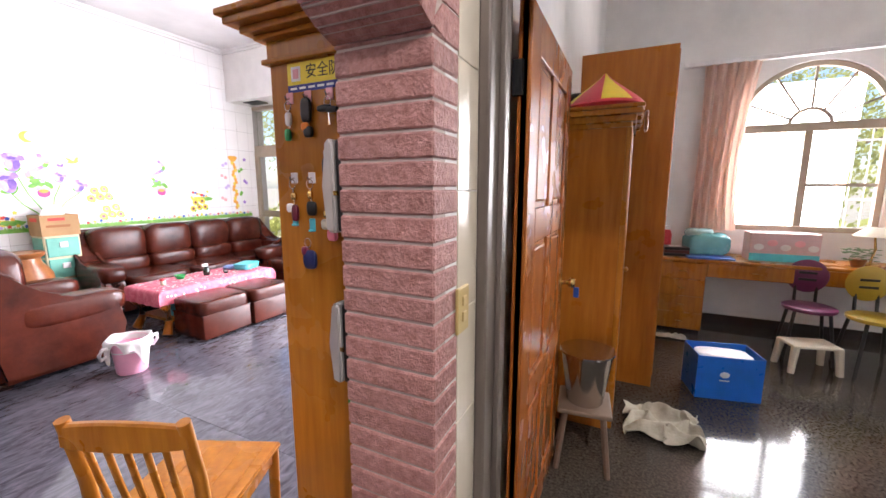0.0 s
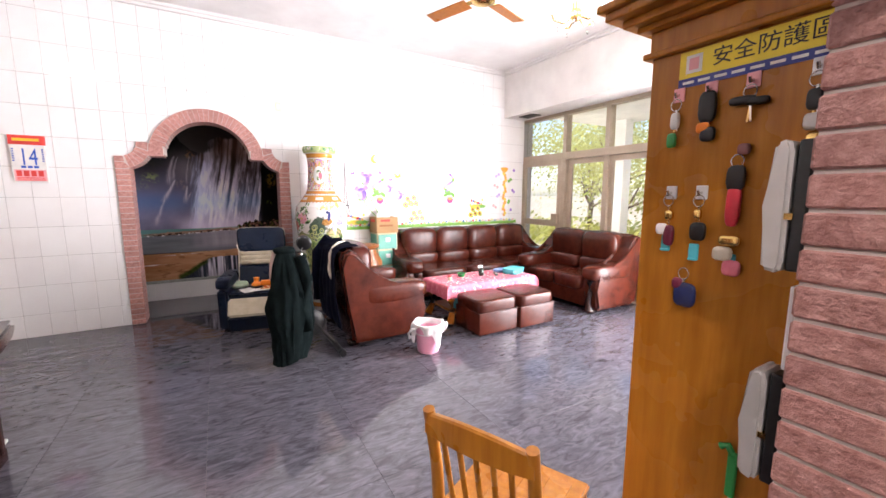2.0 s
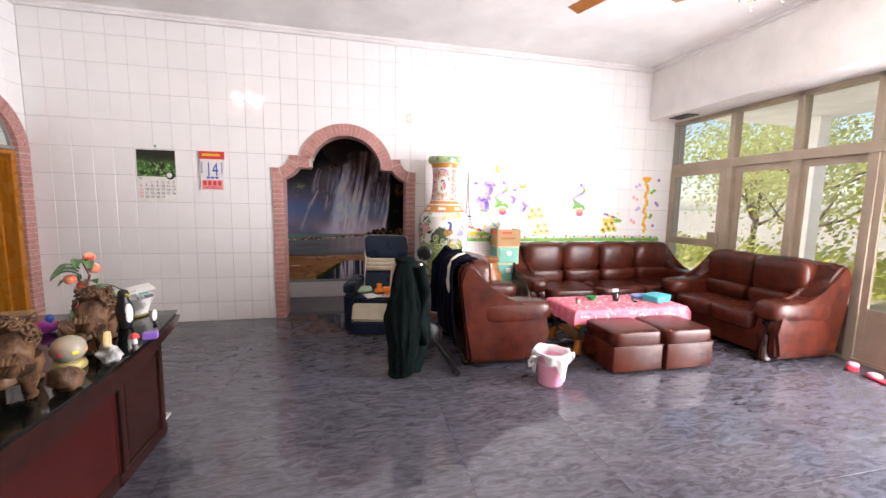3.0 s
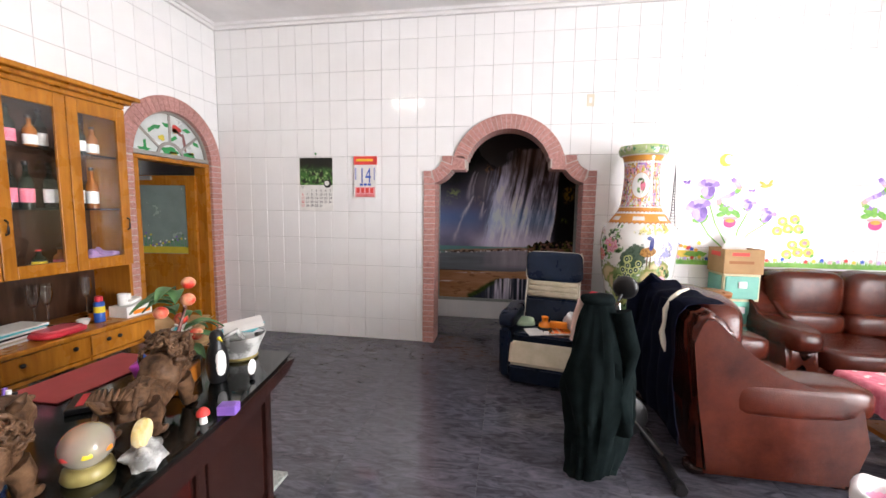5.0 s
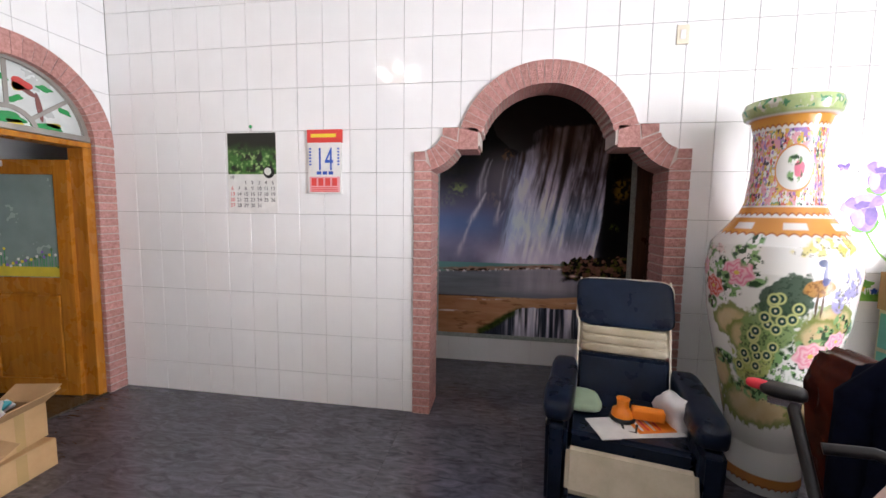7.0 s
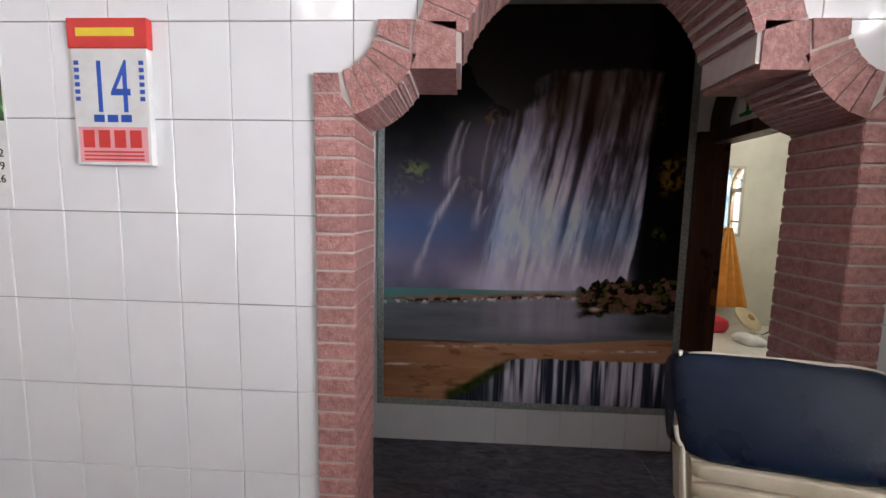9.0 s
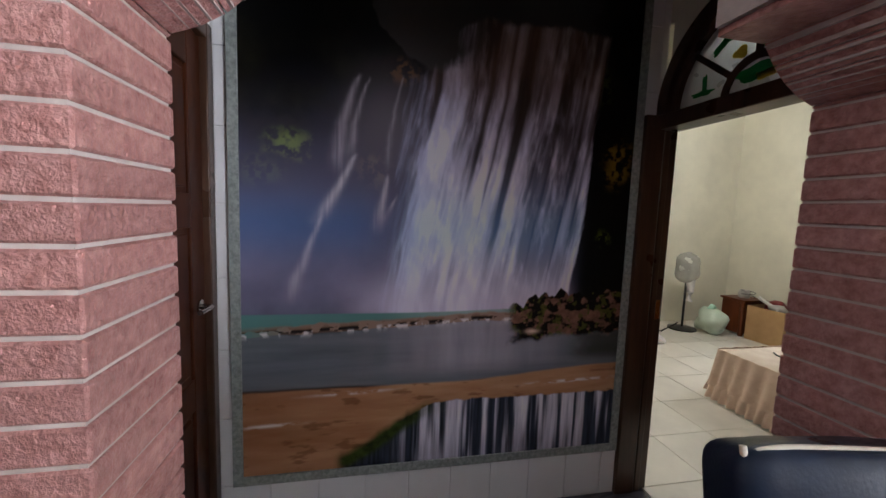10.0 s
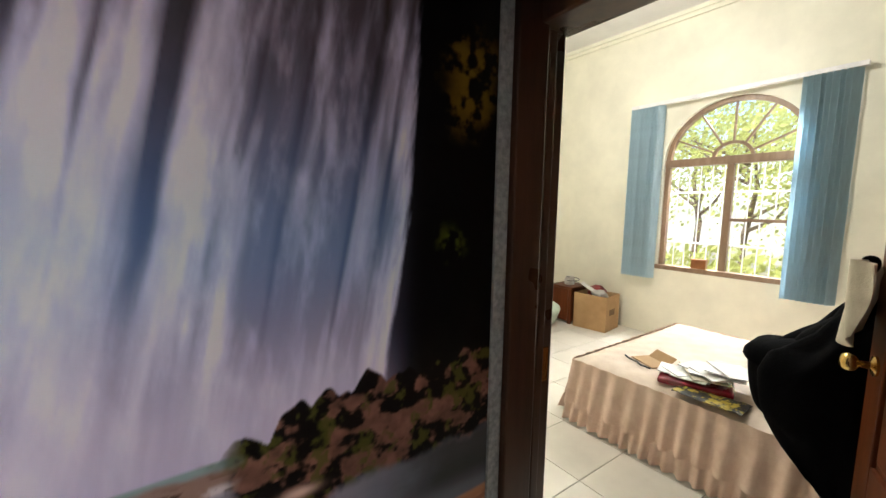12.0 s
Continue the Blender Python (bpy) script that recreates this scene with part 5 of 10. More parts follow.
for s in (-1, 1):
    part("piping", one(tube, [(-0.21 - 0.32 * (z - 0.36) + 0.012, s * 0.252, z) for z in (0.38, 0.6, 0.8, 1.0, 1.06)], 0.006, 8), CREAM_CLOTH, r, "cream piping", True)
bend = lambda q, k: math.copysign(abs(q) ** k, q)
part("piping", one(tube, [(0.045, 0.268 * bend(math.cos(a), 0.32), 0.148 * bend(math.sin(a), 0.32)) for a in np.linspace(-0.5, math.pi + 0.5, 40)], 0.0065, 8), CREAM_CLOTH, r, "cream piping", True, pose(-0.42, 0, 0.905, 0, -18, 0))
part("badge", boxes((-0.402, -0.392, -0.21, -0.15, 0.93, 0.96), bevel=0.003), BRASS, r, "small brass badge")
t = thing("toy_horn", pose(-5.16, 0.25, 0.425, 0, 0, -10), "orange plastic lamp-like toy on the recliner seat", "toy")
part("head", one(lathe, [(0.05, 0), (0.055, 0.02), (0.05, 0.05), (0.03, 0.06), (0.028, 0.085), (0.033, 0.11), (0.02, 0.115)], 20), ORANGE_PLASTIC, t, smooth=True)
part("ring", one(lathe, [(0.056, -0.002), (0.062, 0.006), (0.062, 0.016), (0.056, 0.022)], 20), BLACK, t, smooth=True)
part("handle", boxes((-0.03, 0.03, 0.04, 0.19, 0.02, 0.075), bevel=0.01), ORANGE_PLASTIC, t)
part("strap", one(tube, [(0.05, -0.01, 0.01), (0.10, 0.0, -0.01), (0.11, 0.05, -0.005), (0.06, 0.06, 0.01)], 0.006, 8), BLACK, t, smooth=True)
t = thing("magazine", pose(-5.10, 0.30, 0.418, 0, 2, 14), "magazines and papers on the recliner seat", "magazine")
part("sheet", boxes((-0.09, 0.09, -0.22, 0.20, 0, 0.005)), PAPER, t)
part("cover", boxes((-0.07, 0.06, -0.02, 0.17, 0.005, 0.010)), ORANGE_PLASTIC, t, "orange printed cover")
for k in range(4):
    part("print_bar", boxes((-0.05, 0.045, 0.0 + 0.03 * k, 0.012 + 0.03 * k, 0.010, 0.0108)), INK_RED if k % 2 else PAPER, t)
t = thing("cushion", pose(-5.30, 0.08, 0.42), "pale green folded cloth on the recliner", "cloth")
part("body", one(pillow, (0, 0, 0.025), (0.12, 0.09, 0.03), 0.6, 18, 0.012, 14), plain("pale_green_cloth", (0.42, 0.55, 0.38), 0.8), t, smooth=True)
t = thing("plastic_bag", pose(-5.16, 0.50, 0.42, 0, 0, 20), "crumpled white plastic bag on the recliner", "bag")
part("body", one(pillow, (0, 0, 0.07), (0.09, 0.07, 0.085), 0.8, 20, 0.05, 11), WHITE_PLASTIC, t, smooth=True)
# ---------------------------------------------------------------- painted floor vase
def vase_profile(v):
    pts = ((0.0, 0.17), (0.03, 0.18), (0.12, 0.165), (0.30, 0.235), (0.46, 0.300), (0.58, 0.322), (0.645, 0.305), (0.69, 0.235), (0.725, 0.185), (0.75, 0.165), (0.82, 0.150), (0.88, 0.146), (0.93, 0.152), (0.955, 0.165), (0.965, 0.195), (0.985, 0.205), (1.0, 0.195))
    zs, rs = [p[0] for p in pts], [p[1] for p in pts]
    return np.interp(v, zs, rs)


def vase_paint(u, v):
    """Peacock, peonies and rocks on white, twice round the belly; a crowded neck with a white medallion."""
    a, z = u * 2 * np.pi, v
    x = u * 14
    zero = np.zeros(u.shape + (3,))
    n1, n2, n3 = fbm(x * 2.0, z * 24, 101), fbm(x * 6, z * 70, 103), fbm(x * 15, z * 170, 107)
    c = zero + (0.74, 0.74, 0.70)
    h = (u - 0.856 + 0.25) % 0.5 - 0.25          # twice round

    def off(cu, cz, ru, rz, tilt=0.0):
        du, dz = (h - cu) * 0.95, z - cz
        p, q = du * math.cos(tilt) + dz * math.sin(tilt), -du * math.sin(tilt) + dz * math.cos(tilt)
        return np.hypot(p / ru, q / rz)

    def blob(c, d, col, k=1.0, rag=0.5):
        return mix(c, col, step(1.08, 0.92, d + rag * (n2 - 0.5)) * k)

    def leaves(c, d, k=1.0):
        c = mix(c, (0.20, 0.36, 0.14), step(1.1, 0.8, d + 0.5 * (n1 - 0.5)) * step(0.46, 0.54, n2) * k)
        return mix(c, (0.03, 0.07, 0.03), step(1.05, 0.7, d + 0.5 * (n1 - 0.5)) * step(0.52, 0.60, fbm(x * 8, z * 92, 117)) * k)
    # rocks and grassy banks
    for cu, cz, ru, rz, t in ((-0.095, 0.45, 0.055, 0.045, 0.4), (-0.055, 0.415, 0.05, 0.05, 0.5), (0.13, 0.475, 0.06, 0.045, -0.3), (0.10, 0.44, 0.05, 0.05, 0.2), (-0.155, 0.30, 0.05, 0.055, 0.6), (-0.02, 0.24, 0.14, 0.06, 0.1), (0.16, 0.27, 0.10, 0.06, 0.2), (-0.22, 0.22, 0.06, 0.06, 0)):
        d = off(cu, cz, ru, rz, t)
        c = blob(c, d, (0.20, 0.24, 0.06), 0.95)
        c = mix(c, mix(zero + (0.50, 0.34, 0.14), (0.66, 0.54, 0.34), n1), step(0.88, 0.55, d + 0.25 * (n2 - 0.5)) * 0.9)
    for cu, cz, ru, rz in ((-0.02, 0.33, 0.07, 0.035), (0.02, 0.37, 0.05, 0.03), (0.12, 0.35, 0.06, 0.03), (-0.14, 0.345, 0.05, 0.02), (0.05, 0.28, 0.16, 0.03)):
        c = leaves(c, off(cu, cz, ru, rz))
    # peacock: tail of eyed feathers, brown body, blue neck
    for cu, cz, ru, rz, t, col in ((-0.035, 0.375, 0.045, 0.085, -0.45, (0.36, 0.42, 0.12)), (-0.01, 0.44, 0.05, 0.09, -0.5, (0.20, 0.30, 0.10)), (0.025, 0.525, 0.045, 0.060, -0.5, (0.045, 0.085, 0.05))):
        d = off(cu, cz, ru, rz, t)
        c = blob(c, d, col, 0.95, 0.7)
        c = mix(c, (0.02, 0.04, 0.025), step(1.0, 0.8, d) * step(0.54, 0.62, n3) * 0.6)
    for k in range(22):
        w = k / 22
        d = off(-0.055 + 0.085 * w + 0.028 * math.sin(k * 2.3), 0.34 + 0.20 * w + 0.02 * math.cos(k * 1.7), 0.0085, 0.0105)
        c = mix(c, (0.52, 0.55, 0.22), step(1.6, 1.2, d))
        c = mix(c, (0.02, 0.06, 0.05), step(1.05, 0.85, d))
        c = mix(c, (0.60, 0.60, 0.40), step(0.40, 0.25, d))
    c = blob(c, off(0.082, 0.556, 0.030, 0.020, 0.3), (0.42, 0.22, 0.06), 1, 0.3)
    c = mix(c, (0.16, 0.07, 0.02), step(1.0, 0.85, off(0.082, 0.556, 0.030, 0.020, 0.3)) * step(0.5, 0.6, n3) * 0.7)
    c = blob(c, off(0.094, 0.588, 0.009, 0.028, -0.15), (0.03, 0.04, 0.18), 1, 0.2)
    c = blob(c, off(0.086, 0.612, 0.010, 0.009), (0.03, 0.05, 0.16), 1, 0.2)
    for cu in (0.080, 0.092):
        c = mix(c, (0.10, 0.06, 0.03), step(1.1, 0.8, off(cu, 0.515, 0.0025, 0.03)))
    # boughs and blossom
    for cu, cz, ru, rz, col in ((0.11, 0.648, 0.055, 0.024, (0.66, 0.58, 0.16)), (0.06, 0.636, 0.035, 0.012, (0.66, 0.60, 0.22)), (0.15, 0.655, 0.04, 0.02, (0.64, 0.54, 0.14)), (0.165, 0.56, 0.03, 0.05, (0.30, 0.30, 0.58)), (0.13, 0.53, 0.025, 0.03, (0.34, 0.32, 0.60)), (-0.15, 0.625, 0.035, 0.02, (0.70, 0.52, 0.50))):
        d = off(cu, cz, ru, rz)
        c = mix(c, col, step(1.1, 0.8, d + 0.6 * (n1 - 0.5)) * step(0.45, 0.55, n2) * 0.9)
        c = mix(c, (0.12, 0.12, 0.05), step(1.1, 0.8, d) * step(0.62, 0.68, n3) * 0.7)
    for cu, cz, r, col in ((-0.079, 0.576, 0.040, (0.66, 0.20, 0.30)), (-0.150, 0.532, 0.036, (0.58, 0.07, 0.03)), (0.092, 0.392, 0.042, (0.70, 0.26, 0.34)), (0.150, 0.43, 0.03, (0.66, 0.26, 0.40)), (-0.20, 0.58, 0.03, (0.68, 0.34, 0.40))):
        for lu, lz in ((-0.035, 0.02), (0.036, -0.012), (0.0, 0.05), (0.03, 0.03), (-0.01, -0.045)):
            c = leaves(c, off(cu + lu * 1.1, cz + lz, 0.024, 0.020, lu * 20))
        d = off(cu, cz, r * 0.92, r * 0.78)
        ang = np.arctan2(z - cz, (h - cu) * 0.95)
        d = d * (1 + 0.09 * np.sin(ang * 7))
        petal = 0.5 + 0.5 * np.sin(d * 16 + 1.6 * np.sin(ang * 5 + d * 6))
        c = mix(c, mix(zero + col, (0.80, 0.62, 0.62), petal * 0.65), step(1.06, 0.94, d))
        c = mix(c, (0.66, 0.50, 0.10), step(0.22, 0.12, d))
    c = leaves(c, off(-0.052, 0.640, 0.020, 0.050, -0.3))
    # bands
    band = lambda z0, z1: step(z0 - 0.002, z0 + 0.002, z) * (1 - step(z1 - 0.002, z1 + 0.002, z))
    scal = 0.006 * np.abs(np.sin(a * 20))
    for z0, z1, col in ((0.668, 0.712, (0.62, 0.27, 0.05)), (0.716, 0.738, (0.62, 0.25, 0.05)), (0.930, 0.958, (0.60, 0.28, 0.05)), (0.02, 0.05, (0.55, 0.22, 0.05))):
        c = mix(c, col, band(z0 + scal, z1))
        c = mix(c, (0.30, 0.08, 0.02), band(z0 + scal, z0 + scal + 0.003))
    c = mix(c, (0.74, 0.72, 0.66), band(0.684, 0.700) * step(0.1, 0.3, np.sin(a * 7)))
    # neck
    neck = band(0.742, 0.926)
    for seed, col, t in ((121, (0.62, 0.10, 0.08), 0.55), (127, (0.10, 0.32, 0.10), 0.57), (131, (0.30, 0.18, 0.48), 0.59), (137, (0.66, 0.44, 0.08), 0.58), (139, (0.70, 0.34, 0.40), 0.58), (143, (0.05, 0.05, 0.06), 0.66)):
        c = mix(c, col, neck * step(t, t + 0.04, fbm(x * 5.5, z * 78, seed)) * 0.92)
    oval = off(0.035, 0.832, 0.075, 0.055)
    c = mix(c, (0.74, 0.74, 0.70), neck * step(1.0, 0.96, oval))
    c = mix(c, (0.62, 0.28, 0.10), neck * step(0.05, 0.03, np.abs(oval - 1.0)))
    c = mix(c, (0.68, 0.18, 0.26), step(1.05, 0.9, off(0.055, 0.83, 0.020, 0.022) + 0.5 * (n2 - 0.5)))
    c = leaves(c, off(0.04, 0.815, 0.035, 0.018))
    c = leaves(c, off(0.035, 0.85, 0.03, 0.014))
    c = mix(c, (0.34, 0.46, 0.15), step(0.959, 0.964, z) * (0.75 + 0.25 * n3))
    c = mix(c, (0.08, 0.26, 0.12), step(0.966, 0.971, z) * step(0.60, 0.66, fbm(x * 4, z * 60, 141)))
    c = mix(c, (0.62, 0.62, 0.50), step(0.966, 0.971, z) * step(0.64, 0.68, fbm(x * 4, z * 60, 147)))
    return np.clip(c, 0, 1)


VH = 2.045
vase = thing("floor_vase", pose(-5.46, 1.075, 0.0, 0, 0, 20), "man-high white porcelain vase painted with flowers and birds", "vase")
me = painted_grid("body", 560, 640, lambda u, v: (vase_profile(v) * np.cos(u * 2 * np.pi), vase_profile(v) * np.sin(u * 2 * np.pi), v * VH), vase_paint, print_mat("painted_porcelain", 0.10, 0.5))
ob = new("body", me)
ob.parent = vase
part("inside", one(lathe, [(0.01, 1.5), (0.13, 1.52), (0.138, 1.9), (0.15, 2.0), (0.194, VH)], 48, cap=False), WHITE_TILE, vase, "", True)

# ---------------------------------------------------------------- jar and green drawers
t = thing("clay_jar", pose(-5.14, 1.55, 0.0), "large brown glazed storage jar", "jar")
part("body", one(lathe, [(0.13, 0), (0.18, 0.10), (0.21, 0.40), (0.19, 0.62), (0.12, 0.74), (0.115, 0.78), (0.10, 0.78)], 32), POT_BROWN, t, smooth=True)
part("rim", one(lathe, [(0.115, 0.775), (0.15, 0.80), (0.155, 0.83), (0.12, 0.84)], 32), POT_BROWN, t, smooth=True)
t = thing("drawer_tower", pose(-5.64, 1.98, 0), "mint-green plastic drawer tower beside the sofa", "drawers")
part("carcass", boxes((-0.14, 0.14, -0.15, 0.15, 0, 0.93), bevel=0.008), plain("beige_plastic", (0.55, 0.50, 0.32), 0.45), t)
for k in range(4):
    z = 0.02 + 0.228 * k
    dr = part("drawer", boxes((0.12, 0.152, -0.135, 0.135, z, z + 0.205), bevel=0.008), GREEN_PLASTIC, t)
    part("side_panel", boxes((-0.12, 0.11, -0.156, -0.148, z, z + 0.205), bevel=0.003), GREEN_PLASTIC, t)
    part("handle", boxes((0.15, 0.165, -0.035, 0.035, z + 0.10, z + 0.16), bevel=0.006), WHITE_PLASTIC, t)
t = thing("carton", pose(-5.64, 1.98, 0.931), "open brown cardboard carton on the drawer tower", "box")
part("body", boxes((-0.14, 0.15, -0.16, 0.16, 0, 0.005), (-0.14, -0.135, -0.16, 0.16, 0.005, 0.22), (0.145, 0.15, -0.16, 0.16, 0.005, 0.22), (-0.135, 0.145, -0.16, -0.155, 0.005, 0.22), (-0.135, 0.145, 0.155, 0.16, 0.005, 0.22)), CARD, t)
part("print_bar", boxes((0.1505, 0.1512, -0.10, 0.04, 0.16, 0.19)), INK_RED, t)
part("print_bar", boxes((0.1505, 0.1512, -0.12, 0.08, 0.09, 0.115)), plain("brown_print", (0.30, 0.12, 0.04), 0.7), t)
part("print_bar", boxes((-0.08, 0.08, -0.1612, -0.1605, 0.15, 0.19)), INK_RED, t)
part("flap", one(plate, [(-0.10, 0.20), (0.12, 0.20), (0.10, 0.30), (-0.02, 0.34)], "x", -0.05, -0.047), PAPER, t, "white papers sticking out")

# ---------------------------------------------------------------- wall stickers
def sticker(name, y, z, label, build):
    t = thing(name, pose(WX + 0.0005, y, z), label, "wall sticker", "wall stickers")
    build(t)
    return t


_st = [0]


def spot(t, y, z, w, h, mat, lobes=0, depth=0.15, tilt=0.0, nm="petal"):
    pts = []
    for k in range(18):
        a = 2 * math.pi * k / 18
        q = 1 + depth * math.sin(lobes * a) if lobes else 1
        uu, vv = w * q * math.cos(a), h * q * math.sin(a)
        pts.append((y + uu * math.cos(tilt) - vv * math.sin(tilt), z + uu * math.sin(tilt) + vv * math.cos(tilt)))
    _st[0] = (_st[0] + 1) % 12
    e = 0.0008 + 0.00025 * _st[0]
    part(nm, one(plate, pts, "x", 0, e), mat, t)


def stem(t, y0, z0, y1, z1, w=0.006):
    dy, dz = y1 - y0, z1 - z0
    L = math.hypot(dy, dz)
    ny, nz = -dz / L * w, dy / L * w
    my, mz = (y0 + y1) / 2 + ny * 4, (z0 + z1) / 2 + nz * 4
    part("stem", one(plate, [(y0 + ny, z0 + nz), (y0 - ny, z0 - nz), (my - ny, mz - nz), (y1 - ny, y1 * 0 + z1 - nz), (y1 + ny, z1 + nz), (my + ny, mz + nz)], "x", 0, 0.0007), LEAF_BRIGHT, t)


def tulip(t, y, z, s, tilt=0.0):
    """A cup with a ruffled crown of splayed petals on green sepals."""
    c, sn = math.cos(tilt), math.sin(tilt)

    def at(dy, dz, w, h, m, lobes=3, depth=0.10, lean=0.0):
        spot(t, y + s * (dy * c - dz * sn), z + s * (dy * sn + dz * c), w * s, h * s, m, lobes, depth, tilt + lean)
    at(-0.025, -0.058, 0.040, 0.022, LEAF_BRIGHT, 2, 0.2, -0.5), at(0.025, -0.058, 0.040, 0.022, LEAF_BRIGHT, 2, 0.2, 0.5)
    at(0, -0.01, 0.062, 0.062, VIOLET), at(-0.028, 0.0, 0.030, 0.055, VIOLET_PALE, 2, 0.06, 0.15), at(0.030, 0.0, 0.028, 0.052, VIOLET_DARK, 2, 0.06, -0.15)
    for k, a in enumerate((-1.15, -0.6, 0.0, 0.6, 1.15)):
        at(0.070 * math.sin(a), 0.045 + 0.040 * math.cos(a), 0.026, 0.038, (VIOLET_PALE, VIOLET, VIOLET_PALE)[k % 3], 3, 0.16, -a)
    at(0, 0.062, 0.034, 0.018, VIOLET_DARK, 5, 0.15), at(0, 0.064, 0.012, 0.008, YELLOW_PRINT)


VIOLET = surface("violet_print", (0.22, 0.10, 0.48), (0.42, 0.28, 0.66), 0.45, scale=14)
VIOLET_DARK = surface("deep_violet_print", (0.10, 0.04, 0.30), (0.24, 0.12, 0.50), 0.45, scale=14)
VIOLET_PALE = surface("pale_violet_print", (0.42, 0.30, 0.62), (0.60, 0.50, 0.75), 0.45, scale=14)
LEAF_BRIGHT = surface("bright_green_print", (0.08, 0.34, 0.03), (0.26, 0.52, 0.08), 0.5, scale=18)
YELLOW_PRINT = surface("yellow_print", (0.72, 0.50, 0.02), (0.82, 0.66, 0.10), 0.5, scale=18)
ORANGE_PRINT = surface("orange_print", (0.75, 0.30, 0.02), (0.82, 0.45, 0.06), 0.5, scale=18)
HOT_PINK = plain("hot_pink_print", (0.78, 0.05, 0.22), 0.5)


def bunch(t):
    for y, z, s, a, by in ((-0.22, 0.33, 1.15, 0.25, 0.0), (-0.16, 0.54, 1.0, 0.0, 0.05), (0.36, 0.30, 0.75, -0.4, 0.12), (0.20, 0.40, 0.6, -0.2, 0.10)):
        stem(t, by, 0.0, y, z - 0.06)
        tulip(t, y, z, s, a)


def potted(t):
    spot(t, 0, 0.05, 0.055, 0.05, HOT_PINK), spot(t, 0, 0.09, 0.07, 0.018, INK_PINK), spot(t, 0, 0.07, 0.04, 0.02, ORANGE_PRINT)
    for k in range(7):
        spot(t, -0.08 + 0.16 * ((k * 0.37) % 1), 0.13 + 0.06 * ((k * 0.61) % 1), 0.04, 0.025, LEAF_BRIGHT, 2, 0.2, k)
    for k in range(26):
        z = 0.18 + 0.28 * ((k * 0.618) % 1)
        w = 0.13 * (1 - (z - 0.18) / 0.38)
        spot(t, w * math.sin(k * 2.4), z, 0.021, 0.021, (VIOLET_PALE, VIOLET, LEAF_BRIGHT, INK_PINK)[k % 4], 5, 0.2)


def meadow(t):
    spot(t, 0, 0.02, 0.13, 0.035, YELLOW_PRINT, 7, 0.1)
    spot(t, 0.10, 0.02, 0.10, 0.03, LEAF_BRIGHT, 6, 0.12)
    for k in range(10):
        y, z = -0.12 + 0.26 * ((k * 0.618) % 1), 0.05 + 0.08 * ((k * 0.37) % 1)
        spot(t, y, z, 0.018, 0.018, (YELLOW_PRINT, INK_RED, INK_BLUE, ORANGE_PRINT)[k % 4], 5, 0.25)


def tower(t):
    for a, b, w0, w1 in ((0, 0.12, 0.066, 0.040), (0.12, 0.29, 0.036, 0.021), (0.29, 0.60, 0.019, 0.008), (0.60, 0.73, 0.007, 0.002)):
        n = max(2, int((b - a) / 0.025))
        for s in (-1, 1):
            part("leg", one(plate, [(s * w0, a), (s * (w0 - 0.008), a), (s * max(0, w1 - 0.006), b), (s * w1, b)], "x", 0, 0.0008), INK, t)
        for k in range(n):
            z = a + (b - a) * k / n
            w = w0 + (w1 - w0) * k / n
            part("brace", one(plate, [(-w, z), (w, z + 0.020), (w, z + 0.024), (-w, z + 0.004)], "x", 0, 0.001), INK, t)
            part("brace", one(plate, [(w, z), (-w, z + 0.020), (-w, z + 0.024), (w, z + 0.004)], "x", 0, 0.0012), INK, t)
    part("platform", one(plate, [(-0.058, 0.114), (0.058, 0.114), (0.058, 0.13), (-0.058, 0.13)], "x", 0, 0.0014), INK, t)


def sunflower(t):
    for k, (y, z) in enumerate(((-0.05, 0.12), (0.05, 0.14), (0.0, 0.05), (-0.09, 0.03), (0.09, 0.05))):
        spot(t, y, z, 0.045, 0.045, YELLOW_PRINT, 9, 0.16), spot(t, y, z, 0.02, 0.02, G_BROWN)
        spot(t, y + 0.03, z - 0.03, 0.02, 0.012, LEAF_BRIGHT, 2, 0.2, 0.5)


def tall_spray(t):
    for k in range(22):
        z = 0.02 + 0.80 * ((k * 0.618) % 1)
        spot(t, 0.04 * math.sin(k * 3.1) + 0.02, z, 0.026, 0.03, (ORANGE_PRINT, YELLOW_PRINT, ORANGE_PRINT)[k % 3], 5, 0.2)
    spot(t, 0.01, 0.80, 0.075, 0.045, ORANGE_PRINT, 3, 0.15)
    for k in range(16):
        spot(t, (-0.16 if k % 2 else 0.17) + 0.06 * math.sin(k * 1.7), 0.10 + 0.72 * ((k * 0.37) % 1), 0.026, 0.026, (VIOLET, VIOLET_PALE, LEAF_BRIGHT, INK_PINK)[k % 4], 5, 0.2)


sticker("tulip_sticker", 1.95, 1.14, "wall sticker of purple tulips with green stems", bunch)
sticker("flowerpot_sticker", 2.0, 1.33, "wall sticker of a flowering plant in a pink pot", potted)
sticker("tower_sticker", 1.49, 1.19, "grey lattice tower wall sticker", tower)
sticker("meadow_sticker", 1.62, 1.05, "yellow meadow wall sticker above the tile border", meadow)
sticker("sunflower_sticker", 2.50, 1.28, "yellow sunflower wall sticker", sunflower)
sticker("sunflower_sticker", 2.60, 1.06, "yellow sunflower wall sticker over the grass border", sunflower)
sticker("flowerpot_sticker", 3.20, 1.33, "pale flowering plant wall sticker", potted)
sticker("meadow_sticker", 3.72, 1.25, "small meadow wall sticker", meadow)
sticker("sunflower_sticker", 3.70, 1.10, "yellow flower wall sticker", sunflower)
sticker("blossom_sticker", 4.30, 1.10, "orange and violet blossom wall sticker beside the window", tall_spray)


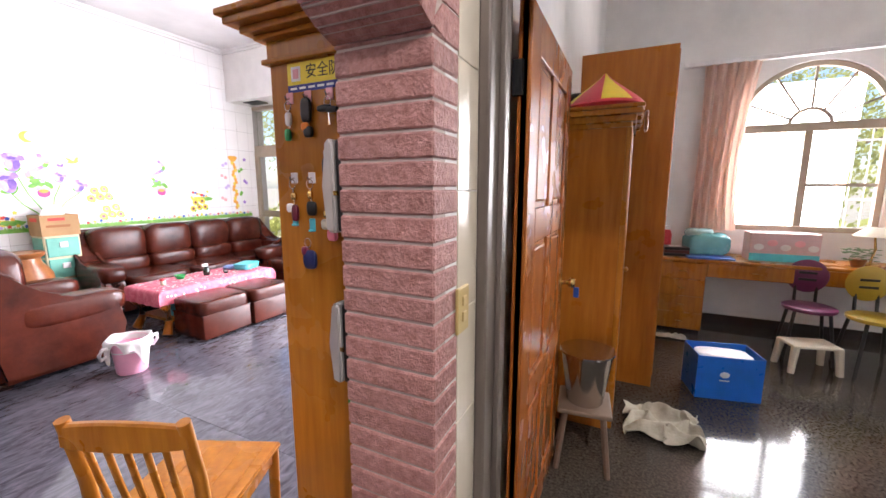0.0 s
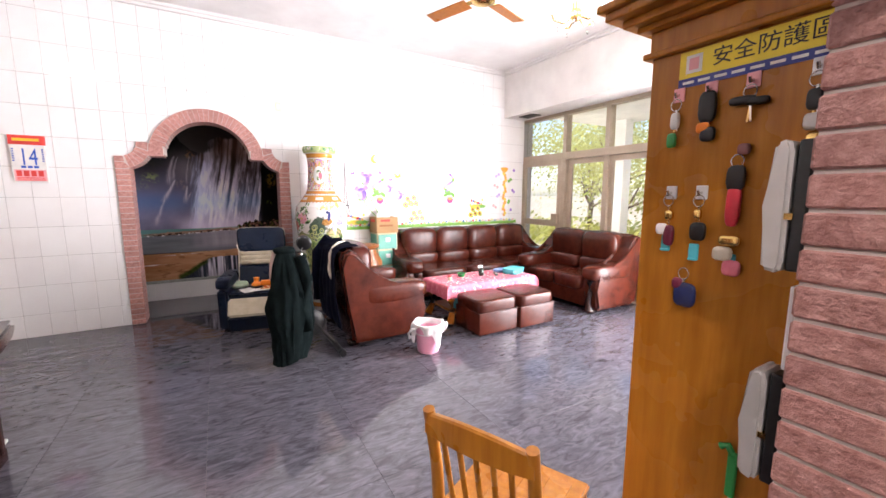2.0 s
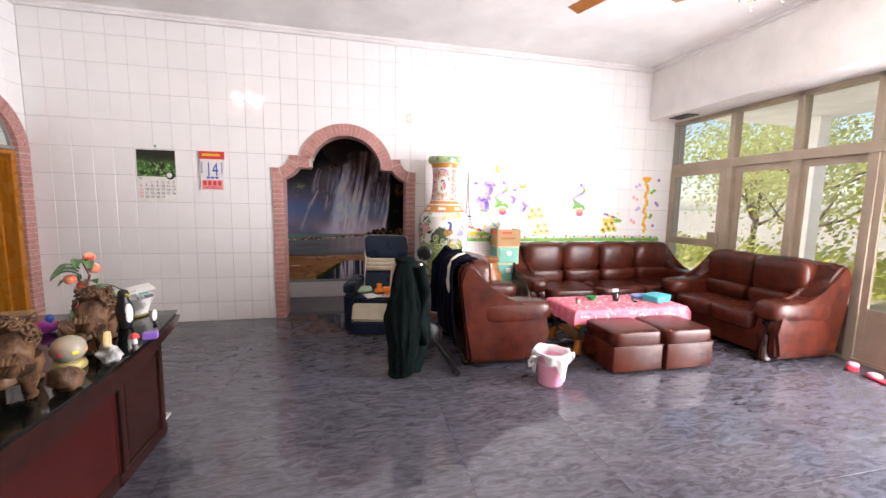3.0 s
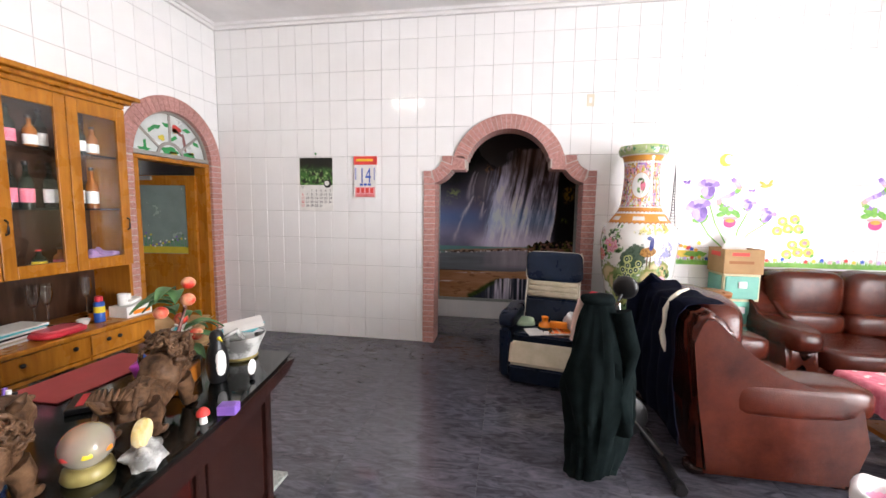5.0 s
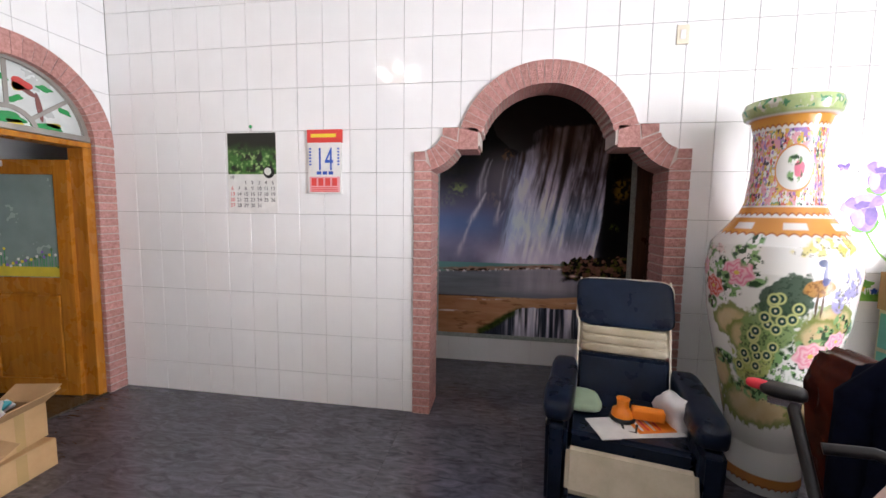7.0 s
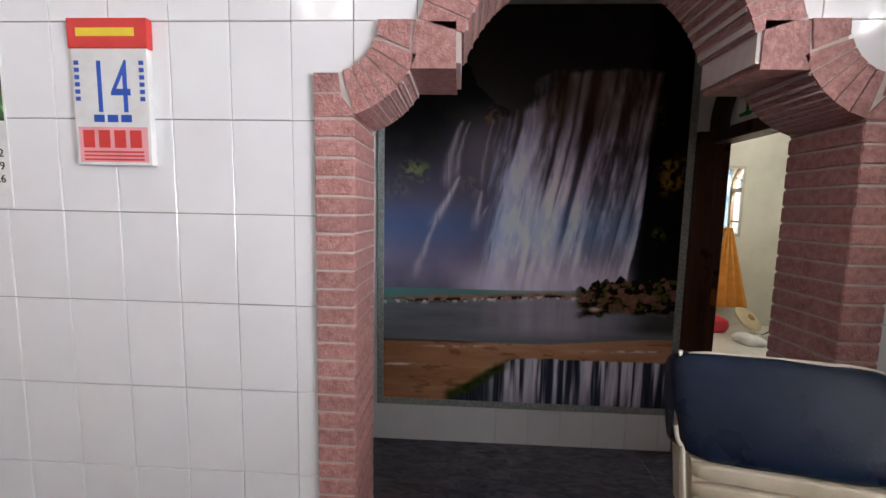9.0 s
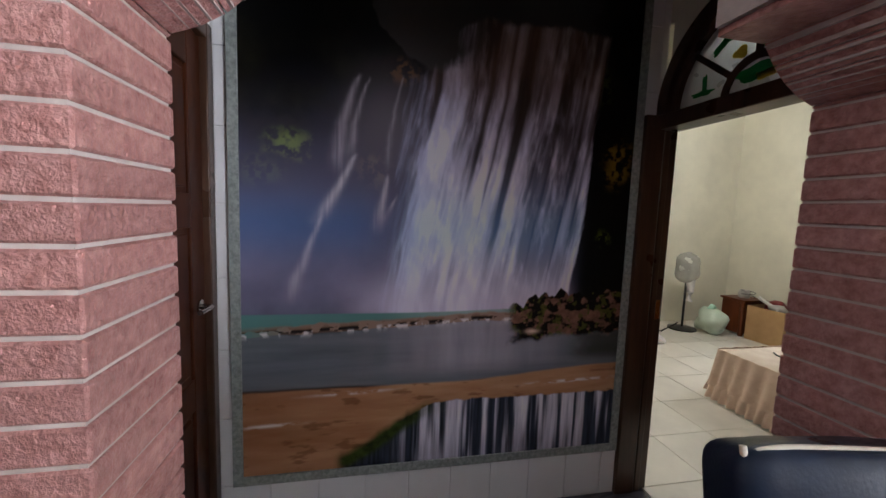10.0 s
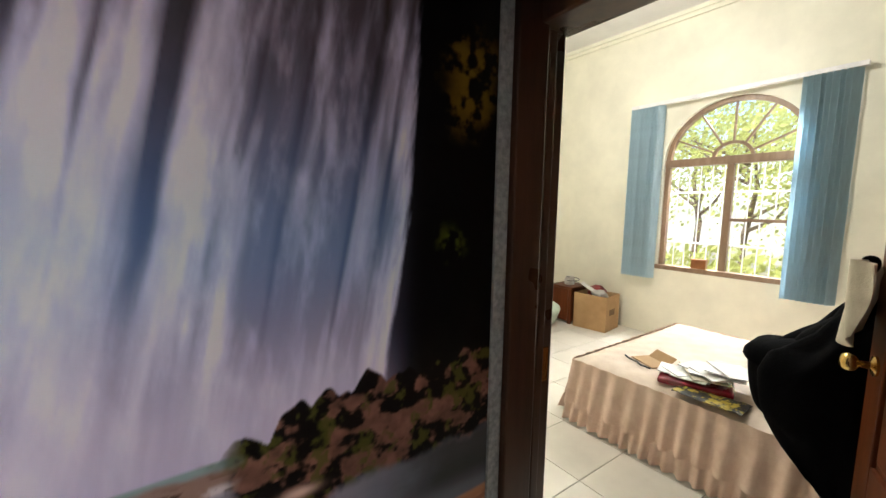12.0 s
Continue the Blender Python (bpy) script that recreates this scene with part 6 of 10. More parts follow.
def moon(t):
    pts = [(0.06 * math.cos(a), 0.06 * math.sin(a)) for a in np.linspace(0.6, 5.4, 16)] + [(0.03 + 0.045 * math.cos(a), 0.008 + 0.045 * math.sin(a)) for a in np.linspace(4.9, 1.1, 12)]
    part("crescent", one(plate, pts, "x", 0, 0.001), YELLOW_PRINT, t)


def bird(t):
    spot(t, 0, 0, 0.055, 0.018, ORANGE_PRINT, 3, 0.1, 0.2), spot(t, -0.035, 0.022, 0.034, 0.014, ORANGE_PRINT, 2, 0.2, -0.7), spot(t, 0.03, 0.028, 0.034, 0.014, ORANGE_PRINT, 2, 0.2, 0.9)


def butterfly(t):
    for w in (-1, 1):
        spot(t, 0.016 * w, 0.006, 0.018, 0.013, VIOLET_DARK, 2, 0.2, 0.6 * w)
        spot(t, 0.012 * w, -0.010, 0.011, 0.009, VIOLET, 2, 0.2, -0.5 * w)


sticker("bird_sticker", 2.29, 1.73, "orange flying bird wall sticker", bird)
sticker("butterfly_sticker", 1.60, 1.76, "small violet butterfly wall sticker", butterfly)
sticker("butterfly_sticker", 2.17, 1.68, "small violet butterfly wall sticker", butterfly)
sticker("moon_sticker", 1.93, 1.97, "yellow crescent moon wall sticker", moon)
t = thing("grass_border", pose(WX + 0.0005, 0, 0), "green grass and flower border sticker along the wall", "wall sticker")
part("strip", boxes((0, 0.0008, 1.40, 4.60, 0.965, 1.005)), LEAF_BRIGHT, t)
bm = bmesh.new()
for k in range(240):
    y = 1.40 + 3.2 * ((k * 0.618034) % 1)
    h = 0.02 + 0.035 * ((k * 0.37) % 1)
    plate(bm, [(y - 0.006, 1.004), (y + 0.006, 1.004), (y + 0.008 * math.sin(k), 1.004 + h)], "x", 0, 0.0006)
ob = part("blade_row", bm, LEAF_BRIGHT, t)
for k in range(48):
    spot(t, 1.43 + 3.15 * k / 48, 1.022 + 0.022 * ((k * 0.37) % 1), 0.017, 0.017, (YELLOW_PRINT, INK_BLUE, INK_PINK, VIOLET_PALE, INK_RED)[k % 5], 5, 0.25)

# ---------------------------------------------------------------- calendars and switch
t = thing("photo_calendar", pose(WX, -2.23, 1.44), "wall calendar with a photo of green plants", "calendar")
part("board", boxes((0.001, 0.005, -0.20, 0.20, 0, 0.59), bevel=0.001), PAPER, t)
me = painted_grid("photo", 60, 46, lambda u, v: (u * 0 + 0.0056, -0.195 + u * 0.39, 0.285 + v * 0.30),
                  lambda u, v: mix(mix(np.zeros(u.shape + (3,)) + (0.01, 0.012, 0.008), (0.05, 0.16, 0.03), step(0.35, 0.6, fbm(u * 9, v * 7, 201)) * step(0.75, 0.35, v + 0.3 * (fbm(u * 4, v * 2, 207) - 0.5))), (0.34, 0.52, 0.20), step(0.58, 0.72, fbm(u * 20, v * 16, 205)) * step(0.7, 0.4, v)), print_mat("calendar_photo", 0.4))
o = new("photo", me)
o.parent = t
FACE = Matrix(((0, 0, 1, 0), (1, 0, 0, 0), (0, 1, 0, 0), (0, 0, 0, 1)))     # a page that faces +x
num = 1
for r_ in range(5):
    for c_ in range(7):
        if (r_ == 0 and c_ < 2) or num > 31: continue
        lettering("date", str(num), 0.038, Matrix.Translation((0.0062, -0.165 + 0.055 * c_, 0.222 - 0.042 * r_)) @ FACE, INK_RED if c_ == 0 else INK, t)
        num += 1
lettering("month", "10", 0.035, Matrix.Translation((0.0062, -0.165, 0.262)) @ FACE, INK, t)
part("emblem", one(pillow, (0.006, 0.135, 0.30), (0.002, 0.045, 0.045), 1, 20), BLACK, t, "round black and white mark")
part("emblem_face", one(pillow, (0.0085, 0.128, 0.305), (0.001, 0.028, 0.028), 1, 16), PAPER, t)
part("pin", one(pillow, (0.008, 0, 0.63), (0.008, 0.012, 0.012), 1, 12), G_GREEN, t, "green drawing pin")
part("cord", one(rod, (0.004, 0, 0.585), (0.004, 0, 0.63), 0.0015, 6), INK, t)
t = thing("tear_off_calendar", pose(WX, -1.65, 1.585), "tear-off wall calendar with a red head and blue number", "calendar")
part("block", boxes((0.001, 0.022, -0.125, 0.125, 0, 0.36), bevel=0.002), PAPER, t)
part("header", boxes((0.001, 0.025, -0.13, 0.13, 0.36, 0.45), bevel=0.002), INK_RED, t, "red printed header")
lettering("number", "14", 0.17, Matrix.Translation((0.0226, 0.0, 0.235)) @ FACE @ Matrix.Diagonal((0.82, 1.35, 1, 1)), INK_BLUE, t)
part("gold_print", boxes((0.0252, 0.0258, -0.10, 0.09, 0.395, 0.42)), YELLOW, t)
for k, y in enumerate((-0.108, 0.105)):
    for q in range(6):
        part("print_bar", boxes((0.0222, 0.0228, y - 0.008, y + 0.008, 0.20 + 0.022 * q, 0.213 + 0.022 * q)), INK_BLUE, t)
for q in range(3):
    part("print_bar", boxes((0.0222, 0.0228, -0.06 + 0.045 * q, -0.025 + 0.045 * q, 0.135, 0.158)), INK_BLUE, t)
part("pink_field", boxes((0.0218, 0.0224, -0.115, 0.115, 0.01, 0.12)), INK_PINK, t)
for q in range(4):
    part("print_bar", boxes((0.0226, 0.0232, -0.10 + 0.052 * q, -0.062 + 0.052 * q, 0.055, 0.11)), INK_RED, t)
for q in range(3):
    part("print_bar", boxes((0.0226, 0.0232, -0.10, 0.10, 0.015 + 0.012 * q, 0.021 + 0.012 * q)), INK_RED, t)
t = thing("wall_socket", pose(WX, 0.67, 2.50), "beige wall plate high on the tiles", "socket")
part("plate", boxes((0, 0.008, -0.035, 0.035, 0, 0.115), bevel=0.003), CREAM_TILE, t)
part("insert", boxes((0.008, 0.011, -0.015, 0.015, 0.03, 0.085), bevel=0.002), WHITE_PLASTIC, t)

# ---------------------------------------------------------------- ceiling fan and lamps
fan = thing("ceiling_fan", pose(-3.25, 1.97, 3.10), "brown ceiling fan with four wooden blades", "fan")
part("rod", one(rod, (0, 0, 0.05), (0, 0, 0.40), 0.012, 10), BRASS, fan, smooth=True)
part("canopy", one(lathe, [(0.02, 0.33), (0.06, 0.36), (0.065, 0.40)], 20), BRASS, fan, smooth=True)
part("motor", one(lathe, [(0.05, -0.05), (0.10, -0.03), (0.11, 0.02), (0.09, 0.05), (0.03, 0.06)], 24), BRASS, fan, smooth=True)
for k in range(4):
    m = pose(0, 0, 0, 0, 0, 199 + 90 * k) @ pose(0, 0, 0, 10, 0, 0)
    part("blade", one(slab, [(0.16, -0.004), (0.59, -0.004), (0.60, 0.004), (0.16, 0.004)], -0.065, 0.065, 0.003), OAK_DARK, fan, "", False, m)
    part("blade_arm", boxes((0.09, 0.20, -0.02, 0.02, -0.003, 0.009), bevel=0.003), BRASS, fan, "", False, m)


def chandelier(m):
    t = thing("chandelier", m, "brass chandelier with lit white bulbs near the ceiling", "lamp", "chandeliers")
    part("canopy", one(lathe, [(0.02, 0.36), (0.06, 0.37), (0.07, 0.395)], 20), BRASS, t, smooth=True)
    part("rod", one(rod, (0, 0, 0.0), (0, 0, 0.37), 0.008, 8), BRASS, t, smooth=True)
    part("hub", one(pillow, (0, 0, 0.02), (0.05, 0.05, 0.06), 0.9, 18), BRASS, t, smooth=True)
    for k in range(5):
        a = 2 * math.pi * k / 5 + 0.3
        ca, sa = math.cos(a), math.sin(a)
        arm = part("arm", one(tube, [(0.03 * ca, 0.03 * sa, 0.0), (0.12 * ca, 0.12 * sa, -0.05), (0.20 * ca, 0.20 * sa, -0.02), (0.22 * ca, 0.22 * sa, 0.03)], 0.008, 8), BRASS, t, smooth=True)
        part("bulb", one(pillow, (0.22 * ca, 0.22 * sa, 0.085), (0.03, 0.03, 0.045), 1, 14), BULB, arm, "lit bulb", True)
        part("crystal", one(pillow, (0.16 * ca, 0.16 * sa, -0.10), (0.012, 0.012, 0.022), 1, 8), GLASS, t)
    return t


chandelier(pose(-3.10, 2.92, 3.10))
chandelier(pose(-3.60, -1.75, 3.10))
# ---------------------------------------------------------------- bow-fronted desk
def desk_front(x):
    return -0.965 - 0.135 * ((x + 2.2) / 1.15) ** 2


desk = thing("desk", pose(0, 0, 0), "dark rosewood desk with a bowed front and glass top", "desk")
xs = [-3.35 + 2.3 * i / 24 for i in range(25)]
outline = [(x, desk_front(x)) for x in xs] + [(-1.05, -1.92), (-3.35, -1.92)]
inner = [(x, desk_front(x) - 0.012) for x in xs] + [(-1.062, -1.91), (-3.338, -1.91)]


def flat_slab(pts, z0, z1, bev):
    bm = bmesh.new()
    plate(bm, pts, "z", z0, z1)
    es = [e for e in bm.edges if abs(e.verts[0].co.z - e.verts[1].co.z) < 1e-5]
    bmesh.ops.bevel(bm, geom=es, offset=bev, segments=3, affect="EDGES")
    return bm


part("desktop", flat_slab(outline, 0.715, 0.768, 0.02), ROSEWOOD, desk, smooth=True)
part("glass_top", flat_slab(inner, 0.769, 0.779, 0.003), DARKGLASS, desk, "dark reflecting glass sheet", True)
apron = [(x, desk_front(x) - 0.07) for x in xs if -3.25 < x < -1.15]
part("apron", flat_slab(apron + [(apron[-1][0], apron[-1][1] - 0.03), *[(x, y - 0.03) for x, y in apron[::-1][1:-1]], (apron[0][0], apron[0][1] - 0.03)], 0.62, 0.714, 0.004), ROSEWOOD, desk)
for x0, x1 in ((-3.29, -2.82), (-1.58, -1.11)):
    mid = (x0 + x1) / 2
    part("pedestal", boxes((x0, x1, -1.84, -1.20, 0.04, 0.714), bevel=0.008), ROSEWOOD, desk)
    part("plinth", boxes((x0 - 0.015, x1 + 0.015, -1.85, -1.185, 0.0, 0.07), bevel=0.006), ROSEWOOD, desk)
    part("front_panel", boxes((x0 + 0.07, x1 - 0.07, -1.20, -1.188, 0.14, 0.62), bevel=0.006), ROSEWOOD, desk)
    part("side_panel", boxes((x0 - 0.012, x0, -1.72, -1.30, 0.14, 0.62), bevel=0.005), ROSEWOOD, desk)
    for x in (x0 + 0.03, x1 - 0.03):
        part("corner_post", boxes((x - 0.02, x + 0.02, -1.205, -1.18, 0.07, 0.71), bevel=0.006), ROSEWOOD, desk)
part("modesty_panel", boxes((-2.82, -1.58, -1.22, -1.20, 0.08, 0.70)), plain("red_rosewood_panel", (0.040, 0.005, 0.004), 0.15), desk, "glossy red-brown panel")
part("kick_board", boxes((-2.82, -1.58, -1.225, -1.195, 0.0, 0.08)), ROSEWOOD, desk)
t = thing("floor_board", pose(-3.46, -1.36, 0), "grey stone offcut on the floor by the desk", "slab")
part("body", boxes((-0.07, 0.10, -0.10, 0.10, 0, 0.02), bevel=0.003), MARBLE_TRIM, t)

# ---------------------------------------------------------------- ornaments on the desk
DZ = 0.78


def carved_lion(m, s, label):
    """A root-wood beast with a curly mane, left as one plain shape."""
    bm = bmesh.new()
    pillow(bm, (-0.02, 0, 0.12), (0.16, 0.065, 0.06), 0.8, 30, 0.022, 26)
    pillow(bm, (0.08, 0, 0.165), (0.085, 0.075, 0.085), 0.9, 30, 0.02, 28)
    pillow(bm, (0.155, 0, 0.235), (0.075, 0.07, 0.07), 0.85, 32, 0.016, 34)
    pillow(bm, (0.215, 0, 0.215), (0.045, 0.05, 0.030), 0.7, 20, 0.008, 40)
    pillow(bm, (0.205, 0, 0.180), (0.040, 0.042, 0.014), 0.7, 18, 0.006, 40)
    for w in (-1, 1):
        pillow(bm, (0.215, 0.032 * w, 0.258), (0.014, 0.014, 0.014), 1, 12)
        pillow(bm, (0.205, 0.035 * w, 0.276), (0.022, 0.024, 0.009), 0.8, 12, 0.004, 60)
        pillow(bm, (0.252, 0.018 * w, 0.228), (0.013, 0.015, 0.012), 1, 12)
        tube(bm, [(0.13, 0.055 * w, 0.28), (0.125, 0.075 * w, 0.305), (0.14, 0.08 * w, 0.32)], [0.018, 0.015, 0.004], 8)
    rl = random.Random(int(s * 1000))
    for k in range(64):
        a, b = rl.uniform(0, 2 * math.pi), rl.uniform(-0.75, 0.55)
        e = Vector((-0.35 + b, math.sin(a), math.cos(a))).normalized()
        c = Vector((0.125, 0, 0.225)) + Vector((e.x * 0.085, e.y * 0.082, e.z * 0.088))
        u = e.orthogonal().normalized()
        v = e.cross(u)
        turn = rl.choice((-1, 1))
        curl = [c + e * (0.004 + 0.012 * q) + (u * math.cos(turn * q * 5.2 + k) + v * math.sin(turn * q * 5.2 + k)) * (0.021 * (1 - q) + 0.003) for q in [j / 8 for j in range(9)]]
        tube(bm, curl, [0.009 - 0.006 * j / 8 for j in range(9)], 6)
    for k in range(26):
        x, a = -0.15 + 0.23 * rl.random(), rl.uniform(-1.5, 1.5)
        p = Vector((x, 0.062 * math.sin(a), 0.12 + 0.058 * math.cos(a)))
        tube(bm, [p, p + Vector((-0.03, 0.006, 0.006)), p + Vector((-0.05, 0.0, -0.012)), p + Vector((-0.06, -0.01, -0.022))], [0.004, 0.009, 0.007, 0.002], 6)
    for x, y, lean in ((0.11, 0.055, 0.05), (0.10, -0.055, 0.02), (-0.12, 0.06, -0.02), (-0.12, -0.06, 0.01)):
        tube(bm, [(x, y, 0.13), (x + 0.015, y * 1.25, 0.085), (x + lean, y * 1.15, 0.035), (x + lean + 0.01, y * 1.2, 0.016)], [0.042, 0.032, 0.022, 0.024], 12)
        for q in (-1, 0, 1):
            pillow(bm, (x + lean + 0.035, y * 1.2 + 0.013 * q, 0.012), (0.024, 0.009, 0.012), 0.9, 10)
    for k in range(9):
        a = (k - 4) * 0.32
        tube(bm, [(-0.15, 0.012 * a, 0.14), (-0.20, 0.045 * math.sin(a), 0.17 + 0.02 * math.cos(3 * a)), (-0.215, 0.06 * math.sin(a), 0.195), (-0.195, 0.065 * math.sin(a), 0.205 + 0.02 * math.cos(a))], [0.016, 0.018, 0.012, 0.003], 8)
    bmesh.ops.scale(bm, vec=(s, s, s), verts=bm.verts)
    ob = new("lion_statue", mesh_of("lion_statue", bm, CARVED, True))
    ob.matrix_world = m
    return tagged(ob, label, "carving", "root-wood carvings")


carved_lion(pose(-2.24, -1.19, DZ, 0, 0, 207), 0.80, "carved brown root-wood lion on the desk")
carved_lion(pose(-2.70, -1.21, DZ, 0, 0, 196), 0.82, "carved brown root-wood lion beside a fruit plant")
t = thing("root_ball", pose(-2.25, -1.035, DZ), "small carved openwork wooden ball", "carving")
part("body", one(pillow, (0, 0, 0.04), (0.045, 0.045, 0.04), 0.9, 22, 0.018, 40), CARVED, t, smooth=True)
t = thing("snow_globe", pose(-2.455, -1.145, DZ), "glass globe ornament with red and gold inside", "ornament")
part("base", one(lathe, [(0.05, 0), (0.055, 0.01), (0.05, 0.03), (0.04, 0.035)], 20), plain("olive_gold", (0.36, 0.30, 0.10), 0.35), t, smooth=True)
part("dome", one(pillow, (0, 0, 0.08), (0.058, 0.058, 0.055), 1, 20), plain("milky_glass", (0.62, 0.60, 0.50), 0.05, transmission=0.6), t, smooth=True)
for k in range(7):
    part("figure", one(pillow, (0.036 * math.cos(k * 0.9), 0.036 * math.sin(k * 0.9), 0.075), (0.024, 0.024, 0.016), 1, 10), (INK_RED, YELLOW, ORANGE_PLASTIC)[k % 3], t, smooth=True)
t = thing("agate_slice", pose(-2.51, -1.04, DZ, 0, 0, 20), "yellow agate slice on a silver-grey foot", "ornament")
part("slice", one(lathe, [(0.008, -0.008), (0.034, -0.009), (0.038, 0), (0.034, 0.009), (0.008, 0.008)], 26), surface("agate", (0.62, 0.42, 0.10), (0.78, 0.70, 0.45), 0.1, scale=20), t, "", True, pose(0, 0, 0.092, 90, 0, 0))
part("foot", one(pillow, (0, 0, 0.03), (0.055, 0.035, 0.035), 0.8, 20, 0.03, 34), STONEBASE, t, smooth=True)
t = thing("mushroom_figure", pose(-2.72, -1.045, DZ), "small red and white toadstool ornament", "ornament")
part("stalk", one(lathe, [(0.012, 0), (0.010, 0.02), (0.009, 0.032)], 14), PAPER, t, smooth=True)
part("cap", one(lathe, [(0.020, 0.028), (0.018, 0.040), (0.008, 0.05), (0.002, 0.052)], 18), INK_RED, t, smooth=True)
t = thing("purple_block", pose(-2.79, -1.01, DZ, 0, 0, 15), "small purple glass block", "block")
part("body", boxes((-0.022, 0.022, -0.03, 0.03, 0, 0.032), bevel=0.004), PURPLE, t)
t = thing("penguin_ornament", pose(-3.0, -1.22, DZ, 0, 0, 60), "black and white upright wooden ornament with yellow tip", "ornament")
bm = one(lathe, [(0.028, 0), (0.035, 0.02), (0.042, 0.08), (0.034, 0.13), (0.022, 0.155), (0.026, 0.18), (0.020, 0.20), (0.004, 0.208)], 18)
part("body", bm, BLACK, t, smooth=True)
part("front", one(pillow, (0.026, 0, 0.08), (0.02, 0.022, 0.055), 0.9, 14), PAPER, t, smooth=True)
part("tip", one(tube, [(0.02, 0, 0.178), (0.05, 0, 0.172)], [0.009, 0.003], 8), YELLOW, t, smooth=True)
t = thing("wooden_tray", pose(-2.93, -1.33, DZ, 0, 0, 25), "orange-brown wooden box on the desk", "box")
part("body", boxes((-0.09, 0.09, -0.05, 0.05, 0, 0.07), bevel=0.006), OAK_DARK, t)
t = thing("spoon_mirror", pose(-3.04, -1.10, DZ), "white oval spoon-shaped ornament standing up", "ornament")
part("bowl", one(pillow, (0, 0, 0.05), (0.024, 0.008, 0.032), 1, 14), PAPER, t, smooth=True)
part("foot", one(pillow, (0, 0, 0.01), (0.012, 0.012, 0.012), 1, 10), BLACK, t, smooth=True)

t = thing("fruit_plant", pose(-3.02, -1.40, DZ), "artificial plant with green leaves and red-orange fruit", "plant")
part("pot", one(lathe, [(0.05, 0), (0.065, 0.03), (0.07, 0.08), (0.062, 0.085), (0.05, 0.07)], 20), BLACK, t, smooth=True)
part("stalk", one(tube, [(0, 0, 0.06), (0.02, 0.01, 0.18), (-0.01, 0.02, 0.28), (0.01, 0.0, 0.36)], [0.010, 0.008, 0.006, 0.003], 8), G_BROWN, t, smooth=True)
RIPE = surface("ripe_fruit", (0.62, 0.03, 0.015), (0.74, 0.42, 0.24), 0.35, scale=12, lo=0.42, hi=0.62)
for k in range(6):
    a, z = k * 1.9, 0.12 + 0.05 * k
    part("fruit", one(pillow, (0.06 * math.cos(a), 0.06 * math.sin(a), z), (0.027, 0.027, 0.025), 1, 14), RIPE, t, smooth=True)
for k in range(18):
    a, z = k * 2.4, 0.10 + 0.27 * ((k * 0.37) % 1)
    L = 0.10 + 0.06 * ((k * 0.61) % 1)
    def leaf(u, v, a=a, z=z, L=L):
        w = 0.026 * math.sin(math.pi * min(1, u * 0.97 + 0.03)) * (v - 0.5) * 2
        r = 0.02 + L * u
        return (r * math.cos(a) - w * math.sin(a), r * math.sin(a) + w * math.cos(a), z + 0.03 * math.sin(u * 3) - 0.03 * u + 0.012 * abs(v - 0.5))
    part("leaf", one(sheet, 8, 4, leaf, 0.001), LEAF_GREEN, t, smooth=True)

t = thing("basket", pose(-3.24, -1.30, DZ, 0, 0, 10), "grey marbled pottery basket full of papers", "basket")
part("bowl", one(lathe, [(0.065, 0), (0.07, 0.015), (0.085, 0.06), (0.11, 0.11), (0.105, 0.112), (0.08, 0.06), (0.06, 0.02)], 30), STONEBASE, t, smooth=True)
part("foot_ring", one(lathe, [(0.07, 0), (0.075, 0.008), (0.07, 0.016)], 30), plain("tarnished_gold", (0.34, 0.28, 0.10), 0.35, 0.6), t, smooth=True)
part("rim_loop", one(tube, [(0.10, 0.0, 0.10), (0.135, 0.01, 0.14), (0.12, 0.05, 0.165), (0.09, 0.06, 0.12)], 0.010, 8), STONEBASE, t, smooth=True)
for k in range(5):
    part("paper", boxes((-0.08, 0.08, -0.06, 0.06, 0, 0.0025)), CYAN_PLASTIC if k == 3 else PAPER, t, "", False, pose(0.01 * k - 0.02, 0.012 * k - 0.02, 0.10 + 0.014 * k, 6 * k - 14, 12 - 5 * k, 30 * k))
t = thing("pen_cup", pose(-2.50, -1.50, DZ), "blue cup holding pens and markers", "cup")
part("cup", one(lathe, [(0.035, 0), (0.045, 0.10), (0.042, 0.10), (0.033, 0.006)], 20), plain("blue_enamel", (0.03, 0.15, 0.32), 0.25), t, smooth=True)
for k in range(7):
    a = k * 0.9
    pen = part("pen", one(rod, (0.012 * math.cos(a), 0.012 * math.sin(a), 0.01), (0.04 * math.cos(a), 0.04 * math.sin(a), 0.15 + 0.01 * (k % 3)), 0.006, 8), (YELLOW, BLUE_PLASTIC, PAPER, BLACK, PURPLE)[k % 5], t, smooth=True)
t = thing("green_box", pose(-2.36, -1.50, DZ, 0, 0, 10), "dark green box on the desk", "box")
part("body", boxes((-0.08, 0.08, -0.04, 0.04, 0, 0.12), bevel=0.006), plain("dark_green_card", (0.008, 0.05, 0.022), 0.5), t)
t = thing("wooden_block", pose(-1.95, -1.09, DZ, 0, 0, 30), "pale wooden block on the desk", "block")
part("body", boxes((-0.075, 0.075, -0.03, 0.03, 0, 0.06), bevel=0.004), surface("pale_pine", (0.50, 0.34, 0.18), (0.62, 0.45, 0.27), 0.5, scale=8, stretch=(1, 6, 6)), t)
t = thing("purple_figure", pose(-2.98, -1.55, DZ), "small purple and blue plastic toy", "toy")
part("body", one(pillow, (0, 0, 0.03), (0.035, 0.035, 0.03), 0.8, 14, 0.015, 30), plain("magenta_plastic", (0.42, 0.04, 0.38), 0.35), t, smooth=True)
